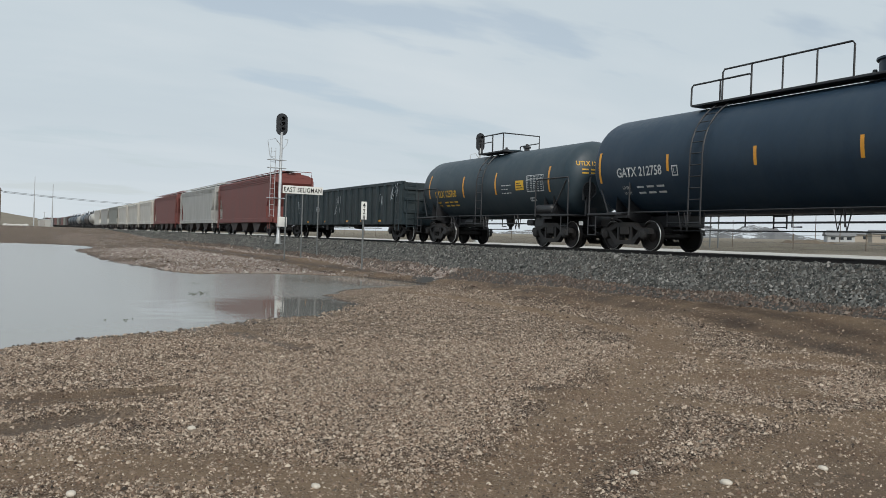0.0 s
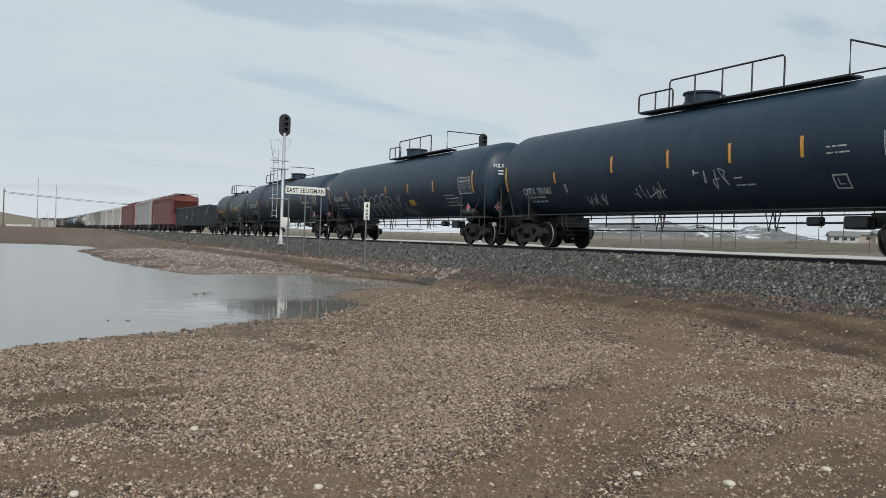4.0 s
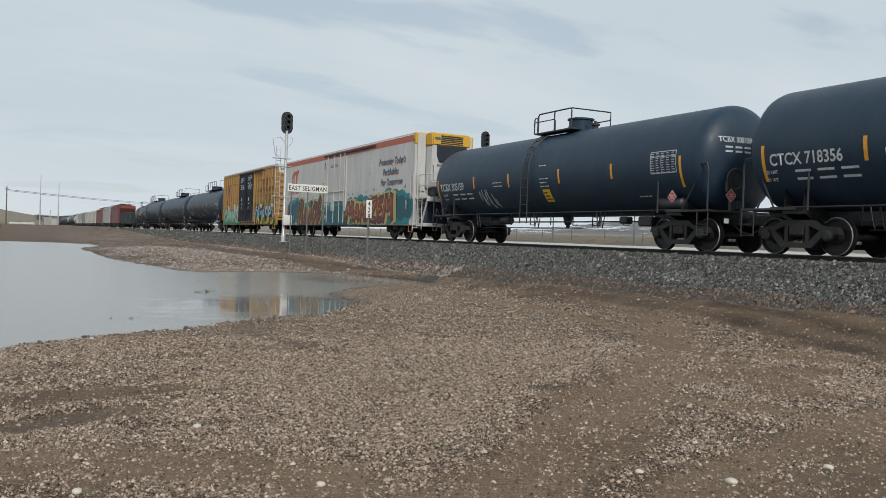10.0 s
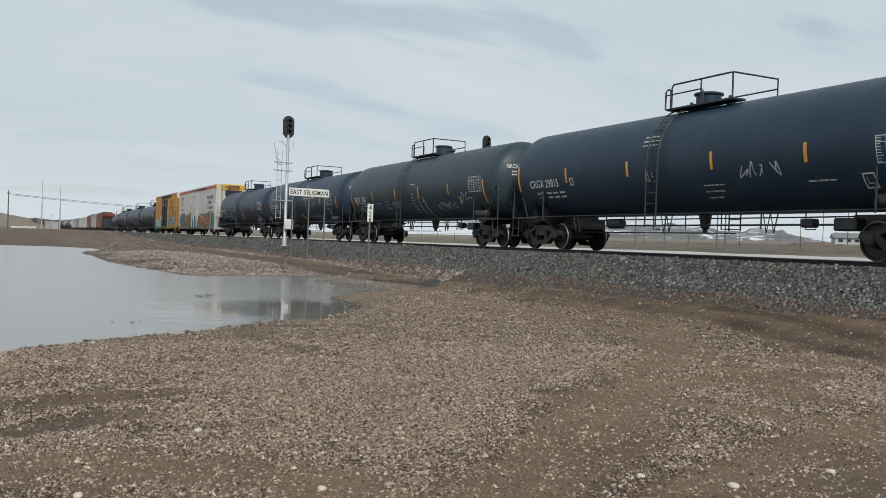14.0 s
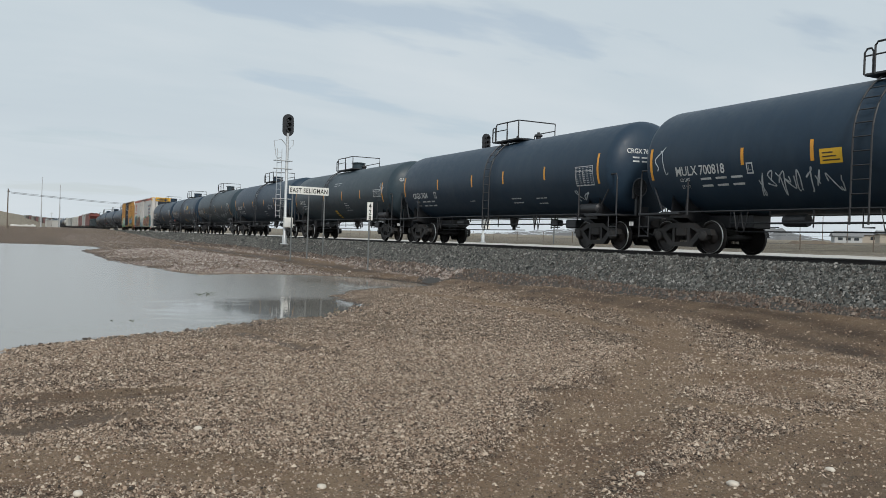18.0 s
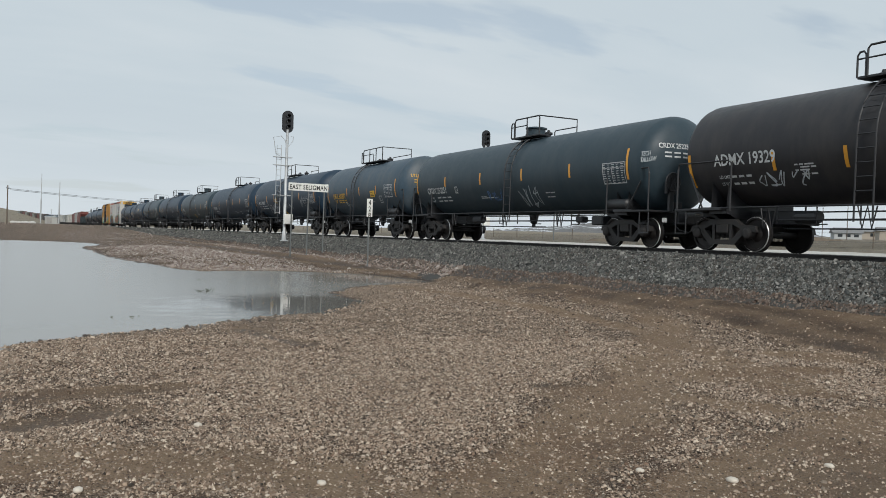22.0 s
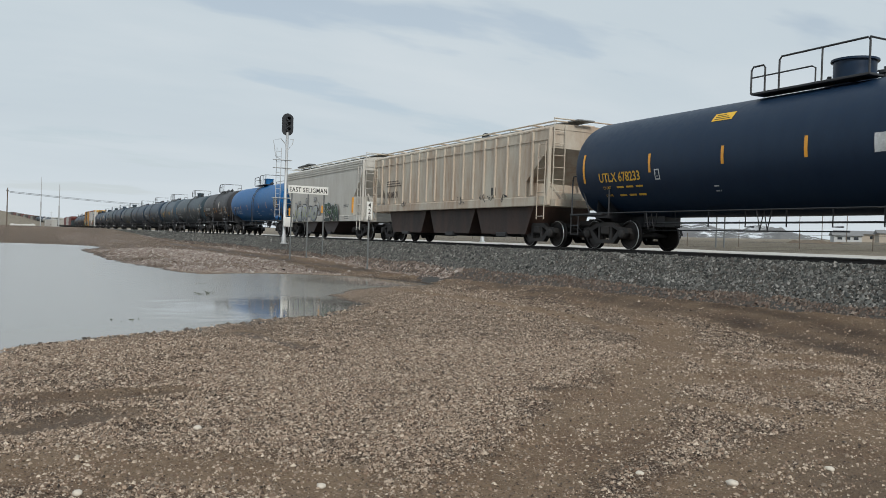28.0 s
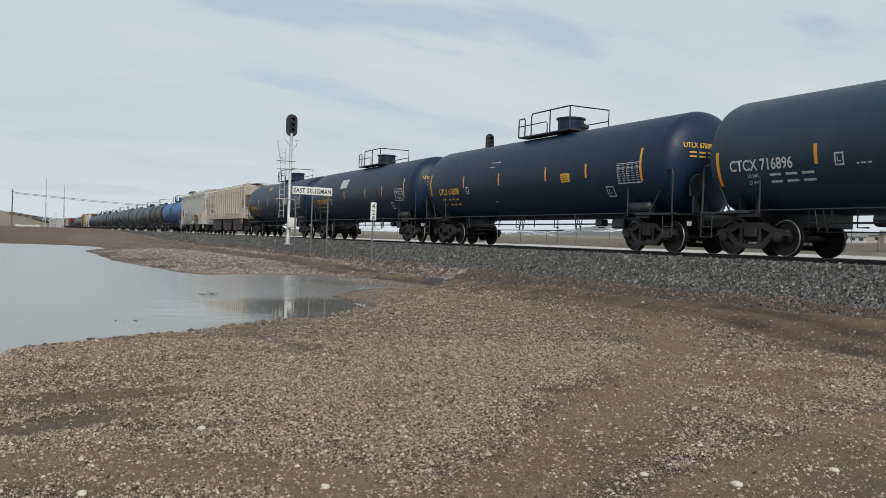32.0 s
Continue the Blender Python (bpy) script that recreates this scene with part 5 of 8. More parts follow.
tank_car(84.58, 98.52, 1.53, 2.56, "tank_black", "black tank car with yellow placard and white tag", "TCBX 305159", WHITE_INK, platform=(-1.17, 1.18), dome=(0.57, 0.42), ladder=-0.48, number_at=(-7.54, 2.14, 0.43),
         stripes=((-7.78, 1.77, 2.63), (-4.52, 2.16, 2.63), (-1.82, 2.11, 2.61), (1.5, 2.11, 2.6), (4.36, 2.13, 2.59), (7.41, 1.76, 2.62),),
         marks=(("lines", -7.37, 1.7, 2.37, 0.36), ("lines", -3.01, 2.14, 0.75, 0.26), ("yellow", 0.34, 1.48, 0.52, 0.51), ("lines", 0.28, 2.71, 0.58, 0.24), ("lines", 0.31, 2.01, 0.56, 0.39), ("table", 6.18, 2.17, 1.08, 0.63), ("lines", 5.37, 1.52, 0.62, 0.15),), tags=(("scrawl", -4.3, 1.35, 1.3, 0.8, 21),))
tank_car(102.6, 116.28, 1.55, 2.6, "tank_black", "black tank car with yellow placards and data panels", "CTCX 718356", WHITE_INK, platform=(-1.31, 1.40), dome=(0.76, 0.42), ladder=-0.77, number_at=(-7.36, 2.14, 0.40),
         stripes=((-7.55, 1.78, 2.64), (-4.75, 2.1, 2.63), (-1.74, 2.15, 2.59), (1.27, 2.15, 2.61), (4.29, 2.14, 2.61), (7.28, 1.92, 2.62),),
         marks=(("lines", -7.54, 1.72, 2.35, 0.36), ("frame", -4.29, 2.05, 0.3, 0.29), ("lines", -3.7, 1.73, 0.47, 0.91), ("lines", 0.8, 2.61, 1.19, 0.91), ("yellow", 2.48, 2.57, 0.81, 0.47), ("yellow", -0.37, 1.2, 0.38, 0.48), ("lines", 2.5, 2.15, 0.8, 0.28), ("lines", 1.1, 1.36, 0.31, 0.67), ("table", 5.44, 2.11, 1.06, 0.69), ("frame", 5.47, 1.59, 0.38, 0.36),), tags=(("scrawl", 2.2, 1.2, 2.2, 0.45, 22), ("scrawl", 1.5, 1.4, 0.3, 0.2, 23)))
tank_car(120.31, 134.16, 1.56, 2.68, "tank_charcoal", "charcoal tank car with many white spray tags", "BRCX  7057", WHITE_INK, platform=(-1.24, 1.16), dome=(0.57, 0.36), ladder=-0.74, number_at=(-7.31, 2.12, 0.39),
         stripes=((-7.78, 1.77, 2.61), (-4.63, 2.11, 2.62), (-1.63, 2.15, 2.64), (1.12, 2.13, 2.65), (4.2, 2.17, 2.64), (7.32, 1.75, 2.67),),
         marks=(("lines", -7.18, 1.84, 1.76, 0.27), ("lines", -4.2, 1.97, 0.49, 0.17), ("lines", -3, 1.7, 0.72, 0.49), ("lines", 0.31, 2.71, 0.54, 0.22), ("lines", 0.3, 1.45, 0.28, 0.96), ("table", 6.09, 2.2, 1.05, 0.62), ("lines", 5.96, 1.94, 0.22, 0.14),), tags=(("scrawl", -6.9, 1.5, 1.7, 0.35, 24), ("blue_scrawl", -4.5, 1.55, 1.6, 0.45, 25), ("scrawl", -2.2, 1.7, 0.9, 0.35, 26), ("scrawl", 0.9, 1.2, 0.7, 1.2, 27), ("scrawl", 2.7, 1.5, 2.0, 0.4, 28), ("scrawl", 5.0, 1.75, 0.9, 0.5, 29)))
tank_car(138.2, 152.24, 1.55, 2.7, "tank_black", "black tank car with orange stripes and data panel", "CRGX 29815", WHITE_INK, platform=(-0.93, 1.70), dome=(-0.05, 0.36), ladder=-0.48, number_at=(-7.22, 2.15, 0.38),
         stripes=((-7.94, 2.06, 2.95), (-4.95, 2.25, 2.73), (-1.75, 2.28, 2.73), (1.72, 2.28, 2.75), (4.71, 2.26, 2.72), (7.62, 2.05, 2.97),),
         marks=(("lines", -6.92, 1.74, 1.52, 0.28), ("frame", -4.77, 2.15, 0.21, 0.25), ("lines", -1.09, 3.09, 1.1, 0.38), ("lines", 1.26, 1.52, 0.91, 0.47), ("lines", 4.64, 1.78, 0.85, 0.19), ("table", 6.51, 2.11, 1.02, 0.59), ("frame", 6.06, 1.61, 0.31, 0.33),), tags=(("scrawl", -1.0, 2.1, 0.4, 0.35, 30), ("scrawl", 2.6, 2.0, 1.3, 0.4, 31)))
tank_car(156.38, 170.58, 1.53, 2.6, "tank_charcoal", "dull charcoal tank car with faded white lettering", "GATX 22", WHITE_INK, platform=(-1.72, 1.09), dome=(-0.18, 0.36), ladder=-1.64, number_at=(-7.00, 2.15, 0.34),
         stripes=((-7.9, 2.04, 2.97), (-1.99, 2.22, 2.71), (1.26, 2.22, 2.72), (4.19, 2.21, 2.68), (7.39, 2, 2.96),),
         marks=(("lines", -6.84, 1.79, 1.05, 0.3), ("yellow", -0.7, 1.22, 0.45, 0.5), ("lines", -0.22, 3.05, 1.23, 0.26), ("lines", 1.49, 1.62, 0.89, 0.51), ("table", 6.17, 2.26, 1.09, 0.38),), tags=(("scrawl", 6.9, 2.4, 0.7, 0.5, 33),))
tank_car(174.57, 188.38, 1.53, 2.62, "tank_black", "plain black tank car with low top fittings", "CRGX 7624", WHITE_INK, platform=(-0.53, 1.45), dome=(0.70, 0.30), ladder=0.48, number_at=(-6.82, 2.01, 0.36),
         stripes=((-7.7, 2.14, 3.04), (-4.11, 2.34, 2.78), (-0.95, 2.32, 2.8), (1.56, 2.34, 2.81), (4.41, 2.35, 2.81), (7.47, 2.09, 3.04),),
         marks=(("lines", -6.66, 1.6, 1.75, 0.35), ("frame", -4.6, 1.98, 0.22, 0.28), ("lines", -1.43, 1.73, 0.67, 0.15), ("lines", 1.88, 1.58, 0.67, 0.3), ("lines", 3.55, 1.52, 0.7, 0.35), ("table", 6.25, 2.05, 0.97, 0.63),), tags=(("scrawl", 6.0, 1.6, 0.8, 0.3, 34),), low=True)
tank_car(192.36, 206, 1.55, 2.62, "tank_black", "black tank car with orange placard and white tags", "MULX 700818", WHITE_INK, platform=(-1.39, 0.80), dome=(-0.24, 0.30), ladder=-0.76, number_at=(-6.68, 2.12, 0.36),
         stripes=((-7.66, 2.06, 2.95), (-4.23, 2.28, 2.71), (-2.13, 2.24, 2.73), (0.97, 2.19, 2.71), (4.16, 2.26, 2.74), (7.47, 2.05, 2.97),),
         marks=(("lines", -6.55, 1.74, 2.04, 0.36), ("frame", -4.12, 2.05, 0.21, 0.28), ("yellow", -1.97, 2.12, 0.69, 0.4), ("yellow", -0.4, 1.32, 0.43, 0.54), ("table", 6.31, 2, 0.99, 0.58), ("lines", 5.07, 1.99, 0.71, 0.47),), tags=(("scrawl", -7.5, 2.2, 0.6, 0.8, 35), ("scrawl", -3.9, 1.5, 2.6, 0.6, 36), ("scrawl", 0.4, 1.75, 1.8, 0.4, 37), ("scrawl", 4.3, 1.8, 0.9, 0.7, 38), ("scrawl", 5.2, 1.3, 1.3, 0.5, 39), ("scrawl", 5.3, 2.0, 0.8, 0.55, 40)), low=True)
tank_car(210.1, 219, 1.53, 2.58, "tank_blue_grey", "short weathered blue-grey tank car with yellow lettering", "UTLX 600370", YELLOW_INK, platform=(-1.43, 1.62), dome=(-0.22, 0.30), ladder=-0.67, number_at=(-4.21, 2.12, 0.41),
         stripes=((-5.17, 1.95, 2.85), (-1.88, 2.23, 2.68), (0.06, 2.22, 2.68), (2.49, 2.21, 2.66), (5.04, 2.02, 2.9),),
         marks=(("yellow", 1.62, 2.06, 0.74, 0.39), ("lines", 1.6, 1.81, 0.53, 0.28), ("frame", 2.83, 1.78, 0.36, 0.35), ("table", 3.62, 2.03, 1.03, 0.63), ("lines", -4, 1.85, 1.76, 0.21),), tags=(("scrawl", -2.4, 1.65, 0.9, 0.3, 41),), low=True)
tank_car(223.07, 236.87, 1.47, 2.56, "tank_charcoal", "dusty charcoal tank car with pale spray tags", "CRDX 252251", WHITE_INK, platform=(-0.53, 1.45), dome=(-0.07, 0.36), ladder=0.51, number_at=(-6.77, 2.03, 0.37),
         stripes=((-7.83, 2.06, 2.96), (-4.96, 2.28, 2.72), (-1.83, 2.27, 2.73), (1.31, 2.28, 2.72), (4.35, 2.24, 2.71), (7.36, 2.05, 2.99),),
         marks=(("lines", -6.65, 1.63, 1.81, 0.29), ("frame", -4.1, 1.99, 0.25, 0.28), ("lines", -2.01, 1.73, 0.67, 0.21), ("lines", 2.68, 1.62, 0.77, 0.28), ("table", 6.15, 1.95, 1.1, 0.65), ("lines", -2.02, 1.68, 1.58, 0.22),), tags=(("blue_scrawl", -1.4, 1.6, 1.2, 0.5, 42), ("scrawl", 0.8, 1.3, 1.4, 0.8, 43)), texts=(("TECH\nTALLOW", 0.2, 8.0, 2.7, "white_stencil"),))
tank_car(240.93, 249.84, 1.43, 2.62, "tank_brown_black", "short brown-black tank car with white leaf emblem", "ADMX 19329", WHITE_INK, platform=(-0.77, 1.22), dome=(0.01, 0.30), ladder=0.05, number_at=(-4.52, 2.23, 0.42),
         stripes=((-5.43, 1.71, 2.58), (-2.57, 2.02, 2.48), (-0.55, 1.98, 2.46), (0.51, 1.98, 2.44), (3.06, 2.02, 2.44), (4.81, 1.61, 2.47),),
         marks=(("lines", -4.44, 1.68, 0.93, 0.35), ("lines", -1.82, 1.85, 0.44, 0.32), ("table", 3.88, 1.89, 0.87, 0.6), ("lines", -1.98, 1.95, 0.6, 0.26),), tags=(("scrawl", -3.2, 1.65, 1.6, 0.4, 44), ("scrawl", 2.0, 1.55, 1.3, 0.3, 45)), emblem=(1.55, 1.95), low=True)
tank_car(253.9, 268.02, 1.46, 2.58, "tank_blue", "bright blue tank car with blue manway drum", "GATX  35186", WHITE_INK, platform=(-2.01, 1.49), rails=((-2.01, -0.62, 0.66), (-0.25, 1.49, 0.76)), dome=(-0.72, 0.36), ladder=0.34, number_at=(-6.95, 2.07, 0.38),
         stripes=((-8.08, 1.78, 2.46), (-4.4, 2.06, 2.49), (-2.11, 2.03, 2.47), (1.73, 2.05, 2.49), (4.13, 2.07, 2.51), (7.27, 1.61, 2.48),),
         marks=(("lines", -7.02, 1.69, 2.3, 0.31), ("lines", 0.77, 1.52, 0.71, 0.47), ("lines", 2.23, 1.82, 0.89, 0.16), ("black", 6.15, 2.05, 1.2, 0.8), ("table", 6.2, 2.09, 1.1, 0.73), ("frame", 5.11, 1.58, 0.44, 0.39), ("lines", 3.99, 1.57, 0.62, 0.19),), tags=(("blue_scrawl", -3.4, 1.65, 0.9, 0.5, 46), ("blue_scrawl", -4.2, 2.4, 0.7, 0.4, 47)), dome_paint="tank_blue", rail_paint="black_metal")
tank_car(306.55, 320.22, 1.58, 2.6, "tank_jet", "jet black tank car with yellow lettering", "UTLX 678233", YELLOW_INK, platform=(-1.23, 2.20), dome=(1.18, 0.48), rails=((-1.23, -0.78, 0.70), (-0.33, 2.20, 0.82)), ladder=None, clean=True, number_at=(-6.66, 2.08, 0.40),
         stripes=((-7.43, 2.09, 3.01), (-4.25, 2.27, 2.81), (-1.41, 2.33, 2.8), (1.19, 2.31, 2.81), (4, 2.3, 2.8), (7.16, 2.09, 3.09),),
         marks=(("lines", -6.55, 1.57, 1.69, 0.48), ("frame", -4.06, 2.05, 0.21, 0.3), ("lines", -1.87, 1.62, 0.19, 0.25), ("yellow", -2.2, 3.5, 0.85, 0.26), ("white", 2.94, 2.29, 0.87, 0.41), ("table", 5.98, 2.01, 1.07, 0.72), ("frame", 5.29, 1.63, 0.37, 0.37),))
tank_car(324.24, 337.85, 1.58, 2.6, "tank_jet", "jet black tank car with yellow lettering and pale patches", "UTLX 677050", YELLOW_INK, platform=(-1.17, 2.10), dome=(0.99, 0.48), rails=((-1.17, -0.72, 0.70), (-0.27, 2.10, 0.82)), ladder=None, clean=True, number_at=(-6.54, 2.11, 0.40),
         stripes=((-7.49, 2.21, 3.06), (-4.21, 2.28, 2.72), (-1.48, 2.3, 2.75), (1.89, 2.28, 2.77), (4.31, 2.29, 2.79), (7.12, 2.14, 3.06),),
         marks=(("lines", -6.47, 1.57, 1.32, 0.49), ("frame", -4.07, 2.05, 0.23, 0.3), ("white", -2.29, 2.93, 1.13, 0.51), ("table", 6, 2, 1, 0.59), ("frame", 5.28, 1.62, 0.35, 0.34),))
tank_car(341.96, 355.57, 1.58, 2.6, "tank_jet", "jet black tank car with orange placard", "UTLX 676898", YELLOW_INK, platform=(-1.22, 2.20), dome=(1.06, 0.48), rails=((-1.22, -0.77, 0.70), (-0.32, 2.20, 0.82)), ladder=None, clean=True, number_at=(-6.65, 2.09, 0.38),
         stripes=((-7.47, 2.11, 3.02), (-4.3, 2.32, 2.81), (-1.39, 2.31, 2.78), (1.89, 2.31, 2.79), (4.27, 2.3, 2.76), (7, 2.08, 3.05),),
         marks=(("lines", -6.48, 1.59, 1.35, 0.42), ("frame", -4.14, 2.06, 0.24, 0.3), ("lines", -2.13, 2.99, 0.68, 0.35), ("lines", -1.95, 1.64, 0.17, 0.22), ("yellow", 2.79, 2.19, 0.61, 0.35), ("table", 5.89, 2.03, 1.08, 0.62), ("frame", 5.21, 1.67, 0.38, 0.32),))
tank_car(359.61, 373.3, 1.55, 2.6, "tank_black", "black tank car with white lettering at its end", "CTCX 716896", WHITE_INK, number_at=(-7.22, 2.13, 0.39),
         stripes=((-7.62, 1.79, 2.66), (-4.57, 2.17, 2.63),),
         marks=(("lines", -6.68, 1.75, 1.81, 0.33), ("frame", -4.08, 2.1, 0.24, 0.29), ("lines", -3.53, 2.06, 0.57, 0.22),))


# ---- boxcar, refrigerator car, hoppers, gondola ----
def flat_text(car, text, size, x, z, y, material, squeeze=0.9, tilt=0.0, name="lettering"):
    bm = lettering(text, size, squeeze)
    for v in bm.verts:
        v.co = Vector((x + v.co.x + tilt * v.co.z, y, z + v.co.z))
    return part(name, bm, material, car)


def end_text(car, text, size, x, y, z, material):
    """Letters on the end that faces +x."""
    bm = lettering(text, size, 0.85)
    for v in bm.verts:
        v.co = Vector((x, y + v.co.x, z + v.co.z))
    return part("lettering", bm, material, car)


def bars(car, x, z, w, h, y, material, seed=0):
    """Unreadable small print as short bars."""
    rng = random.Random(seed + int(x * 50))
    bm = bmesh.new()
    k = max(1, int(h / 0.1))
    for i in range(k):
        zz = z + h - (i + 0.8) * h / k
        xx = x
        while xx < x + w * (0.7 + 0.3 * rng.random()):
            ww = rng.uniform(0.06, 0.22)
            e = min(xx + ww, x + w)
            bm.faces.new([bm.verts.new(p) for p in ((xx, y, zz), (e, y, zz), (e, y, zz + 0.05), (xx, y, zz + 0.05))])
            xx += ww + 0.04
    return part("stencil", bm, material, car)


def panel(car, name, x0, x1, z0, z1, y0, y1, material, label="", bevel=0.01):
    bm = bmesh.new()
    box(bm, x0, x1, y0, y1, z0, z1, bevel)
    return part(name, bm, material, car, label)


def side_ladder(car, x, y, z0, z1, material, w=0.42, gap=0.38):
    bm = bmesh.new()
    for dx in (-w / 2, w / 2):
        tube(bm, [(x + dx, y, z0), (x + dx, y, z1)], 0.02)
    for z in np.arange(z0 + 0.1, z1, gap):
        tube(bm, [(x - w / 2, y, z), (x + w / 2, y, z)], 0.016, 5)
    part("ladder", bm, material, car)


def end_ladder(car, x, y, z0, z1, material, w=0.42, gap=0.38):
    bm = bmesh.new()
    for dy in (-w / 2, w / 2):
        tube(bm, [(x, y + dy, z0), (x, y + dy, z1)], 0.02)
    for z in np.arange(z0 + 0.1, z1, gap):
        tube(bm, [(x, y - w / 2, z), (x, y + w / 2, z)], 0.016, 5)
    part("ladder", bm, material, car)


def car_root(name, s0, s1, label, cat):
    mid = (s0 + s1) / 2
    car = root(name, pose(mid, YC, RAIL_Z), label, cat, "freight train cars")
    CARS.append((car, mid))
    put_trucks(car, s1 - s0)
    return car


def under_gear(car, a):
    bm = bmesh.new()
    box(bm, -a, a, -0.2, 0.2, 0.72, 1.0, 0.02)
    part("centre_sill", bm, BLACK, car)
    bm = bmesh.new()
    tube(bm, [(-a * 0.6, -0.9, 0.62), (a * 0.6, -0.9, 0.62)], 0.025)
    for q in np.linspace(-a * 0.55, a * 0.55, 6):
        tube(bm, [(q, -0.9, 0.95), (q, -0.9, 0.6)], 0.02, 5)
    part("brake_rod", bm, BLACK, car)
    bm = bmesh.new()
    lathe(bm, [(-0.4, 0.0), (-0.4, 0.15), (0.35, 0.17), (0.4, 0.0)], "x", 12, (a * 0.22, -0.75, 0.72))
    part("brake_cylinder", bm, BLACK, car)
    panel(car, "valve_box", -a * 0.3, -a * 0.3 + 0.45, 0.5, 0.85, -0.95, -0.6, BLACK)


def build_boxcar():
    tan = surface("boxcar_yellow", (0.37, 0.205, 0.058), rough=0.6, grain=9, vary=0.15, stain=(0.19, 0.10, 0.04), amount=0.6, size=0.7, stretch=(1.5, 1, 0.5), bump=0.03)
    navy = surface("door_black", (0.004, 0.010, 0.022), rough=0.75, grain=8, vary=0.25, stain=(0.014, 0.022, 0.036), amount=0.5, size=1, bump=0.02)
    pale = surface("boxcar_white", (0.62, 0.62, 0.60), rough=0.6, vary=0.1, stain=(0.3, 0.28, 0.24), amount=0.5, size=1.2)
    dark = surface("brown_stencil", (0.05, 0.035, 0.03), rough=0.7, vary=0.2)
    maroon = surface("maroon_paint", (0.19, 0.05, 0.045), rough=0.6, vary=0.25, stain=(0.42, 0.22, 0.06), amount=0.5, size=3)
    car = car_root("boxcar", 41.1, 55.0, "yellow high-cube boxcar with black doors and graffiti", "boxcar")
    couplers(car, 10.1)
    A, W = 9.15, 1.50
    under_gear(car, 9.0)
    panel(car, "body", -A, A, 1.02, 5.06, -W, W, tan)
    bm = bmesh.new()
    slab(bm, [(-A - 0.03, 5.04), (A + 0.03, 5.04), (A + 0.03, 5.12), (-A - 0.03, 5.12)], -W - 0.06, W + 0.06)
    slab(bm, [(-A, 5.11), (A, 5.11), (A, 5.22), (-A, 5.22)], -W * 0.55, W * 0.55)
    part("roof", bm, pale, car, "dull galvanised roof")
    panel(car, "top_rail", -A, A, 4.90, 5.05, -W - 0.05, -W + 0.02, tan)
    panel(car, "side_sill", -A, A, 0.66, 1.06, -W - 0.02, -W + 0.1, tan, "", 0.02)
    for x in (-2.52, 2.55):
        panel(car, "door_post", x - 0.06, x + 0.06, 0.9, 4.9, -W - 0.14, -W + 0.02, tan)
    panel(car, "door_rail", -2.6, 5.2, 4.86, 4.95, -W - 0.16, -W - 0.04, dark)
    panel(car, "side_sill", -A, A, 0.66, 1.06, W - 0.1, W + 0.02, tan, "", 0.02)
    bm = bmesh.new()
    box(bm, -0.045, 0.045, -0.05, 0.05, 1.06, 4.90, 0.02)
    first = part("side_post", bm, tan, car)
    spots = list(np.linspace(-8.45, -3.1, 8)) + list(np.linspace(3.3, 8.55, 7)) + [-A + 0.06, A - 0.06]
    for k, x in enumerate(spots):
        o = first if k == 0 else again(first, car)
        o.matrix_local = pose(x, -W - 0.03, 0)
    for z in (1.68, 3.02, 4.2):
        panel(car, "side_rib", -8.5, -2.75, z - 0.04, z + 0.04, -W - 0.045, -W + 0.01, tan)
        panel(car, "side_rib", 2.85, 8.2, z - 0.04, z + 0.04, -W - 0.045, -W + 0.01, tan)
    # two plug doors with their gear
    for x0, x1 in ((-2.42, -0.05), (0.05, 2.45)):
        door = panel(car, "door", x0, x1, 1.02, 4.86, -W - 0.09, -W + 0.02, navy, "black plug door")
        for z in (1.10, 1.62, 2.02, 2.45, 3.12, 3.66, 4.80):
            bm = bmesh.new()
            box(bm, x0 + 0.06, x1 - 0.06, -W - 0.115, -W - 0.085, z - 0.03, z + 0.03, 0.01)
            part("door_rib", bm, navy, door)
        for q, low, high in ((0.04, 1.0, 4.82), (0.30, 1.1, 3.66), (0.52, 1.1, 3.66), (0.74, 1.1, 3.66), (0.96, 1.0, 4.82)):
            bm = bmesh.new()
            xx = x0 + (x1 - x0) * q
            if q in (0.04, 0.96):
                tube(bm, [(xx, -W - 0.15, low), (xx, -W - 0.15, high)], 0.03)
            else:
                box(bm, xx - 0.025, xx + 0.025, -W - 0.112, -W - 0.085, low, high, 0.008)
            part("lock_rod" if q in (0.04, 0.96) else "door_post", bm, navy, door)
        bm = bmesh.new()
        tube(bm, [(x0 + 0.1, -W - 0.16, 1.86), (x1 - 0.1, -W - 0.16, 1.86)], 0.028)
        part("lock_bar", bm, navy, door)
        for q in (0.04, 0.36, 0.68, 0.96):
            panel(door, "roller", x0 + (x1 - x0) * q - 0.07, x0 + (x1 - x0) * q + 0.07, 0.86, 1.08, -W - 0.18, -W - 0.08, navy, "", 0.02)
        for dx, z, w, h, paint in ((0.80, 2.62, 0.16, 0.30, pale), (0.70, 1.96, 0.15, 0.22, pale), (0.45, 1.78, 0.14, 0.15, PLACARD_R), (0.78, 2.36, 0.34, 0.06, pale), (0.16, 1.45, 0.12, 0.5, BLACK)):
            panel(door, "label", x0 + dx, x0 + dx + w, z, z + h, -W - 0.122, -W - 0.118, paint, "", 0)
        panel(car, "door_track", x0 - 0.1, x1 + 0.1, 0.86, 0.93, -W - 0.16, -W - 0.02, tan)
    flat_text(car, "CLOSE THIS DOOR\nBEFORE CLOSING\nMAIN DOOR\n\nCIERRE ESTA PUERTA\nANTES DE CERRAR\nLA PUERTA PRINCIPAL", 0.16, -2.0, 4.45, -W - 0.125, WHITE_INK, 0.85)
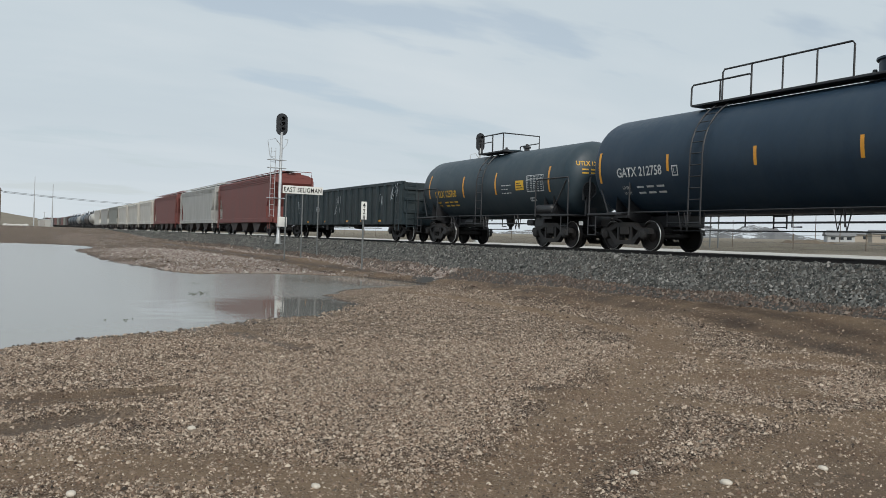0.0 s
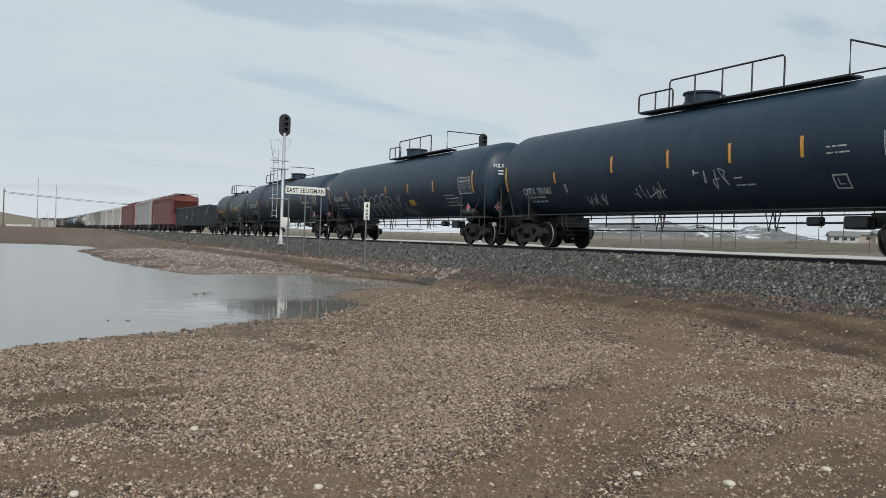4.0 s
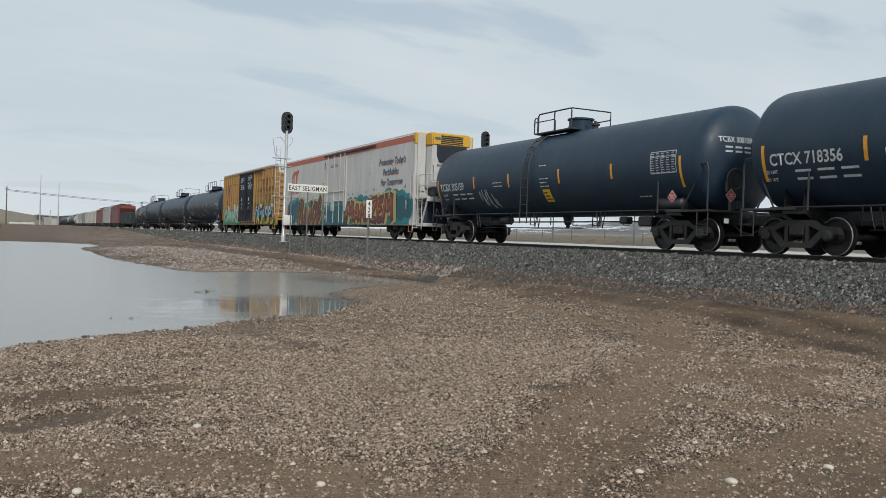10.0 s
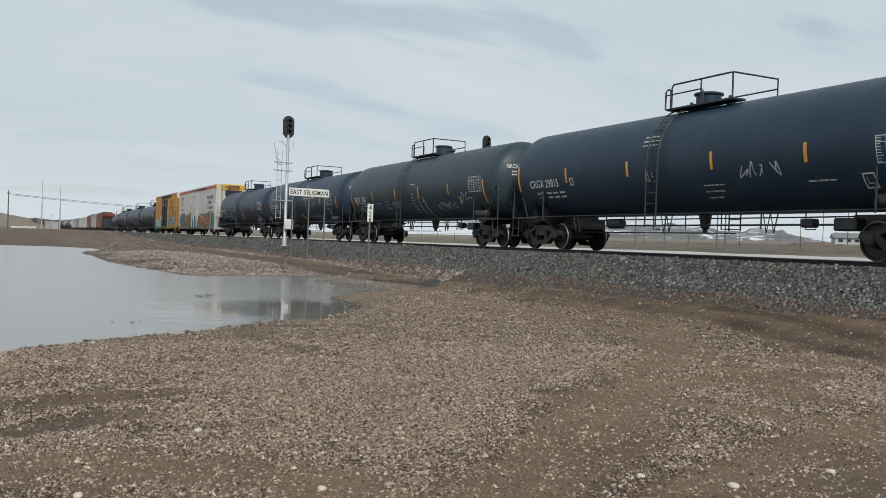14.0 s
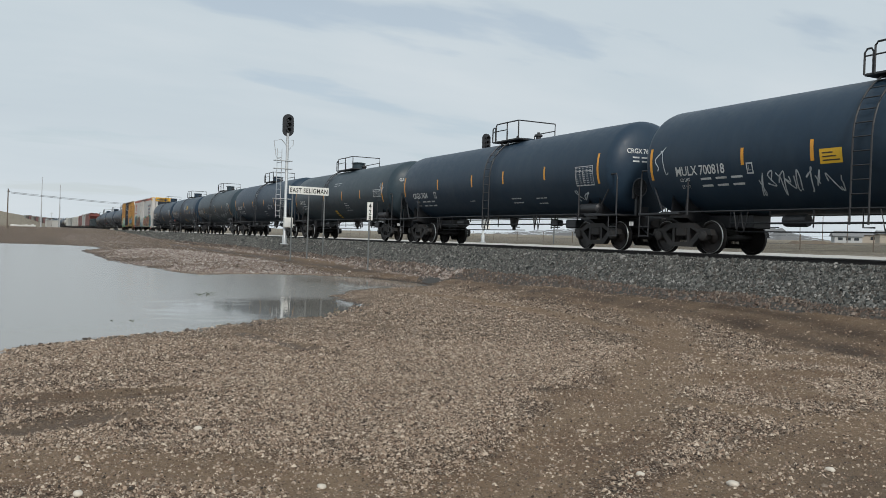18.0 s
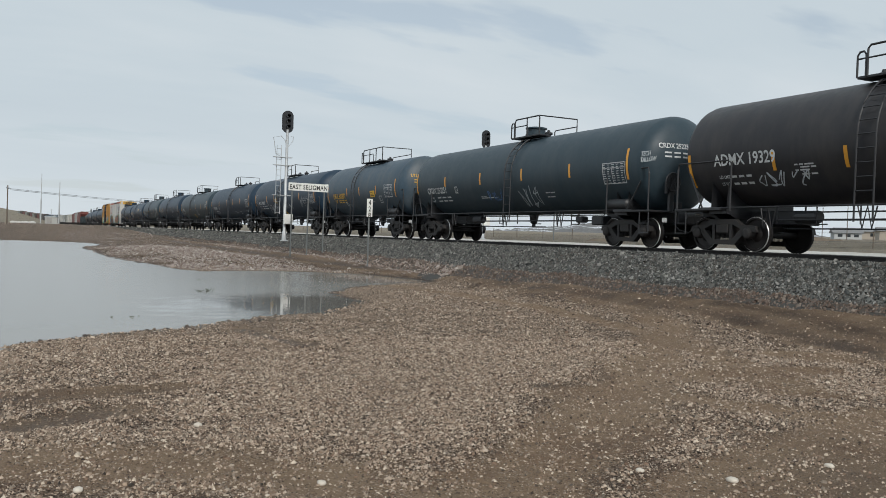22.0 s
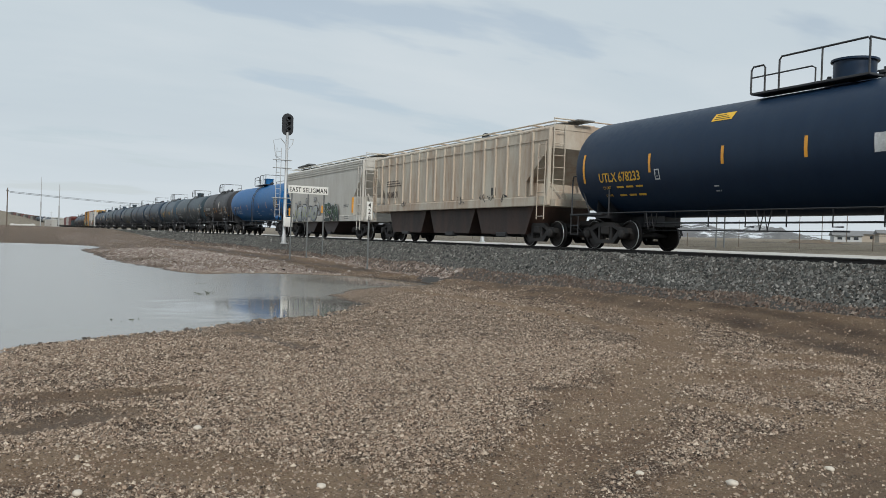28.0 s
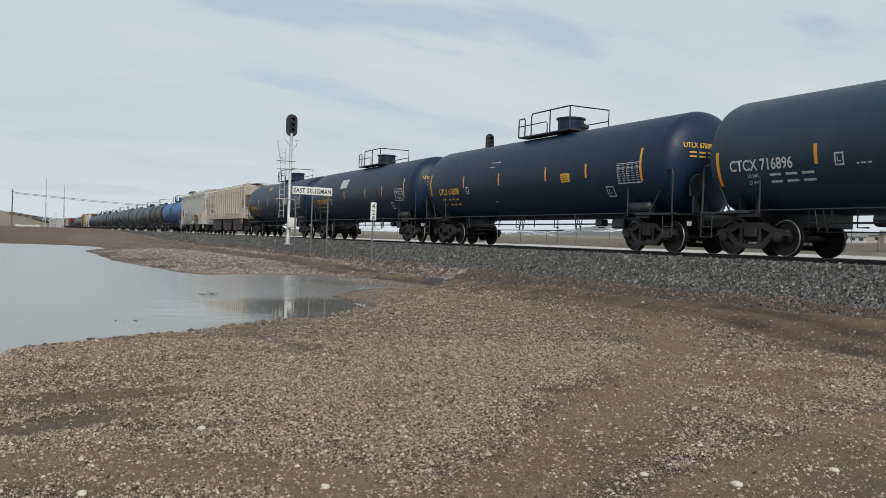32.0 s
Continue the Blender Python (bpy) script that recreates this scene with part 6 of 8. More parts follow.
    flat_text(car, "CLOSE AND LOCK\nBOTH DOORS BEFORE\nMOVING CAR\n\nCIERRE Y PONGA\nEL SEGURO EN AMBAS\nPUERTAS ANTES DE\nMOVER EL CARRO", 0.16, 0.55, 4.55, -W - 0.125, WHITE_INK, 0.85)
    flat_text(car, "RAILCAR POOLING EXPERTS", 0.40, 3.55, 3.24, -W - 0.05, dark, 0.92)
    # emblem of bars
    bm = bmesh.new()
    box(bm, 4.95, 6.05, -W - 0.052, -W - 0.048, 4.05, 4.18)
    for x in (5.15, 5.75):
        box(bm, x, x + 0.16, -W - 0.052, -W - 0.048, 3.68, 4.05)
    for s in (-1, 1):
        bm.faces.new([bm.verts.new((6.3 + a, -W - 0.05 - 0.001 * s, z)) for a, z in ((-0.32, 3.98 - s * 0.3), (-0.12, 3.98 - s * 0.3), (0.35, 3.98 + s * 0.3), (0.15, 3.98 + s * 0.3))])
    part("emblem", bm, maroon, car, "faded maroon emblem")
    for s, nm, rgb in ((1, "emblem_blue", (0.035, 0.07, 0.30)), (-1, "emblem_red", (0.40, 0.05, 0.05))):
        for off in (0.0, 0.16):
            bm = bmesh.new()
            bm.faces.new([bm.verts.new((-6.7 + a + off, -W - 0.088 - 0.004 * (s > 0), z)) for a, z in ((-0.55, 3.68 - s * 0.52), (-0.44, 3.68 - s * 0.52), (0.44, 3.68 + s * 0.52), (0.33, 3.68 + s * 0.52))])
            part("emblem", bm, surface(nm, rgb, rough=0.6, vary=0.2, stain=(0.37, 0.205, 0.058), amount=0.4, size=3), car, "red and blue crossed emblem")
    flat_text(car, "next\nload", 0.24, -8.35, 3.75, -W - 0.05, dark, 0.9, 0.2)
    flat_text(car, "any\nroad", 0.24, -5.75, 3.75, -W - 0.05, dark, 0.9, 0.2)
    flat_text(car, "TB OX", 0.42, -8.2, 2.48, -W - 0.05, dark, 0.95)
    flat_text(car, "64 20 38", 0.42, -8.2, 1.92, -W - 0.05, dark, 0.95)
    for x, z in ((5.6, 2.5), (6.9, 2.5)):
        bars(car, x, z, 0.6, 0.45, -W - 0.05, dark, 4)
    black, pale_spray = spray("black", (0.012, 0.016, 0.022)), spray("white", (0.66, 0.68, 0.70))

    def on_side(u, v, lift):
        return (u, -W - 0.05 - lift, v)

    def splash(name, colour, cx, cz, rx, rz, seed):
        rng = random.Random(seed)
        bm = bmesh.new()
        blob(bm, [Vector((cx + rx * rng.uniform(0.45, 1.1) * math.cos(q), max(0.68, cz + rz * rng.uniform(0.4, 1.15) * math.sin(q)))) for q in np.linspace(0, math.tau, 16)[:-1]], on_side, 0.001 + 0.0002 * (seed % 5))
        part("graffiti_cloud", bm, spray(name, colour), car)

    rng = random.Random(61)
    for k in range(7):
        splash("orange", (0.55, 0.10, 0.025), -8.3 + k * 0.86, 1.2 + rng.uniform(-0.1, 0.6), 0.62, 0.75, 70 + k)
    for k in range(9):
        splash("lime", (0.07, 0.30, 0.12), -8.5 + k * 0.72, 0.78, 0.55, 0.22, 90 + k)
    mint = fade("mint", ((0.0, (0.10, 0.42, 0.24)), (0.45, (0.13, 0.46, 0.38)), (0.8, (0.26, 0.55, 0.47)), (1.0, (0.55, 0.66, 0.60))), 0.7, 2.3)
    painted_word(car, lambda u, v, lift: (u, -W - 0.054 - lift, max(v, 0.68)), -8.5, 0.74, 5.9, 1.75, "CANAS", black, mint, pale_spray, None, 0.06, 0.34, (0.8, 1.0, 0.78, 1.06, 0.9), 0.05)
    for k in range(11):
        splash("green", (0.02, 0.17, 0.06), 2.8 + k * 0.6, 2.1 + rng.uniform(-0.1, 0.4), rng.uniform(0.1, 0.26), rng.uniform(0.22, 0.5), 120 + k)
    for cx, cz in ((8.75, 2.35), (8.7, 1.75), (8.6, 0.95), (2.75, 1.1), (5.2, 0.9), (7.0, 0.95)):
        splash("green", (0.02, 0.17, 0.06), cx, cz, 0.3, 0.28, int(cx * 10))
    sky = fade("sky", ((0.0, (0.42, 0.33, 0.03)), (0.30, (0.48, 0.40, 0.05)), (0.40, (0.11, 0.36, 0.50)), (0.66, (0.13, 0.36, 0.52)), (0.76, (0.50, 0.52, 0.60)), (1.0, (0.58, 0.58, 0.64))), 0.7, 2.25)
    mural(car, -W - 0.053, 2.75, 0.68, 5.6, 1.6, 7, 5, black, sky, pale_spray, black, 0.05, 0.30, True, 1.4)
    bm = bmesh.new()
    scrawl(bm, lambda u, v, lift: (u, -W - 0.05 - lift, v), 8.55, 2.55, 0.6, 0.6, 3)
    part("graffiti", bm, black, car)
    # corrugated ends
    for s in (-1, 1):
        end = panel(car, "end_wall", s * A - 0.03 + s * 0.02, s * A + 0.03 + s * 0.02, 1.02, 5.04, -W + 0.02, W - 0.02, tan)
        for k in range(8):
            z = 1.3 + k * 0.44
            bm = bmesh.new()
            slab_pts = [(0.0, z - 0.12), (0.09, z - 0.05), (0.09, z + 0.05), (0.0, z + 0.12)]
            slab(bm, [(s * (A + 0.05 + a), b) for a, b in slab_pts], -W + 0.12, W - 0.12)
            part("corrugation", bm, tan, end)
        panel(car, "end_panel", s * (A + 0.05), s * (A + 0.07), 4.48, 5.03, -W + 0.03, W - 0.03, pale, "white height-warning panel", 0)
        side_ladder(car, s * (A - 0.45), -W - 0.12, 1.15, 2.75, tan, 0.5, 0.36)
        end_ladder(car, s * (A + 0.18), -W + 0.4, 1.3, 2.1, tan, 0.55, 0.36)
        bm = bmesh.new()
        x = s * (A - 0.6)
        tube(bm, [(x - 0.25, -W - 0.03, 0.68), (x - 0.25, -W - 0.03, 0.38), (x + 0.25, -W - 0.03, 0.38), (x + 0.25, -W - 0.03, 0.68)], 0.022)
        part("step", bm, tan, car)
        panel(car, "end_sill", s * A, s * (A + 0.35), 0.85, 1.05, -1.2, 1.2, BLACK)
    end_text(car, "EXCESS HEIGHT CAR", 0.22, A + 0.075, -1.3, 4.68, dark)


def build_reefer():
    white = surface("reefer_white", (0.56, 0.55, 0.53), rough=0.55, grain=7, vary=0.08, stain=(0.34, 0.31, 0.27), amount=0.5, size=0.8, stretch=(1.6, 1, 0.5), bump=0.02)
    red = surface("reefer_red", (0.46, 0.125, 0.08), rough=0.6, vary=0.15, stain=(0.35, 0.12, 0.08), amount=0.5, size=2)
    yellow = surface("reefer_yellow", (0.62, 0.34, 0.025), rough=0.5, vary=0.12, stain=(0.4, 0.25, 0.05), amount=0.4, size=2)
    blue = surface("text_blue", (0.015, 0.15, 0.22), rough=0.6, vary=0.2)
    grill = surface("grill_dark", (0.014, 0.022, 0.038), rough=0.5, vary=0.2)
    grey = surface("door_grey", (0.50, 0.50, 0.48), rough=0.5, vary=0.15, stain=(0.25, 0.2, 0.16), amount=0.5, size=2)
    dark = MATS["brown_stencil"]
    car = car_root("refrigerator_car", 62.66, 78.2, "white refrigerator car with orange stripe and teal graffiti", "refrigerator car")
    couplers(car, 12.35)
    W, x0, x1 = 1.52, -11.1, 10.76
    under_gear(car, 11.0)
    panel(car, "body", x0, x1, 0.66, 4.96, -W, W, white, "", 0.03)
    bm = bmesh.new()
    slab(bm, [(x0, 4.95), (x1, 4.95), (x1, 5.04), (x0, 5.04)], -W * 0.95, W * 0.95)
    part("roof", bm, white, car)
    panel(car, "stripe", x0, x1, 4.62, 4.93, -W - 0.005, -W + 0.02, red, "faded orange stripe", 0)
    for x in np.arange(x0 + 1.2, x1, 1.22):
        if not -2.5 < x < 1.7:
            panel(car, "panel_seam", x - 0.02, x + 0.02, 0.7, 4.6, -W - 0.004, -W + 0.02, white, "", 0)
    door = panel(car, "door", -2.2, 1.5, 0.85, 4.6, -W - 0.06, -W + 0.02, white, "white plug door with lock rods")
    for x in (-1.6, -0.4, 0.6, 1.35):
        bm = bmesh.new()
        tube(bm, [(x, -W - 0.1, 0.8), (x, -W - 0.1, 4.75)], 0.025)
        part("lock_rod", bm, grey, door)
    for z in (2.05, 2.6):
        bm = bmesh.new()
        tube(bm, [(-2.2, -W - 0.09, z), (1.5, -W - 0.09, z)], 0.03)
        part("lock_bar", bm, grey, door)
    panel(door, "door_hub", -0.8, -0.35, 1.5, 2.3, -W - 0.13, -W - 0.05, grey)
    panel(car, "door_track", -2.4, 5.8, 4.74, 4.86, -W - 0.09, -W + 0.02, dark)
    panel(car, "placard", -2.85, -2.5, 2.9, 3.25, -W - 0.006, -W, yellow, "", 0)
    panel(car, "vent", 5.1, 5.3, 3.4, 3.8, -W - 0.04, -W, grey)
    # slanting block emblem with a pale star
    for name, pts in (("emblem", ((0.42, 0.0), (0.80, 0.02), (0.86, 0.24), (0.66, 0.30), (0.66, 0.72), (1.10, 0.76), (1.12, 1.0), (0.44, 0.98), (0.12, 0.80), (0.0, 0.48), (0.12, 0.14))), ("emblem", ((0.92, 0.04), (1.22, 0.06), (1.36, 0.80), (1.62, 0.82), (1.66, 1.06), (1.14, 1.01), (1.12, 0.78), (1.02, 0.76)))):
        bm = bmesh.new()
        slab(bm, [(-9.5 + a, 3.22 + 1.05 * b) for a, b in pts], -W - 0.007, -W)
        part(name, bm, red, car, "orange block emblem")
    for k in range(6):
        bm = bmesh.new()
        a = k * math.pi / 3
        ribbon(bm, [Vector((-9.12, 3.72)), Vector((-9.12 + 0.2 * math.cos(a), 3.72 + 0.2 * math.sin(a)))], 0.05, lambda u, v, lift: (u, -W - 0.009 - lift, v), 0.0006 * k)
        part("emblem_star", bm, white, car)
    for k in range(9):
        panel(car, "emblem_bar", -9.95 + k * 0.3, -9.75 + k * 0.3, 2.75, 2.98, -W - 0.006, -W, red, "", 0)
    bars(car, -9.4, 2.1, 1.2, 0.4, -W - 0.006, red, 1)
    flat_text(car, "Protecting Today's", 0.46, 6.3, 3.72, -W - 0.009, blue, 0.97, 0.3)
    flat_text(car, "Perishables", 0.46, 6.85, 3.2, -W - 0.009, blue, 0.97, 0.3)
    flat_text(car, "For Tomorrow", 0.46, 6.6, 2.68, -W - 0.009, blue, 0.97, 0.3)
    for words, x, z in (("Protecting Today's", 6.3, 3.72), ("Perishables", 6.85, 3.2), ("For Tomorrow", 6.6, 2.68)):
        flat_text(car, words, 0.46, x + 0.035, z - 0.045, -W - 0.005, red, 0.97, 0.3)
    flat_text(car, "ALLEN DALE", 0.26, -1.2, 4.05, -W - 0.066, dark, 0.9)
    for k in range(26):
        rng = random.Random(300 + k)
        cx, cz, r = -9.6 + k * 0.79, 1.30 + rng.uniform(0, 0.45), rng.uniform(0.62, 0.92)
        if -3 < cx < 1.5:
            cz -= 0.35
        for nm, rgb, f, lift in (("graffiti_cloud", (0.016, 0.205, 0.225), 1.0, 0.0), ("graffiti_shade", (0.006, 0.095, 0.125), 0.76, 0.003)):
            bm = bmesh.new()
            blob(bm, [Vector((min(x1, cx + f * r * math.cos(q)), max(0.68, cz - (1 - f) * 0.25 + f * r * math.sin(q)))) for q in np.linspace(0, math.tau, 22)[:-1]], lambda u, v, up: (u, -W - 0.066 - up, v) if -2.2 < u < 1.5 else (u, -W - 0.012 - up, v), lift + 0.0006 * (k % 4))
            part(nm, bm, spray("teal" if f == 1 else "deep_teal", rgb), car)
        for q in range(2):
            bm = bmesh.new()
            px, pz, pr = cx + rng.uniform(-0.5, 0.5), cz + r + rng.uniform(0.08, 0.35), rng.uniform(0.02, 0.055)
            blob(bm, [Vector((px + pr * math.cos(a), pz + pr * 1.3 * math.sin(a))) for a in np.linspace(0, math.tau, 9)[:-1]], lambda u, v, up: (u, -W - 0.066 - up, v) if -2.2 < u < 1.5 else (u, -W - 0.012 - up, v), 0.0004)
            part("graffiti_drop", bm, spray("teal", (0.016, 0.205, 0.225)), car)
    panel(car, "graffiti_base", 1.6, x1 - 0.45, 0.7, 1.5, -W - 0.011, -W, spray("teal", (0.016, 0.205, 0.225)), "", 0)
    black = spray("black", (0.012, 0.016, 0.022))
    cream, amber = spray("cream", (0.50, 0.42, 0.17)), spray("amber", (0.55, 0.26, 0.08))
    brown = fade("brown", ((0.0, (0.05, 0.016, 0.012)), (0.35, (0.15, 0.032, 0.016)), (0.7, (0.19, 0.042, 0.018)), (1.0, (0.11, 0.03, 0.016))), 0.7, 2.2)
    tan = fade("tan", ((0.0, (0.20, 0.06, 0.018)), (0.3, (0.10, 0.03, 0.015)), (0.6, (0.13, 0.038, 0.018)), (1.0, (0.05, 0.022, 0.016))), 0.7, 2.3)
    on_wall = lambda u, v, lift: (u, -W - (0.075 if -2.2 < u < 1.6 else 0.03) - lift, max(v, 0.68))
    painted_word(car, on_wall, -7.95, 0.68, 4.95, 1.64, "masoe", black, tan, amber, cream, 0.04, 0.30, (1.04, 0.88, 1.0, 1.0, 1.06), 0.18, (0.15, 0.06), (1.45, 0.95, 0.85, 0.9, 0.9))
    painted_word(car, on_wall, 1.65, 0.68, 6.7, 1.70, "MANIZEM", spray("lemon", (0.55, 0.48, 0.22)), brown, amber, cream, 0.04, 0.46, (0.88, 0.78, 0.84, 0.92, 0.94, 0.94, 1.04), 0.10, (0.20, 0.0), (1.3, 1.0, 1.05, 0.55, 1.05, 0.9, 1.35))
    for x, z, w, h, c in ((-9.6, 0.9, 1.0, 0.5, "white"), (9.75, 1.3, 0.6, 0.8, "white"), (-10.4, 1.5, 1.0, 0.7, "pink")):
        bm = bmesh.new()
        scrawl(bm, lambda u, v, lift: (u, -W - 0.03 - lift, v), x, z, w, h, int(x * 7))
        part("graffiti", bm, spray(c, (0.75, 0.78, 0.76) if c == "white" else (0.5, 0.08, 0.18)), car)
    panel(car, "sill_stripe", x0, x0 + 2.6, 0.70, 0.98, -W - 0.008, -W, red, "orange sill stripe", 0)
    for x, z0, z1 in ((x0 + 0.42, 1.05, 1.9), (x0 + 0.55, 1.1, 1.38)):
        panel(car, "reflective_stripe", x, x + (0.12 if z1 > 1.5 else 0.5), z0, z1, -W - 0.008, -W, yellow, "", 0)
    for x, z in ((-2.35, 4.0), (-2.38, 2.7)):
        panel(car, "door_stop", x, x + 0.08, z, z + 0.42, -W - 0.06, -W, grill, "", 0.01)
    # end with cooling unit
    panel(car, "top_cap", x1 - 0.22, x1 + 0.04, 4.5, 5.0, -W - 0.012, W + 0.012, yellow, "yellow end cap", 0.02)
    flat_text(car, "NO\nRUNNING\nBOARD", 0.10, x1 - 0.21, 4.75, -W - 0.02, dark, 0.42)
    bm = bmesh.new()
    slab(bm, [(x1 + 0.02, 2.45), (x1 + 0.50, 2.45), (x1 + 0.72, 2.75), (x1 + 0.74, 4.42), (x1 + 0.02, 4.42)], -0.98, 1.02)
    bmesh.ops.bevel(bm, geom=bm.edges[:], offset=0.05, segments=2, affect="EDGES")
    unit = part("cooling_unit", bm, white, car, "white cooling unit with yellow top and navy grille")
    bm = bmesh.new()
    slab(bm, [(x1 + 0.02, 4.40), (x1 + 0.745, 4.40), (x1 + 0.72, 4.92), (x1 + 0.60, 5.02), (x1 + 0.02, 5.02)], -0.99, 1.03)
    bmesh.ops.bevel(bm, geom=bm.edges[:], offset=0.06, segments=2, affect="EDGES")
    part("unit_top", bm, yellow, unit)
    bm = bmesh.new()
    f = [bm.verts.new((x1 + 0.755 + d, y, z)) for d in (0.0, 0.02) for y, z in ((-0.62, 3.62), (0.66, 3.62), (0.80, 3.95), (0.80, 4.42), (-0.76, 4.42), (-0.76, 3.95))]
    bm.faces.new(f[:6]); bm.faces.new(f[6:])
    for q in range(6):
        bm.faces.new((f[q], f[(q + 1) % 6], f[6 + (q + 1) % 6], f[6 + q]))
    bmesh.ops.recalc_face_normals(bm, faces=bm.faces[:])
    part("unit_grille", bm, grill, unit, "navy radiator grille")
    for k in range(5):
        panel(unit, "louvre", x1 + 0.74, x1 + 0.765, 4.50 + k * 0.085, 4.54 + k * 0.085, -0.55, 0.60, grill, "", 0)
    for k in range(7):
        panel(unit, "louvre", x1 + 0.775, x1 + 0.79, 3.68 + k * 0.105, 3.71 + k * 0.105, -0.58, 0.62, BLACK, "", 0)
    bm = bmesh.new()
    blob(bm, [Vector((-0.72 + 0.16 * math.cos(a), 4.74 + 0.065 * math.sin(a))) for a in np.linspace(0, math.tau, 17)[:-1]], lambda u, v, up: (x1 + 0.75 + up, u, v), 0.006)
    part("badge", bm, blue, unit, "blue oval badge")
    panel(unit, "panel_line", x1 + 0.735, x1 + 0.75, 2.8, 3.5, -0.9, -0.885, dark, "", 0)
    panel(unit, "latch", x1 + 0.72, x1 + 0.75, 2.85, 3.0, 0.25, 0.42, BLACK, "", 0)
    panel(car, "unit_base", x1 + 0.02, x1 + 0.6, 2.12, 2.46, -0.8, 0.95, grill)
    panel(car, "side_wing", x1, x1 + 0.10, 2.3, 4.95, 1.05, 1.42, white)
    panel(car, "side_wing", x1, x1 + 0.10, 2.3, 4.95, -1.42, -1.02, white)
    end_text(car, "EXCESS HEIGHT CAR", 0.15, x1 + 0.755, -0.72, 3.44, dark)
    panel(car, "end_platform", x1, x1 + 1.35, 1.90, 1.98, -1.45, 1.45, white)
    panel(car, "platform_edge", x1 + 1.30, x1 + 1.38, 1.76, 1.98, -1.46, 1.46, white)
    panel(car, "lower_bay", x1, x1 + 0.85, 0.75, 1.76, -1.2, 1.25, grill, "dark lower bay with spray tags")
    for y in (-1.42, -0.1, 1.36):
        bm = bmesh.new()
        tube(bm, [(x1 + 1.3, y, 1.80), (x1 + 0.75, y, 0.74)], 0.05)
        part("bay_brace", bm, white, car)
    for y, z, w, h, seed in ((-1.0, 0.95, 0.9, 0.62, 11), (0.3, 1.0, 0.7, 0.5, 12)):
        bm = bmesh.new()
        scrawl(bm, lambda u, v, up: (x1 + 0.852 + up, u, v), y, z, w, h, seed)
        part("graffiti", bm, MATS["white_spray"], car)
    for k in range(3):
        panel(car, "warning_text", x1 + 0.853, x1 + 0.857, 1.5 - k * 0.16, 1.56 - k * 0.16, -0.05, 0.5, WHITE_INK, "", 0)
    panel(car, "end_sill", x1 - 0.1, x1 + 0.9, 0.62, 0.78, -1.4, 1.4, white)
    for y in (-1.45, 1.45):
        end_ladder(car, x1 + 0.12, y * 0.93, 0.45, 1.95, white, 0.44, 0.38)
        side_ladder(car, x1 + 0.55, y, 0.55, 1.95, white, 0.5, 0.38)
        bm = bmesh.new()
        rail = [(x1 + 0.28, y, 1.95), (x1 + 0.28, y, 3.0), (x1 + 1.3, y, 3.0), (x1 + 1.3, y, 1.95)]
        tube(bm, rail, 0.028)
        tube(bm, [(x1 + 0.28, y, 2.5), (x1 + 1.3, y, 2.5)], 0.022)
        tube(bm, [(x1 + 0.62, y, 1.95), (x1 + 0.62, y, 3.0)], 0.022)
        part("platform_rail", bm, white, car)
        side_ladder(car, x1 - 0.17, y * 1.07, 1.9, 3.1, white, 0.3, 0.5)
    bm = bmesh.new()
    tube(bm, [(x1 + 1.3, -1.45, 3.0), (x1 + 1.3, 1.45, 3.0)], 0.028)
    tube(bm, [(x1 + 1.3, -1.45, 2.5), (x1 + 1.3, 1.45, 2.5)], 0.022)
    for y in (-0.55, -0.3, 0.6):
        tube(bm, [(x1 + 1.3, y, 1.95), (x1 + 1.3, y, 3.0)], 0.028)
    part("end_rail", bm, white, car)
    for x in (x0 + 0.4, x1 - 0.2):
        bm = bmesh.new()
        tube(bm, [(x - 0.22, -W - 0.02, 0.7), (x - 0.22, -W - 0.02, 0.36), (x + 0.22, -W - 0.02, 0.36), (x + 0.22, -W - 0.02, 0.7)], 0.022)
        part("step", bm, red, car)


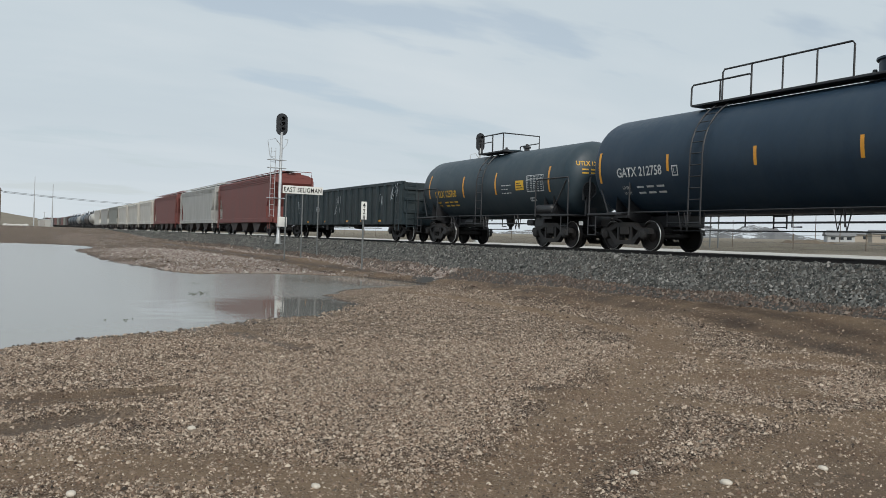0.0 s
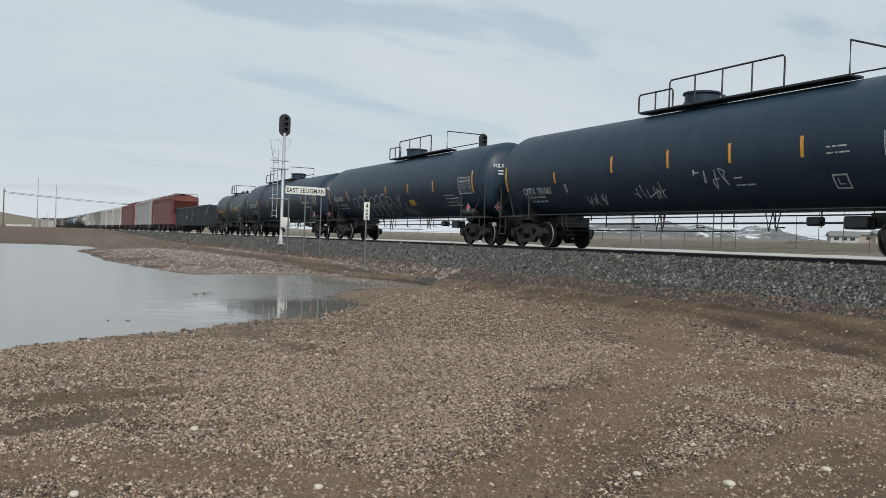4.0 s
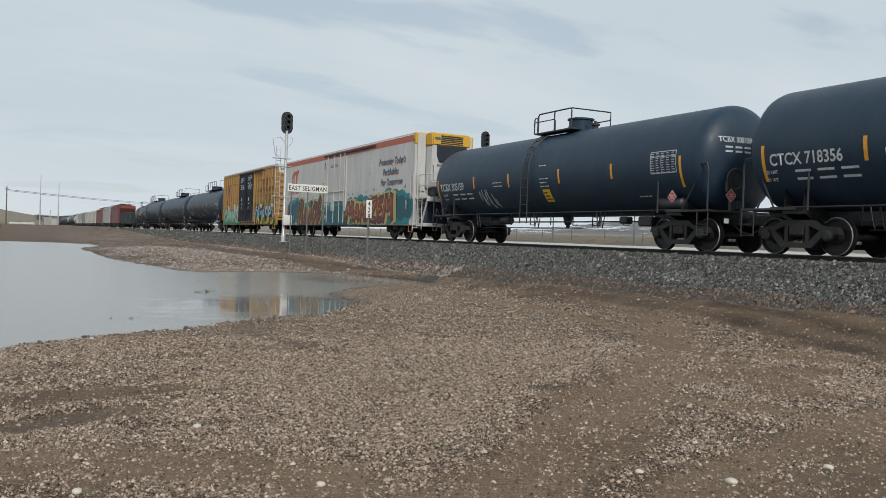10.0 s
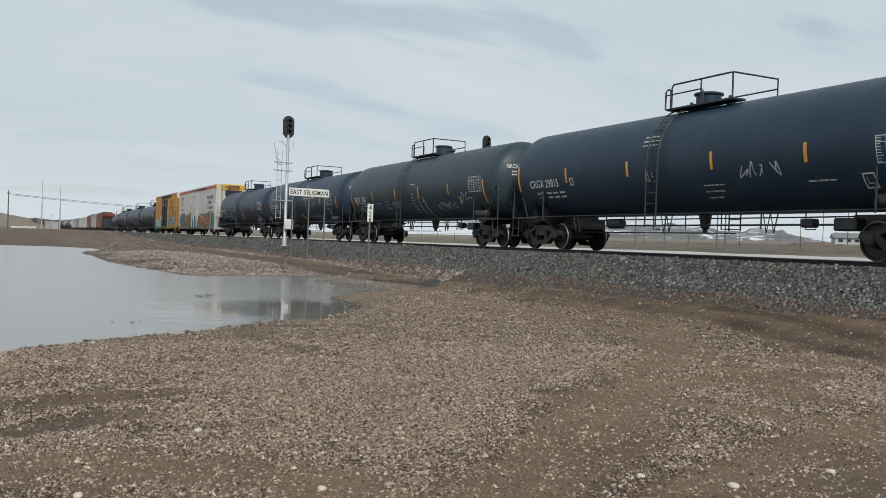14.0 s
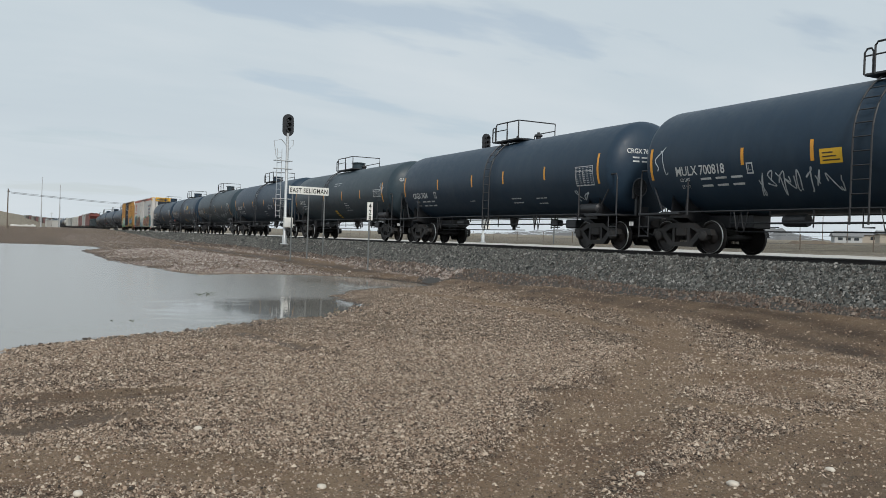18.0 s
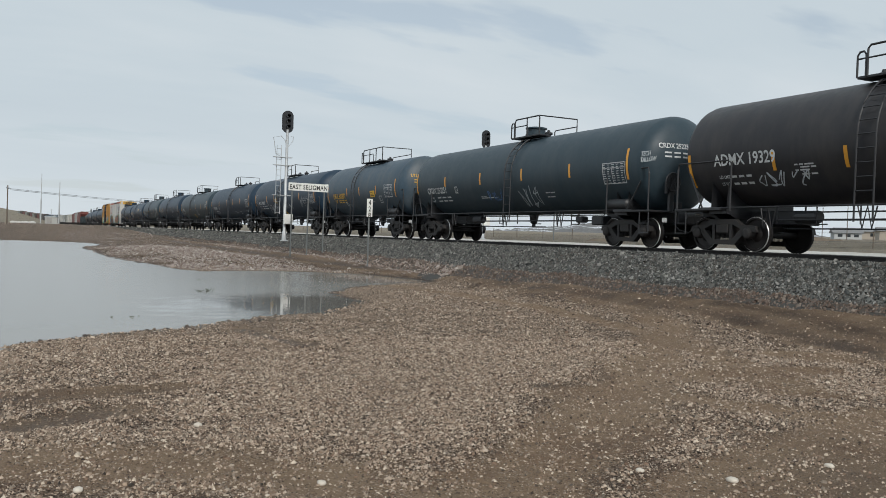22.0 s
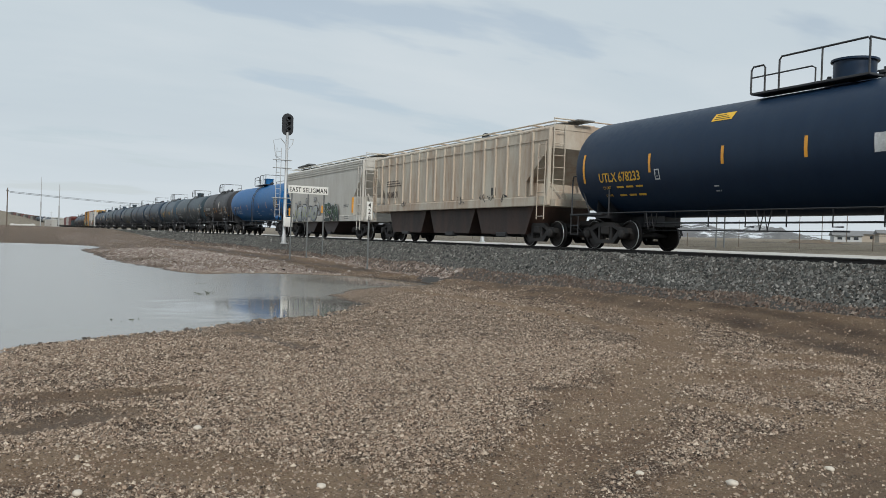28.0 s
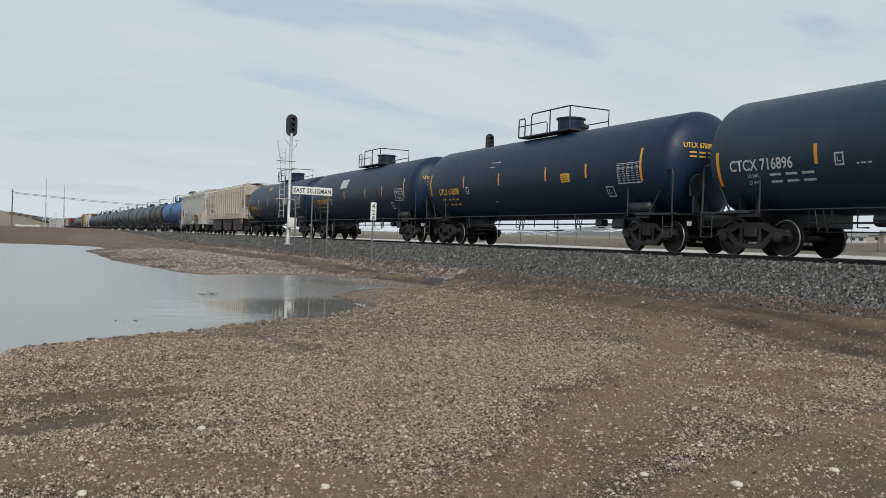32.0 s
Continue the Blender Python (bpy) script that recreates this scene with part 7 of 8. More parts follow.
def hopper(s0, s1, A, label, paint, top=4.30, roof=4.52, cut=3.75, cutx=1.35, low=2.35, sill=1.05, bays=(-2.3, 1.66), bay=(3.9, 1.3), foot=0.32, ribs=0, bay_paint=None, detail=True, over=2.1):
    """A covered hopper: slope-ended body, roof with running board and hatches, hoppers below, end ladders."""
    mat = MATS[paint]
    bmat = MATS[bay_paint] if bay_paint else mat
    car = car_root("covered_hopper", s0, s1, label, "hopper car")
    tc = s1 - s0
    couplers(car, tc / 2 + over)
    W = 1.50
    bm = bmesh.new()
    out = [(-A, cut), (-A, top), (A, top), (A, cut), (A - cutx, low), (A - cutx, sill + 0.2), (-A + cutx, sill + 0.2), (-A + cutx, low)]
    slab(bm, out, -W, W)
    body = part("body", bm, mat, car)
    bm = bmesh.new()
    vs = [[bm.verts.new((x, y, z)) for y, z in ((-W - 0.02, top - 0.05), (-W * 0.8, top + 0.13), (-W * 0.35, roof), (W * 0.35, roof), (W * 0.8, top + 0.13), (W + 0.02, top - 0.05))] for x in (-A - 0.02, A + 0.02)]
    for i in range(5):
        bm.faces.new((vs[0][i], vs[1][i], vs[1][i + 1], vs[0][i + 1]))
    bm.faces.new(vs[0]); bm.faces.new(vs[1][::-1]); bm.faces.new((vs[0][0], vs[0][5], vs[1][5], vs[1][0]))
    bmesh.ops.recalc_face_normals(bm, faces=bm.faces[:])
    part("roof", bm, mat, car)
    for y in (-1, 1):
        panel(car, "side_sill", -A, A, sill - 0.08, sill + 0.26, y * W - 0.06, y * W + 0.06, mat, "", 0.02)
        for k in range(3 if not ribs else 1):
            panel(car, "roof_moulding", -A, A, top - 0.42 + k * 0.13, top - 0.36 + k * 0.13, y * (W + 0.015) - 0.02, y * (W + 0.015) + 0.02, mat, "", 0)
    if ribs:
        bm = bmesh.new()
        box(bm, -0.05, 0.05, -0.045, 0.045, sill + 0.3, top - 0.08, 0.012)
        first = part("side_rib", bm, mat, body)
        for k, x in enumerate(np.linspace(-A + cutx * 0.7, A - cutx * 0.7, ribs)):
            o = first if k == 0 else again(first, body)
            o.matrix_local = pose(x, -W - 0.02, 0)
    for bx in bays:
        bm = bmesh.new()
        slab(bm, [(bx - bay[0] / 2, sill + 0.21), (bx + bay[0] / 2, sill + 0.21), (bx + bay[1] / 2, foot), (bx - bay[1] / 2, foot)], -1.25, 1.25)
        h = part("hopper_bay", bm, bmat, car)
        bm = bmesh.new()
        box(bm, bx - 0.35, bx + 0.35, -1.35, 1.35, foot - 0.1, foot + 0.06, 0.02)
        part("outlet_gate", bm, BLACK, h)
    if not detail:
        return car
    bm = bmesh.new()
    box(bm, -A - 0.35, A + 0.35, -0.55, 0.15, roof + 0.12, roof + 0.17, 0.01)
    rb = part("running_board", bm, MATS["galvanised"], car)
    for k, x in enumerate(np.linspace(-A + 0.3, A - 0.3, 11)):
        bm = bmesh.new()
        tube(bm, [(x, -1.05, top + 0.05), (x, -1.05, roof + 0.12), (x, -0.5, roof + 0.13)], 0.028, 5)
        part("bracket", bm, mat, rb)
    bm = bmesh.new()
    tube(bm, [(-A + 0.3, -1.05, roof + 0.13), (A - 0.3, -1.05, roof + 0.13)], 0.03)
    part("board_edge", bm, mat, rb)
    for x in np.linspace(-A + 1.6, A - 1.6, 5):
        bm = bmesh.new()
        box(bm, x - 1.2, x + 1.2, 0.2, 0.75, roof + 0.02, roof + 0.12, 0.03)
        part("hatch", bm, mat, car)
    for s in (-1, 1):
        for y in (-1, 1):
            bm = bmesh.new()
            box(bm, s * A - 0.05, s * A + 0.05, y * (W - 0.02) - 0.06, y * (W - 0.02) + 0.06, sill - 0.05, top, 0.01)
            part("corner_post", bm, mat, car)
            side_ladder(car, s * (A - 0.28), y * (W + 0.1), sill - 0.55, cut + 0.2, mat, 0.46, 0.42)
        end_ladder(car, s * (A + 0.12), -W + 0.35, sill - 0.1, top + 0.1, mat, 0.46, 0.42)
        bm = bmesh.new()
        tube(bm, [(s * (A + 0.1), -W + 0.1, top), (s * (A + 0.1), -W + 0.1, roof + 0.15), (s * (A + 0.1), W - 0.1, roof + 0.15), (s * (A + 0.1), W - 0.1, top)], 0.025)
        part("end_rail", bm, mat, car)
        panel(car, "end_sill", s * (A - 0.3), s * (A + 0.35), sill - 0.1, sill + 0.15, -1.4, 1.4, mat)
        bm = bmesh.new()
        lathe(bm, [(s * (A + 0.02), 0.2), (s * (A + 0.05), 0.27), (s * (A + 0.08), 0.2)], "x", 14, (0, 0.5, 2.3))
        part("brake_wheel", bm, BLACK, car)
        bm = bmesh.new()
        lathe(bm, [(-0.35, 0.0), (-0.35, 0.2), (0.35, 0.2), (0.35, 0.0)], "y", 12, (s * (A - 0.7), 0, 1.75))
        part("air_tank", bm, mat, car)
        bm = bmesh.new()
        for q in (-0.7, 0.7):
            tube(bm, [(s * (A - 0.05), q, sill), (s * (A - cutx + 0.1), q, low + 0.2)], 0.05)
        part("end_brace", bm, mat, car)
    return car


def build_gondola():
    green = surface("gondola_green", (0.013, 0.027, 0.034), rough=0.6, grain=8, vary=0.3, stain=(0.07, 0.075, 0.07), amount=0.6, size=1, stretch=(1.6, 1, 0.5), bump=0.03)
    car = car_root("gondola", -54.4, -37.67, "dark green ribbed steel gondola with white scribbles", "gondola")
    couplers(car, 10.45)
    A, W, z0, z1 = 9.85, 1.5, 0.78, 2.80
    under_gear(car, 9.7)
    for y in (-1, 1):
        side = panel(car, "side_wall", -A, A, z0, z1, y * W - 0.04, y * W + 0.04, green)
        bm = bmesh.new()
        box(bm, -A, A, y * W - 0.09, y * W + 0.09, z1 - 0.1, z1 + 0.06, 0.02)
        part("top_chord", bm, green, side)
        bm = bmesh.new()
        box(bm, -0.06, 0.06, -0.08, 0.08, z0, z1 - 0.08, 0.02)
        first = part("side_rib", bm, green, side)
        for k, x in enumerate(np.linspace(-A + 0.1, A - 0.1, 21)):
            o = first if k == 0 else again(first, side)
            o.matrix_local = pose(x, y * (W + 0.08), 0)
    for s in (-1, 1):
        panel(car, "end_wall", s * A - 0.05, s * A + 0.05, z0, z1, -W, W, green)
        for z in (1.4, 2.0, 2.5):
            panel(car, "end_rib", s * A, s * (A + 0.12), z - 0.06, z + 0.06, -W, W, green)
        side_ladder(car, s * (A - 0.3), -W - 0.18, 0.5, z1, green, 0.46, 0.4)
        end_ladder(car, s * (A + 0.16), -W + 0.35, 0.6, z1, green, 0.46, 0.4)
    panel(car, "floor", -A, A, z0, z0 + 0.1, -W + 0.05, W - 0.05, green)
    for x, z, w, h, k in ((8.7, 1.8, 0.8, 0.95, 1), (7.2, 1.7, 0.6, 0.6, 2), (0.6, 1.3, 1.0, 1.2, 3), (-2.8, 1.2, 0.8, 0.7, 4), (-6.5, 1.4, 0.6, 0.9, 5)):
        bm = bmesh.new()
        scrawl(bm, lambda u, v, lift: (u, -W - 0.17 - lift, v), x, z, w, h, 80 + k)
        part("graffiti", bm, MATS["white_spray"], car)
    for x in (-4.9, -1.5, 2.2, 4.4, 6.9):
        panel(car, "reflective_stripe", x, x + 0.35, 0.92, 1.02, -W - 0.046, -W - 0.03, ORANGE, "", 0)


surface("galvanised", (0.30, 0.31, 0.31), rough=0.5, metal=0.5, vary=0.2)
# hopper_shade paints the shade under the body onto the bays; also far dark cars
for nm, base, dirt, am in (("hopper_grey", (0.56, 0.545, 0.50), (0.33, 0.29, 0.24), 0.5), ("hopper_tan", (0.52, 0.475, 0.395), (0.30, 0.15, 0.07), 0.85), ("hopper_brown", (0.055, 0.030, 0.022), (0.016, 0.014, 0.014), 1.0),
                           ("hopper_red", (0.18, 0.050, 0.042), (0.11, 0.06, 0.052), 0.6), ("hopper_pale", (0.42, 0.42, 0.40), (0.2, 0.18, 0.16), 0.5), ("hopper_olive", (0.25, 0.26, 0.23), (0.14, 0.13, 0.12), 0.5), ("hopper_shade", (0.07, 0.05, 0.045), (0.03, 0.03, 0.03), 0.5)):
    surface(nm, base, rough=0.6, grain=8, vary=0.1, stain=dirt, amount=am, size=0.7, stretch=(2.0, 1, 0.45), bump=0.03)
build_boxcar()
build_reefer()
g = hopper(271.98, 284.5, 7.55, "pale grey covered hopper with graffiti along its sill", "hopper_grey", bay_paint="hopper_shade")
ink_black = spray("black", (0.012, 0.016, 0.022))
def hopper_side(u, v, lift):
    return u, -1.565 - lift, max(v, 0.98)


silver = fade("silver", ((0.0, (0.16, 0.18, 0.19)), (0.5, (0.32, 0.34, 0.35)), (1.0, (0.42, 0.43, 0.43))), 1.0, 1.9)
painted_word(g, hopper_side, -5.4, 0.98, 5.3, 1.12, "JERMo", ink_black, silver, spray("lime_pale", (0.42, 0.46, 0.15)), None, 0.045, 0.50, (1.12, 0.92, 1.04, 0.96, 0.98), 0.04)
for cx, cz, rr in ((-5.85, 1.72, 0.15), (-5.75, 1.22, 0.14), (-4.05, 2.2, 0.11), (-3.75, 2.22, 0.10), (-2.45, 2.36, 0.13), (-2.1, 2.36, 0.12), (-0.75, 2.36, 0.12), (-0.42, 2.38, 0.12), (0.15, 1.95, 0.18), (0.3, 1.5, 0.17)):
    for nm, rad, mat, lift in (("graffiti_ring", rr + 0.03, ink_black, 0.002), ("graffiti_dot", rr, silver, 0.006)):
        bm = bmesh.new()
        blob(bm, [Vector((cx + rad * 0.9 * math.cos(q), cz + rad * math.sin(q))) for q in np.linspace(0, math.tau, 17)[:-1]], hopper_side, lift)
        part(nm, bm, mat, g)
mural(g, -1.565, 1.0, 0.98, 2.9, 1.15, 4, 23, spray("white", (0.66, 0.68, 0.70)), fade("pine", ((0.0, (0.010, 0.026, 0.020)), (0.6, (0.012, 0.040, 0.028)), (1.0, (0.025, 0.07, 0.04))), 1.0, 1.9), spray("leaf", (0.18, 0.36, 0.08)), ink_black, 0.02, 0.34, True, 1.25)
bm = bmesh.new()
slab(bm, [(-6.5, 4.72), (-3.9, 4.80), (-3.9, 4.89), (-6.5, 4.81)], -1.02, -0.55)
part("raised_walkway", bm, surface("walkway_grey", (0.10, 0.105, 0.11), rough=0.6, vary=0.3), g, "dark bent walkway section")
for x in (-6.2, -4.2):
    bm = bmesh.new()
    tube(bm, [(x, -0.8, 4.4), (x, -0.8, 4.76)], 0.03, 5)
    part("bracket", bm, MATS["hopper_grey"], g)
for x, z0, z1 in ((6.15, 1.45, 2.3), (-6.35, 1.4, 1.95), (0.75, 1.5, 1.95), (3.3, 1.6, 2.0)):
    panel(g, "reflective_stripe", x - 0.06, x + 0.06, z0, z1, -1.575, -1.50, ORANGE, "", 0)
bars(g, 4.6, 1.75, 0.8, 0.2, -1.505, BLACK, 2)
bars(g, 5.0, 1.08, 0.7, 0.25, -1.57, BLACK, 3)
t = hopper(288.8, 302.55, 8.1, "tan ribbed covered hopper with rust and dark lower bays", "hopper_tan", top=4.15, roof=4.32, cut=3.45, cutx=1.45, low=2.3, sill=1.5, bays=(-4.4, 0.3, 4.7), bay=(4.6, 3.3), foot=0.42, ribs=17, bay_paint="hopper_brown")
for k, (txt, x, z) in enumerate((("80 08 31", -6.25, 2.1),)):
    flat_text(t, txt, 0.42, x, z, -1.57, MATS["brown_stencil"], 0.95)
bars(t, -6.3, 2.62, 2.0, 0.35, -1.57, MATS["brown_stencil"], 6)
for x in (-3.0, -0.9, 1.0, 3.0, 6.0):
    panel(t, "reflective_stripe", x, x + 0.42, 1.62, 1.74, -1.506, -1.49, ORANGE, "", 0)
panel(t, "data_plate", 4.15, 4.5, 1.9, 2.2, -1.506, -1.49, BLACK, "", 0)
for k, (x, w) in enumerate(((1.2, 0.9), (3.2, 1.3), (4.8, 0.8), (-4.5, 0.7))):
    bm = bmesh.new()
    scrawl(bm, lambda u, v, lift: (u, -1.572 - lift, v), x, 1.62, w, 0.32, 90 + k)
    part("graffiti", bm, spray("black", (0.015, 0.02, 0.025)), t)
build_gondola()
FRONT = ((-68.6, 9.0, 13.8, "hopper_red", "rust red covered hopper with black running boards"), (-88.9, 9.2, 14.2, "hopper_pale", "grey covered hopper with dark hopper bays"), (-110.0, 9.1, 14.2, "hopper_red", "faded red covered hopper with rusty sides"),
         (-128.6, 7.0, 10.4, "hopper_grey", "short pale covered hopper with rounded sides"), (-144.0, 7.0, 10.4, "hopper_grey", "short pale covered hopper with rounded sides"), (-159.6, 7.0, 10.4, "hopper_grey", "short pale covered hopper with rounded sides"),
         (-177.6, 8.8, 13.6, "hopper_olive", "drab grey-green covered hopper with bays painted shade-dark"), (-197.2, 8.8, 13.6, "hopper_pale", "grey covered hopper far up the train"), (-216.8, 8.8, 13.6, "hopper_grey", "pale covered hopper far up the train"))
for k, (s, A, tc, paint, lab) in enumerate(FRONT):
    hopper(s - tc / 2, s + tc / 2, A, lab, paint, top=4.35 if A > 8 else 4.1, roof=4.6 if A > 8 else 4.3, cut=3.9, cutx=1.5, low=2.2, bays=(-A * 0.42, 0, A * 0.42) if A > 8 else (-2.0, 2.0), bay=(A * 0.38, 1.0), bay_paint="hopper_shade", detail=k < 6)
for s, tc, R, paint, lab in ((-236.8, 13.0, 1.5, "hopper_grey", "white tank car far up the train"), (-255.6, 13.0, 1.5, "tank_brown_black", "dark tank car far up the train"), (-274.4, 13.0, 1.5, "tank_blue_grey", "blue-grey tank car far up the train"),
                         (-293.2, 13.0, 1.5, "hopper_pale", "pale tank car far up the train"), (-312.0, 13.0, 1.5, "tank_black", "black tank car far up the train"), (-330.8, 13.0, 1.5, "tank_black", "black tank car far up the train"), (-349.6, 13.0, 1.5, "tank_charcoal", "charcoal tank car far up the train")):
    tank_car(s - tc / 2, s + tc / 2, R, 2.6, paint, lab)
for k in range(11):
    s = -369.5 - 19.2 * k
    pick = (("hopper_shade", "dark covered hopper at the far head of the train"), ("hopper_olive", "drab covered hopper at the far head of the train"), ("hopper_red", "dull red covered hopper at the far head of the train"))[k % 3]
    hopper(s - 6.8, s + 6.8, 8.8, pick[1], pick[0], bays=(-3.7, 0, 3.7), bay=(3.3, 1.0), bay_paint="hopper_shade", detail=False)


# ---- beside the line ----
surface("concrete", (0.36, 0.35, 0.33), rough=0.9, vary=0.2, bump=0.2)
GALV = surface("galvanised_steel", (0.52, 0.54, 0.55), rough=0.45, metal=0.35, grain=15, vary=0.12, stain=(0.32, 0.32, 0.31), amount=0.4, size=2, bump=0.03)
SIGNAL_BLACK = surface("signal_black", (0.018, 0.020, 0.024), rough=0.5, vary=0.2, bump=0)
LENS = surface("dark_lens", (0.03, 0.028, 0.03), rough=0.12, vary=0.1, bump=0, coat=1.0)
SIGN_WHITE = surface("sign_white", (0.78, 0.78, 0.74), rough=0.5, vary=0.06, stain=(0.55, 0.53, 0.48), amount=0.3, size=3, bump=0)
SIGN_INK = surface("sign_black", (0.02, 0.02, 0.02), rough=0.5, vary=0.1, bump=0)
POST = surface("post_steel", (0.16, 0.17, 0.17), rough=0.55, metal=0.3, vary=0.25)
WOOD = surface("weathered_wood", (0.14, 0.11, 0.085), rough=0.85, grain=12, vary=0.35, stretch=(1, 1, 0.1), bump=0.3)


def east_text(parent, text, size, x, y, z, material, align="CENTER", spread=1.0, squeeze=0.8):
    """Letters that face +x."""
    bm = lettering(text, size, squeeze, align, spread)
    for v in bm.verts:
        v.co = Vector((x, v.co.x + y, z + v.co.z))
    return part("lettering", bm, material, parent)


def signal(x, y, z0, high, label):
    """A three-light block signal on a tubular mast, with ladder and case."""
    s = root("block_signal", pose(x, y, z0), label, "railway signal", "block signals")
    bm = bmesh.new()
    lathe(bm, [(0, 0.22), (0.04, 0.22), (0.06, 0.13), (0.5, 0.12), (0.55, 0.085), (high - 1.0, 0.08)], "z", 14)
    part("mast", bm, GALV, s, smooth=40)
    bm = bmesh.new()
    pts = []
    for k in range(24):
        a = math.tau * k / 24
        pts.append((0.33 * math.cos(a), (0.33 * math.sin(a)) + (0.30 if math.sin(a) > 0 else -0.30)))
    f = [bm.verts.new((0.03, p, q + high - 0.56)) for p, q in pts]
    g = [bm.verts.new((-0.02, p, q + high - 0.56)) for p, q in pts]
    bm.faces.new(f); bm.faces.new(g[::-1])
    for i in range(24):
        bm.faces.new((f[i], g[i], g[(i + 1) % 24], f[(i + 1) % 24]))
    bmesh.ops.recalc_face_normals(bm, faces=bm.faces[:])
    head = part("signal_head", bm, SIGNAL_BLACK, s, "black oval backboard")
    bm = bmesh.new()
    box(bm, -0.3, -0.01, -0.14, 0.14, high - 1.02, high - 0.1, 0.03)
    part("lamp_case", bm, SIGNAL_BLACK, head)
    for k in range(3):
        z = high - 0.25 - k * 0.3
        bm = bmesh.new()
        lathe(bm, [(0.0, 0.11), (0.26, 0.125), (0.26, 0.115), (0.02, 0.1)], "x", 14, (0.03, 0, z), math.radians(-20), math.radians(200))
        part("hood", bm, SIGNAL_BLACK, head)
        bm = bmesh.new()
        lathe(bm, [(0.035, 0.1), (0.05, 0.07), (0.055, 0.0)], "x", 14, (0, 0, z))
        part("lens", bm, LENS, head)
    # ladder with guard hoops
    bm = bmesh.new()
    for d in (-0.13, 0.13):
        tube(bm, [(-0.06, -0.42 + d, 1.5), (-0.06, -0.42 + d, high - 1.9)], 0.018)
    for z in np.arange(1.6, high - 2.0, 0.30):
        tube(bm, [(-0.06, -0.55, z), (-0.06, -0.29, z)], 0.013, 5)
    part("ladder", bm, GALV, s)
    for z in (2.55, 4.25, high - 2.6):
        bm = bmesh.new()
        box(bm, -0.12, 0.12, -0.75, 0.3, z, z + 0.04, 0.005)
        part("bracket", bm, GALV, s)
    bm = bmesh.new()
    z = high - 2.0
    tube(bm, [(0, -0.3, z - 0.55), (0, -0.62, z - 0.4), (0, -0.78, z + 0.5), (0, -0.35, z + 0.62), (0, -0.1, z + 0.35), (0, 0.0, z - 0.1)], 0.022)
    tube(bm, [(0, 0.0, z - 0.1), (0, 0.12, z + 0.1), (0, 0.32, z + 0.35), (0, 0.36, z + 0.62), (0, 0.2, z + 0.62)], 0.022)
    part("guard_hoop", bm, GALV, s)
    bm = bmesh.new()
    box(bm, 0.02, 0.32, -0.1, 0.38, 0.95, 1.52, 0.02)
    part("junction_box", bm, SIGN_WHITE, s, "white junction box")
    return s


signal(-46.3, 12.98, 1.1, 7.3, "silver block signal mast with black three-lens head")
signal(-50.7, 28.3, 1.6, 7.5, "tall block signal mast beyond the line, lenses dark")


def station_sign():
    s = root("station_sign", pose(-43.2, 13.35, 0.72), "white station name board on three steel posts", "sign")
    for y in (-0.88, 0.02, 0.9):
        bm = bmesh.new()
        tube(bm, [(0, y, -0.4), (0, y, 3.25)], 0.04, 8)
        part("post", bm, POST, s)
    bm = bmesh.new()
    box(bm, 0.04, 0.07, -1.10, 1.10, 3.1, 3.52, 0.008)
    board = part("board", bm, SIGN_WHITE, s)
    east_text(board, "EAST SELIGMAN", 0.34, 0.075, 0.0, 3.19, SIGN_INK, "CENTER", 1.12, 0.78)


def mile_post():
    s = root("mile_post", pose(-33.4, 13.05, 0.55), "narrow white mile board on a steel post", "mile post")
    bm = bmesh.new()
    tube(bm, [(0, 0, -0.3), (0, 0, 2.6)], 0.04, 8)
    part("post", bm, POST, s)
    bm = bmesh.new()
    box(bm, 0.03, 0.05, -0.13, 0.13, 1.83, 2.6, 0.006)
    board = part("board", bm, SIGN_WHITE, s)
    east_text(board, "4\n2\n8", 0.30, 0.054, 0.0, 2.34, SIGN_INK)


station_sign()
mile_post()


def mast(x, y, z, high, r, label):
    s = root("radio_mast", pose(x, y, z), label, "mast", "masts past the puddle")
    bm = bmesh.new()
    lathe(bm, [(-0.5, r), (high * 0.5, r), (high * 0.5, r * 0.6), (high, r * 0.45)], "z", 8)
    part("pole", bm, GALV, s)
    bm = bmesh.new()
    box(bm, -r * 3, r * 3, -r * 3, r * 3, -0.4, 0.25, 0.02)
    part("footing", bm, MATS["concrete"], s)


mast(-172, 2.0, 1.4, 9.4, 0.11, "thin grey antenna mast by the equipment house")
mast(-186, 5.5, 1.4, 8.8, 0.13, "shorter grey mast beside the track")


def equipment_house():
    s = root("equipment_house", pose(-178, 3.9, 0.95), "small pale metal signal equipment house", "equipment house")
    bm = bmesh.new()
    box(bm, -1.3, 1.3, -1.1, 1.1, 0, 1.95, 0.03)
    part("wall", bm, surface("house_metal", (0.42, 0.42, 0.40), rough=0.5, vary=0.12, stain=(0.28, 0.26, 0.23), amount=0.4), s)
    bm = bmesh.new()
    box(bm, -1.4, 1.4, -1.2, 1.2, 1.95, 2.05, 0.02)
    part("roof", bm, GALV, s)
    bm = bmesh.new()
    box(bm, 1.3, 1.36, -0.8, 0.1, 0.1, 1.8, 0.01)
    d = part("door", bm, MATS["concrete"], s)
    bm = bmesh.new()
    box(bm, 1.36, 1.40, -0.1, 0.0, 0.9, 1.05)
    part("handle", bm, SIGNAL_BLACK, d)
    bm = bmesh.new()
    tube(bm, [(0, 0, 2.0), (0, 0, 3.5)], 0.05)
    tube(bm, [(0, -0.3, 3.3), (0, 0.3, 3.3)], 0.04)
    part("antenna", bm, GALV, s)


equipment_house()


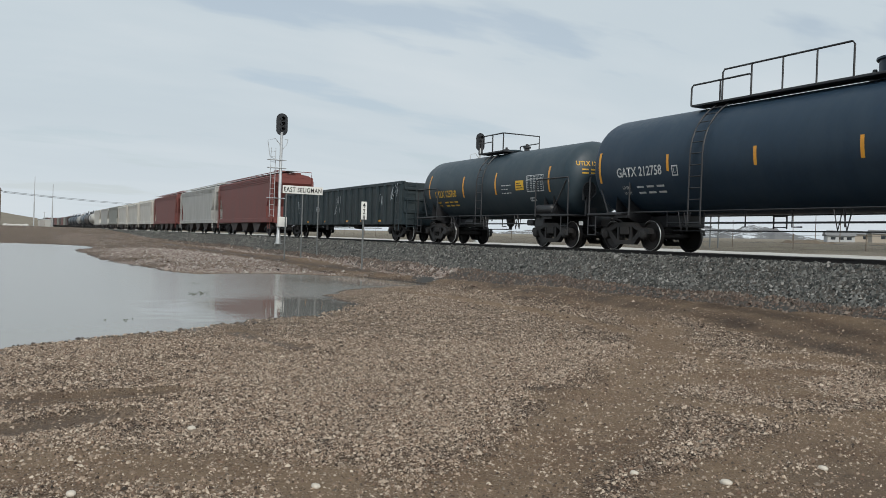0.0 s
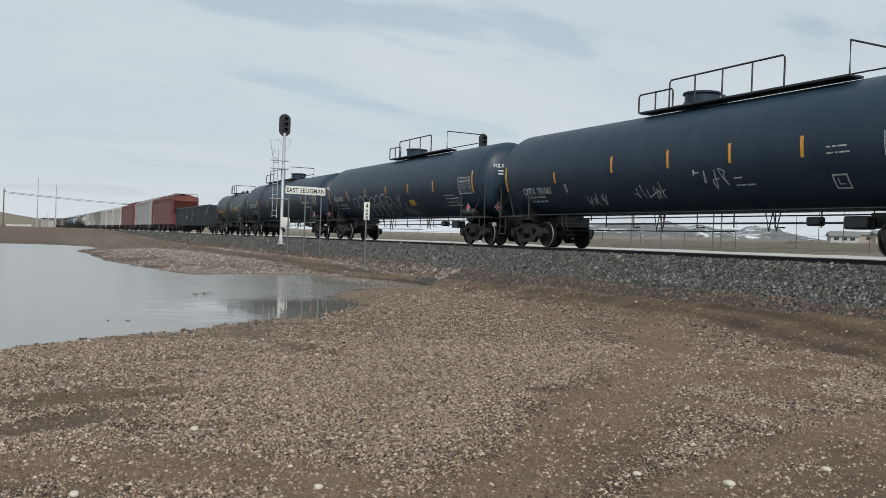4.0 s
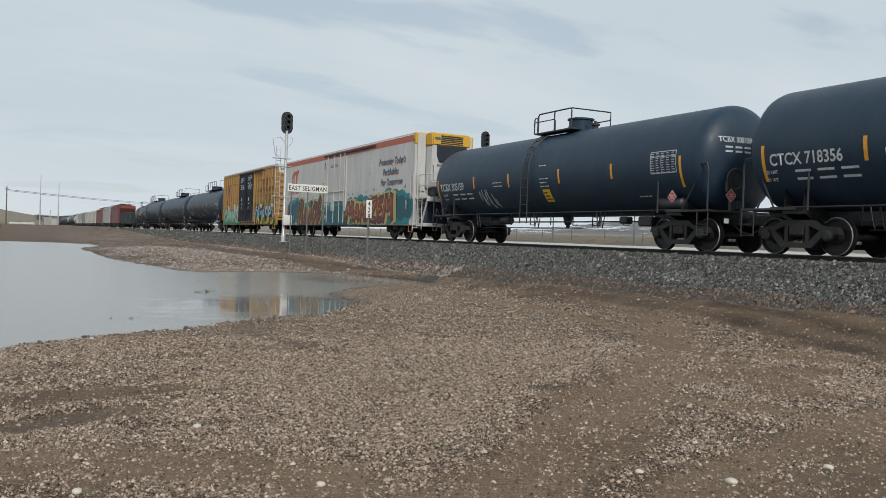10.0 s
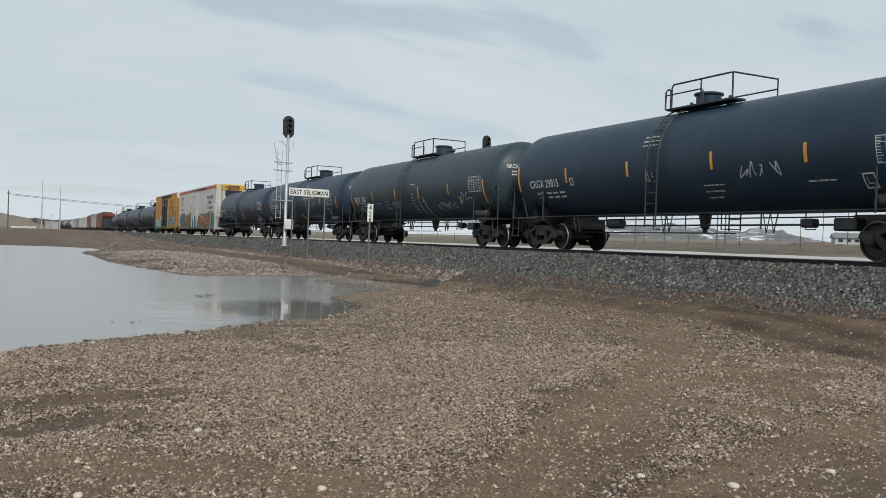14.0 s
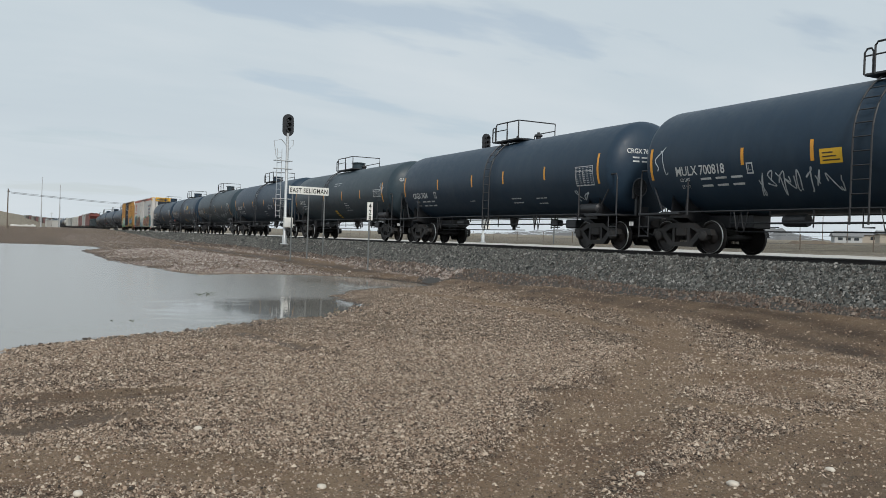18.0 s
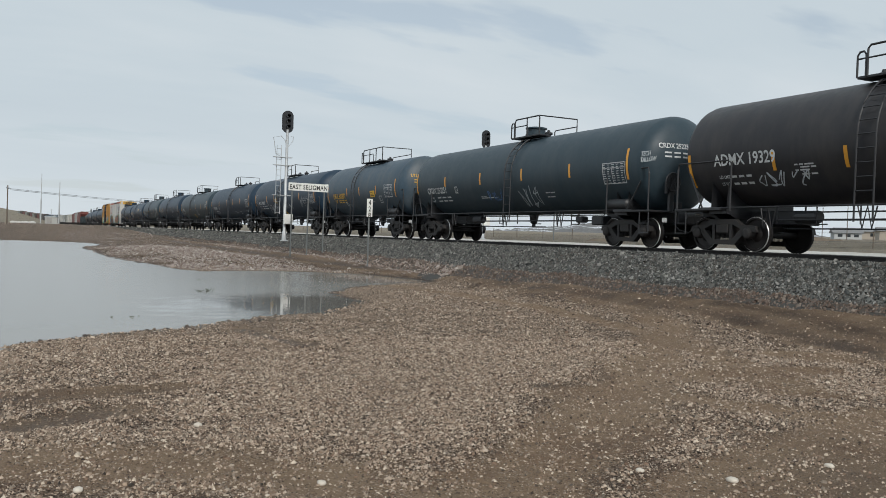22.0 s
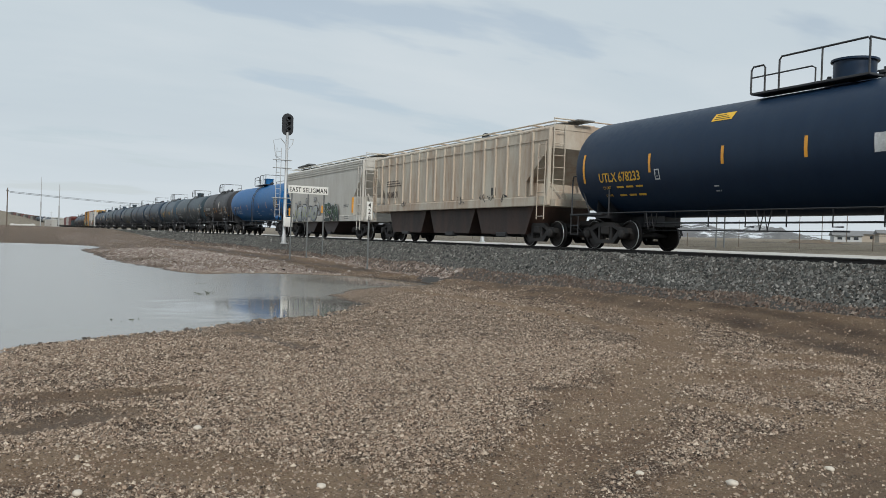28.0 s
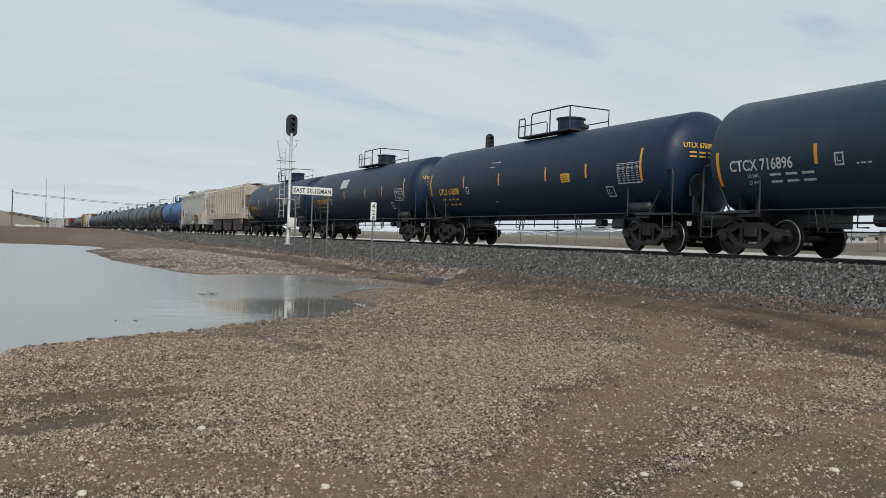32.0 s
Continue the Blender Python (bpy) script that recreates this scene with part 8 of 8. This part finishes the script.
def white_rocks():
    rng = random.Random(7)
    for k in range(7):
        bm = bmesh.new()
        r = bmesh.ops.create_icosphere(bm, subdivisions=2, radius=rng.uniform(0.35, 0.7))
        for v in bm.verts:
            v.co *= rng.uniform(0.85, 1.1)
            v.co.z *= 0.7
        o = part("boulder", bm, surface("pale_stone", (0.55, 0.53, 0.5), rough=0.9, vary=0.2, bump=0.4))
        o.location = (-165 - rng.random() * 4, -2.6 + k * 0.55, 1.62)
        tagged(o, "pale boulder on the dirt bank", "boulder", "boulders by the masts")


white_rocks()


def utility_pole(x, y, z, high, group="utility poles"):
    s = root("utility_pole", pose(x, y, z), "weathered wooden utility pole carrying two wires", "utility pole", group)
    bm = bmesh.new()
    lathe(bm, [(-0.5, 0.11), (high, 0.075)], "z", 8)
    part("pole", bm, WOOD, s)
    for q in (-0.16, 0.16):
        bm = bmesh.new()
        lathe(bm, [(high - 0.5, 0.05), (high - 0.36, 0.06), (high - 0.3, 0.0)], "z", 6, (0, q, 0))
        part("insulator", bm, SIGNAL_BLACK, s)
    return s


utility_pole(-150, -3.1, 0.6, 6.9)
utility_pole(-330, 95, 3.0, 11.5)
for k, (a, b) in enumerate((((-150, -3.1, 7.0), (-330, 95, 14.2)), ((-150, -2.7, 6.8), (-330, 96, 13.8)))):
    bm = bmesh.new()
    A, B = Vector(a), Vector(b)
    tube(bm, [A.lerp(B, t) - Vector((0, 0, 4 * 2.0 * t * (1 - t))) for t in np.linspace(0, 1, 14)], 0.028, 4)
    tagged(part("overhead_wire", bm, SIGNAL_BLACK), "sagging dark overhead wire between poles", "wire", "overhead wires")


# ---- far side: fence, mounds, houses, hills ----
def far_ground(x, y):
    return float(ground_height(np.array([[x]], float), np.array([[y]], float))[0, 0])


def bearing(px_deg, dist):
    """Place at a compass angle from the line of the track and a distance from the eye."""
    a = radians(px_deg)
    x, y = -dist * math.cos(a), dist * math.sin(a)
    return x, y, far_ground(x, y)


def fence():
    f = root("wire_fence", pose(0, 0, 0), "low wire fence on thin posts across dry grass", "fence")
    bm = bmesh.new()
    tube(bm, [(0, 0, -0.2), (0, 0, 0.95)], 0.03, 5)
    first = None
    pts = []
    for k in range(34):
        x, y = 0 - k * 5.2, 41.0 + 0.05 * k * 5.2
        z = far_ground(x, y)
        pts.append(Vector((x, y, z)))
        if first is None:
            first = part("post", bm, WOOD, f)
            first.matrix_local = pose(x, y, z)
        else:
            again(first, f, pose(x, y, z))
    for h in (0.35, 0.85):
        bm = bmesh.new()
        tube(bm, [p + Vector((0, 0, h)) for p in pts], 0.008, 3)
        part("wire", bm, POST, f)


fence()
for ang, d, h in ((41.3, 52, 2.9), (44.6, 55, 2.8), (45.1, 55, 2.8), (39.4, 60, 2.4), (34.0, 62, 3.0)):
    x, y, z = bearing(ang, d)
    bm = bmesh.new()
    tube(bm, [(0, 0, -0.3), (0, 0, h)], 0.045, 6)
    o = part("marker_post", bm, POST)
    o.location = (x, y, z)
    tagged(o, "tall thin steel marker post in dry grass", "post", "marker posts")
for ang, d, h in ((50.9, 260, 9.0), (52.3, 240, 9.5), (55.0, 230, 9.0), (49.6, 300, 8.5), (46.0, 420, 9.0), (57.5, 210, 9.0)):
    x, y, z = bearing(ang, d)
    utility_pole(x, y, z, h, "far utility poles")


def mound(ang, d, r, h, seed):
    x, y, z = bearing(ang, d)
    bm = bmesh.new()
    bmesh.ops.create_grid(bm, x_segments=22, y_segments=22, size=r)
    for v in bm.verts:
        q = math.hypot(v.co.x, v.co.y) / r
        n = noise.noise(Vector((v.co.x * 2 / r + seed, v.co.y * 2 / r, 0.3)))
        v.co.z = max(-0.3, 0.42 * h * math.exp(-(q * 1.3) ** 4) * (1 + 0.9 * n) - 0.25)
    o = part("earth_mound", bm, surface("mound_earth", (0.115, 0.085, 0.06), rough=0.95, grain=2.5, vary=0.5, stain=(0.20, 0.17, 0.12), amount=0.7, size=0.6, bump=0.5), smooth=True)
    o.location = (x, y, z)
    tagged(o, "low mound of tan earth and dry brush", "mound", "earth mounds")


for k, (a, d, r, h) in enumerate(((50.2, 130, 3.6, 1.7), (51.2, 135, 3, 1.2), (49.2, 132, 3, 1.0), (37.6, 62, 2.4, 0.9), (48.0, 150, 3, 0.7), (54.6, 128, 3, 0.8))):
    mound(a, d, r, h, k)


def far_house(ang, d, w, dep, h, rise, wall, roof, label, windows=3):
    x, y, z = bearing(ang, d)
    s = root("house", pose(x, y, z, 0, 0, -ang + 8), label, "house", "houses beyond the field")
    bm = bmesh.new()
    box(bm, -dep / 2, dep / 2, -w / 2, w / 2, -0.6, h)
    walls = part("wall", bm, wall, s)
    bm = bmesh.new()
    vs = [bm.verts.new(p) for p in ((-dep / 2 - 0.5, -w / 2 - 0.5, h), (dep / 2 + 0.5, -w / 2 - 0.5, h), (dep / 2 + 0.5, w / 2 + 0.5, h), (-dep / 2 - 0.5, w / 2 + 0.5, h), (0, -w / 2 - 0.5, h + rise), (0, w / 2 + 0.5, h + rise))]
    for q in ((0, 1, 4), (2, 3, 5), (1, 2, 5, 4), (3, 0, 4, 5), (0, 3, 2, 1)):
        bm.faces.new([vs[i] for i in q])
    part("roof", bm, roof, s)
    for k in range(windows):
        yy = -w / 2 + w * (k + 0.7) / (windows + 0.4)
        bm = bmesh.new()
        box(bm, dep / 2 - 0.02, dep / 2 + 0.05, yy - 0.6, yy + 0.6, h * 0.35, h * 0.8)
        part("window", bm, surface("window_dark", (0.03, 0.035, 0.04), rough=0.15, vary=0.1, bump=0), walls)


house_white = surface("house_white", (0.45, 0.46, 0.46), rough=0.7, vary=0.1)
house_tan = surface("house_tan", (0.40, 0.35, 0.29), rough=0.8, vary=0.15)
roof_grey = surface("roof_grey", (0.20, 0.20, 0.20), rough=0.8, vary=0.2)
far_house(52.25, 262, 7, 8, 1.7, 1.3, house_white, roof_grey, "small white house with grey gable roof")
far_house(53.9, 300, 24, 12, 2.3, 1.2, house_tan, roof_grey, "long low tan building with grey roof", 6)
far_house(56.2, 280, 22, 12, 2.4, 1.2, house_tan, roof_grey, "long low tan building with grey roof", 5)


def parked_car(ang, d, paint, label):
    x, y, z = bearing(ang, d)
    s = root("parked_car", pose(x, y, z, 0, 0, 35 - ang + 90), label, "car", "parked cars beyond the field")
    bm = bmesh.new()
    slab(bm, [(-2.2, 0.35), (2.2, 0.35), (2.25, 0.85), (1.2, 1.0), (0.6, 1.55), (-1.2, 1.6), (-1.9, 1.05), (-2.25, 0.95)], -0.88, 0.88)
    part("body", bm, paint, s)
    bm = bmesh.new()
    slab(bm, [(1.0, 1.02), (0.55, 1.48), (-1.1, 1.52), (-1.65, 1.05)], -0.895, 0.895)
    part("window", bm, MATS["window_dark"], s)
    for wx in (-1.35, 1.35):
        for wy in (-0.85, 0.85):
            bm = bmesh.new()
            lathe(bm, [(wy - 0.1, 0.0), (wy - 0.1, 0.34), (wy + 0.1, 0.34), (wy + 0.1, 0.0)], "y", 12, (wx, 0, 0.34))
            part("wheel", bm, SIGNAL_BLACK, s)


red_paint = surface("car_red", (0.35, 0.05, 0.04), rough=0.4, vary=0.1, bump=0)
white_paint = surface("car_white", (0.6, 0.6, 0.6), rough=0.4, vary=0.05, bump=0)
for k, (a, d) in enumerate(((53.1, 330), (53.7, 345), (54.3, 335), (54.9, 340), (55.8, 330))):
    parked_car(a, d, (white_paint, red_paint, red_paint, white_paint, red_paint)[k], "parked white car in front of low houses" if k in (0, 3) else "parked red car in front of low houses")


def hills():
    m = bpy.data.materials.new("hill_scrub")
    m.use_nodes = True
    n, l = m.node_tree.nodes, m.node_tree.links
    b = n["Principled BSDF"]
    co, t1, t2, r1, mx, mx2 = n.new("ShaderNodeTexCoord"), n.new("ShaderNodeTexNoise"), n.new("ShaderNodeTexNoise"), n.new("ShaderNodeMapRange"), n.new("ShaderNodeMix"), n.new("ShaderNodeMix")
    t1.inputs["Scale"].default_value, t1.inputs["Detail"].default_value, t1.inputs["Roughness"].default_value = 0.011, 9, 0.78
    t2.inputs["Scale"].default_value, t2.inputs["Detail"].default_value = 0.03, 6
    r1.inputs[1].default_value, r1.inputs[2].default_value = 0.53, 0.60
    for t in (t1, t2):
        l.new(co.outputs["Object"], t.inputs["Vector"])
    l.new(t1.outputs[0], r1.inputs[0])
    mx.data_type = mx2.data_type = "RGBA"
    mx2.inputs[6].default_value, mx2.inputs[7].default_value = (0.10, 0.105, 0.115, 1), (0.19, 0.185, 0.175, 1)
    l.new(t2.outputs[0], mx2.inputs[0])
    l.new(r1.outputs[0], mx.inputs[0]); l.new(mx2.outputs[2], mx.inputs[6]); mx.inputs[7].default_value = (0.72, 0.75, 0.78, 1)
    l.new(mx.outputs[2], b.inputs["Base Color"])
    b.inputs["Roughness"].default_value = 1.0
    for name, a0, a1, d, peak, seed in (("hill", 26, 51.2, 2700, (41.0, 50), 3), ("hill", 43.5, 53, 2300, (47.2, 36), 9), ("hill", 52, 66, 3400, (58, 56), 5)):
        xs = np.linspace(a0, a1, 90)
        verts, faces = [], []
        for i, a in enumerate(xs):
            x, y, z = bearing(a, d)
            w = math.exp(-((a - peak[0]) / ((a1 - a0) * 0.30)) ** 2)
            edge = min(1, (a - a0) / 2.0, (a1 - a) / 2.0)
            h = max(0.0, edge) * (peak[1] * w + 10 * noise.noise(Vector((a * 0.9, seed, 0))) + 4 * noise.noise(Vector((a * 3.1, seed, 1))))
            r = Vector((x, y, 0)).normalized()
            for q, f in ((-420, 0.0), (-250, 0.35), (-120, 0.72), (0, 1.0), (200, 0.9), (500, 0.0)):
                jig = 40 * noise.noise(Vector((a * 1.7, q * 0.01, seed)))
                verts.append((x + r.x * (q + jig), y + r.y * (q + jig), z - 18 + 18 * (f > 0) + max(h, 0) * f))
            if i:
                b = i * 6
                for k in range(5):
                    faces.append((b - 6 + k, b + k, b + k + 1, b - 6 + k + 1))
        me = bpy.data.meshes.new(name)
        me.from_pydata(verts, [], faces)
        me.shade_smooth()
        me.materials.append(m)
        tagged(new("hill", me), "distant scrub hill with patches of snow", "hill", "distant hills", "structure")


hills()


# ---- loose stones and plants ----
def stone_paint(name, colours):
    m = bpy.data.materials.new(name)
    m.use_nodes = True
    n, l = m.node_tree.nodes, m.node_tree.links
    b = n["Principled BSDF"]
    g, r = n.new("ShaderNodeNewGeometry"), n.new("ShaderNodeValToRGB")
    e = r.color_ramp.elements
    while len(e) < len(colours):
        e.new(0.5)
    for k, c in enumerate(colours):
        e[k].position, e[k].color = k / (len(colours) - 1), (*c, 1)
    l.new(g.outputs["Random Per Island"], r.inputs[0])
    t, co, mx = n.new("ShaderNodeTexNoise"), n.new("ShaderNodeTexCoord"), n.new("ShaderNodeMix")
    t.inputs["Scale"].default_value = 60
    l.new(co.outputs["Object"], t.inputs["Vector"])
    mx.data_type, mx.blend_type = "RGBA", "MULTIPLY"
    rr = n.new("ShaderNodeMapRange"); rr.inputs[3].default_value, rr.inputs[4].default_value = 0.6, 1.25
    l.new(t.outputs[0], rr.inputs[0])
    mx.inputs[0].default_value = 1.0
    l.new(r.outputs[0], mx.inputs[6]); l.new(rr.outputs[0], mx.inputs[7])
    l.new(mx.outputs[2], b.inputs["Base Color"])
    b.inputs["Roughness"].default_value = 0.85
    return m


def stones(name, pos, size, flat, seed, material, label, category, sink=0.25):
    """Thousands of small angular stones as one mesh."""
    rng = np.random.RandomState(seed)
    # a rough wedge without its buried underside
    base = np.array([(-0.9, -0.75, -0.8), (0.85, -0.7, -0.8), (0.95, 0.7, -0.8), (-0.8, 0.8, -0.8), (-0.5, 0.1, 0.85), (0.55, -0.1, 0.85)])
    tri = np.array([(0, 1, 5), (0, 5, 4), (2, 3, 4), (2, 4, 5), (1, 2, 5), (3, 0, 4)])
    N = len(pos)
    pts = base[None] * rng.uniform(0.62, 1.25, (N, len(base), 1))
    pts = pts * np.stack([rng.uniform(0.75, 1.35, N), rng.uniform(0.6, 1.0, N), rng.uniform(flat * 0.7, flat * 1.3, N)], -1)[:, None]
    a, tl = rng.uniform(0, math.tau, N), rng.normal(0, 0.38, N)
    ct, st = np.cos(tl)[:, None], np.sin(tl)[:, None]
    x, z = pts[..., 0] * ct - pts[..., 2] * st, pts[..., 0] * st + pts[..., 2] * ct
    y = pts[..., 1]
    ca, sa = np.cos(a)[:, None], np.sin(a)[:, None]
    pts = np.stack([x * ca - y * sa, x * sa + y * ca, z], -1) * size[:, None, None] + pos[:, None]
    pts[..., 2] += (flat * size * (1 - 2 * sink) * 0.5)[:, None]
    f = (tri[None] + (np.arange(N) * len(base))[:, None, None]).reshape(-1, 3)
    me = bpy.data.meshes.new(name)
    me.vertices.add(N * len(base))
    me.vertices.foreach_set("co", pts.astype(np.float32).ravel())
    me.loops.add(f.size)
    me.loops.foreach_set("vertex_index", f.astype(np.int32).ravel())
    me.polygons.add(len(f))
    me.polygons.foreach_set("loop_start", np.arange(0, f.size, 3, dtype=np.int32))
    me.update(calc_edges=True)
    me.validate()
    me.materials.append(material)
    return tagged(new(name, me), label, category, kind="stuff")


PEBBLE = stone_paint("pebble_stone", ((0.022, 0.015, 0.009), (0.459, 0.353, 0.260), (0.079, 0.050, 0.034), (0.326, 0.240, 0.174), (0.548, 0.442, 0.340), (0.040, 0.026, 0.018), (0.256, 0.167, 0.114), (0.654, 0.548, 0.432), (0.132, 0.081, 0.053), (0.389, 0.287, 0.207), (0.048, 0.032, 0.022)))
GREYSTONE = stone_paint("ballast_rock", ((0.016, 0.018, 0.017), (0.042, 0.046, 0.043), (0.088, 0.092, 0.085), (0.175, 0.175, 0.163), (0.066, 0.058, 0.048), (0.125, 0.125, 0.117), (0.33, 0.32, 0.295)))
REDSTONE = stone_paint("foot_rock", ((0.055, 0.038, 0.028), (0.10, 0.066, 0.048), (0.16, 0.112, 0.085), (0.12, 0.10, 0.085), (0.28, 0.225, 0.18)))
PINKSTONE = stone_paint("bank_rock", ((0.14, 0.10, 0.08), (0.24, 0.18, 0.15), (0.36, 0.30, 0.26), (0.28, 0.23, 0.20), (0.50, 0.45, 0.40)))


def scatter(n, seed, r0, r1, power, half=34.0):
    """Places on the lot in the wedge that lies before the lens, denser close by."""
    rng = np.random.RandomState(seed)
    u = rng.rand(n)
    r = (r0 ** power + u * (r1 ** power - r0 ** power)) ** (1 / power)
    a = radians(26.5) + np.radians(rng.uniform(-half, half, n))
    return -r * np.cos(a), r * np.sin(a), rng


def lot_gravel():
    x, y, rng = scatter(340000, 31, 4.4, 36.0, 0.95, 30.5)
    # thinner all round the standing place
    around = rng.uniform(-1, 1, (22000, 2)) * (20, 12)
    nx, ny, _ = scatter(170000, 32, 4.4, 13.0, 1.1, 30.5)
    x, y = np.concatenate([x, nx, around[:, 0]]), np.concatenate([y, ny, around[:, 1]])
    d = shore_distance(x, y)
    cover = 1.0 + 0.3 * fbm(x, y, 0.55, 44) + 0.5 * fbm(x, y, 2.2, 45, 2) - 1.0 * mud_mask(x, y)
    keep = (d > np.where(x < -19, 0.12, 0.02)) & (y < 14.0) & (rng.rand(len(x)) < np.clip(cover, 0.12, 1))
    x, y = x[keep], y[keep]
    r = np.hypot(x, y)
    size = np.exp(rng.normal(math.log(0.0070), 0.36, len(x))) * (1 + r * 0.048)
    size = np.clip(size, 0.0036, np.where((d[keep] < 1.5) & (x < -19), 0.014, 0.012 + 0.0014 * r))
    z = ground_height(x, y)
    stones("gravel", np.stack([x, y, z], -1), size, 0.68, 5, PEBBLE, "loose tan and brown gravel on the lot", "gravel", 0.2)


def bank_gravel():
    rng = np.random.RandomState(77)
    n = 90000
    x, y = -27 - 100 * rng.rand(n) ** 1.4, rng.uniform(3.4, 14.5, n)
    d = shore_distance(x, y)
    cover = np.exp(-((y - 8.3 - 0.03 * (x + 45)) / 3.0) ** 2) * step(-72, -58, x) - 0.9 * mud_mask(x, y) * (y < 13.3) + 1.1 * np.exp(-((y - 13.95) / 0.45) ** 2) * step(-75, -60, x) + 0.3 * fbm(x, y, 0.4, 9)
    keep = (d > np.where(x > -34, 0.5, 0.1)) & (rng.rand(n) < np.clip(cover, 0.03, 1))
    x, y = x[keep], y[keep]
    size = np.clip(np.exp(rng.normal(math.log(0.036), 0.42, len(x))) * (1 + np.maximum(0, -x - 50) * 0.01), 0.014, 0.15)
    low = np.maximum(ground_height(x, y), RAIL_Z - 0.155 - (YC - y - 1.75) * 0.5)
    stones("bank_stones", np.stack([x, y, low], -1), size, 0.6, 6, PINKSTONE, "pinkish broken stones on the far shore", "stones")


def shore_stones():
    rng = np.random.RandomState(12)
    n = 26000
    x, y = rng.uniform(-36, -8, n), rng.uniform(-2, 12, n)
    d = shore_distance(x, y)
    keep = (np.abs(d - 0.05) < 0.16) & (rng.rand(n) < 0.9)
    x, y = x[keep], y[keep]
    size = np.clip(np.exp(rng.normal(math.log(0.022), 0.45, len(x))), 0.008, np.where(x < -18.5, 0.016, 0.055))
    stones("shore_stones", np.stack([x, y, np.maximum(ground_height(x, y), -0.015)], -1), size, 0.6, 8, stone_paint("wet_stone", ((0.05, 0.04, 0.032), (0.10, 0.075, 0.06), (0.16, 0.12, 0.09), (0.08, 0.065, 0.055))), "dark wet stones along the waterline", "stones")


def ballast_rocks():
    rng = np.random.RandomState(91)
    n = 150000
    u = rng.rand(n)
    x = -2 - 74 * u ** 1.5
    far = rng.rand(n) < 0.2
    x = np.where(far, -60 - 130 * u, x)
    a = rng.uniform(1.05, 4.0, n)
    y = YC - a
    top = RAIL_Z - 0.155
    z = np.where(a < 1.75, top, top - (a - 1.75) * 0.50) + 0.03 * fbm(x, y, 1.1, 21) * step(1.0, 1.6, a)
    size = np.clip(np.exp(rng.normal(math.log(0.0262), 0.34, n)) * (1 + np.maximum(0, -x - 25) * 0.016), 0.010, 0.13)
    foot = a + 0.25 * fbm(x, y, 0.7, 51) > 3.25
    edge = rng.rand(n) < np.where(a > 3.4, 0.38, 1.0)
    for mask, name, paint, label in ((edge & ~foot, "ballast_stones", GREYSTONE, "grey crushed ballast stones on the bank"), (edge & foot, "foot_stones", REDSTONE, "reddish muddy stones at the ballast foot")):
        stones(name, np.stack([x[mask], y[mask], z[mask]], -1), size[mask], 0.8, 14, paint, label, "ballast", 0.1)


lot_gravel()
bank_gravel()
shore_stones()
ballast_rocks()


def lone_stone(x, y, r, seed, label):
    bm = bmesh.new()
    bmesh.ops.create_icosphere(bm, subdivisions=2, radius=r)
    for v in bm.verts:
        v.co *= 1 + 0.25 * noise.noise(v.co / r * 1.3 + Vector((seed, 0, 0)))
        v.co.z *= 0.6
        v.co.x *= 1.3
    o = part("stone", bm, surface("pale_pebble", (0.58, 0.52, 0.44), rough=0.8, grain=40, vary=0.2, bump=0.2), smooth=True)
    o.location = (x, y, far_ground(x, y) + r * 0.3)
    tagged(o, label, "stone", "single stones")


LONE = ((-4.66, 1.58, 0.026), (-4.1, 3.48, 0.026), (-3.82, 3.98, 0.036), (-3.87, 4.93, 0.03), (-6.51, 1.2, 0.034), (-4.91, 0.28, 0.028))
for k, (x, y, r) in enumerate(LONE):
    lone_stone(x, y, r, k, "pale rounded stone lying on the gravel")


def weeds():
    green = surface("weed_green", (0.05, 0.06, 0.03), rough=0.8, vary=0.3, bump=0)
    rng = random.Random(4)
    for x, y, n, h in ((-21.9, 4.0, 12, 0.08), (-15.6, 1.6, 8, 0.03), (-26.5, 4.8, 4, 0.05), (-11.9, -0.75, 4, 0.10)):
        bm = bmesh.new()
        for k in range(n):
            a, r = rng.random() * math.tau, rng.random() * 0.35
            p = Vector((r * math.cos(a), r * math.sin(a), 0))
            q = p + Vector((rng.uniform(-0.12, 0.12), rng.uniform(-0.12, 0.12), h * rng.uniform(0.5, 1.2)))
            tube(bm, [p, p.lerp(q, 0.5) + Vector((0, 0, h * 0.15)), q], 0.008, 3)
        o = part("weed", bm, green)
        o.location = (x, y, -0.02)
        tagged(o, "drowned dark weed standing in the puddle", "weed", "weeds in the water")


weeds()


# ---- what moves ----
def travelled(t):
    """How far the train has gone by t seconds."""
    return 11.65 * t + 0.0025 * t * t


def motions():
    for car, s in CARS:
        rows = []
        for t in range(0, 33, 2):
            x, y, z, turn = line_at(s - travelled(t))
            rows.append((t, pose(x, y, z, 0, 0, turn)))
        walk(car, rows)
    # every wheelset rolls alike: one is keyed, and the others turn with the same keys
    sets = [o for t in TRUCKS for o in t.children if o.name.split(".")[0] == "wheelset"]
    sets = list(dict.fromkeys(sets))
    first = sets[0]
    walk(first, [(k / FPS, pose(0, 0, WHEEL_R, 0, -math.degrees(travelled(k / FPS) / WHEEL_R), 0)) for k in range(0, 32 * FPS + 1)])
    keys = first.animation_data
    for o in sets[1:]:
        o.rotation_mode = "QUATERNION"
        o.animation_data_create()
        o.animation_data.action = keys.action
        o.animation_data.action_slot = keys.action_slot


motions()
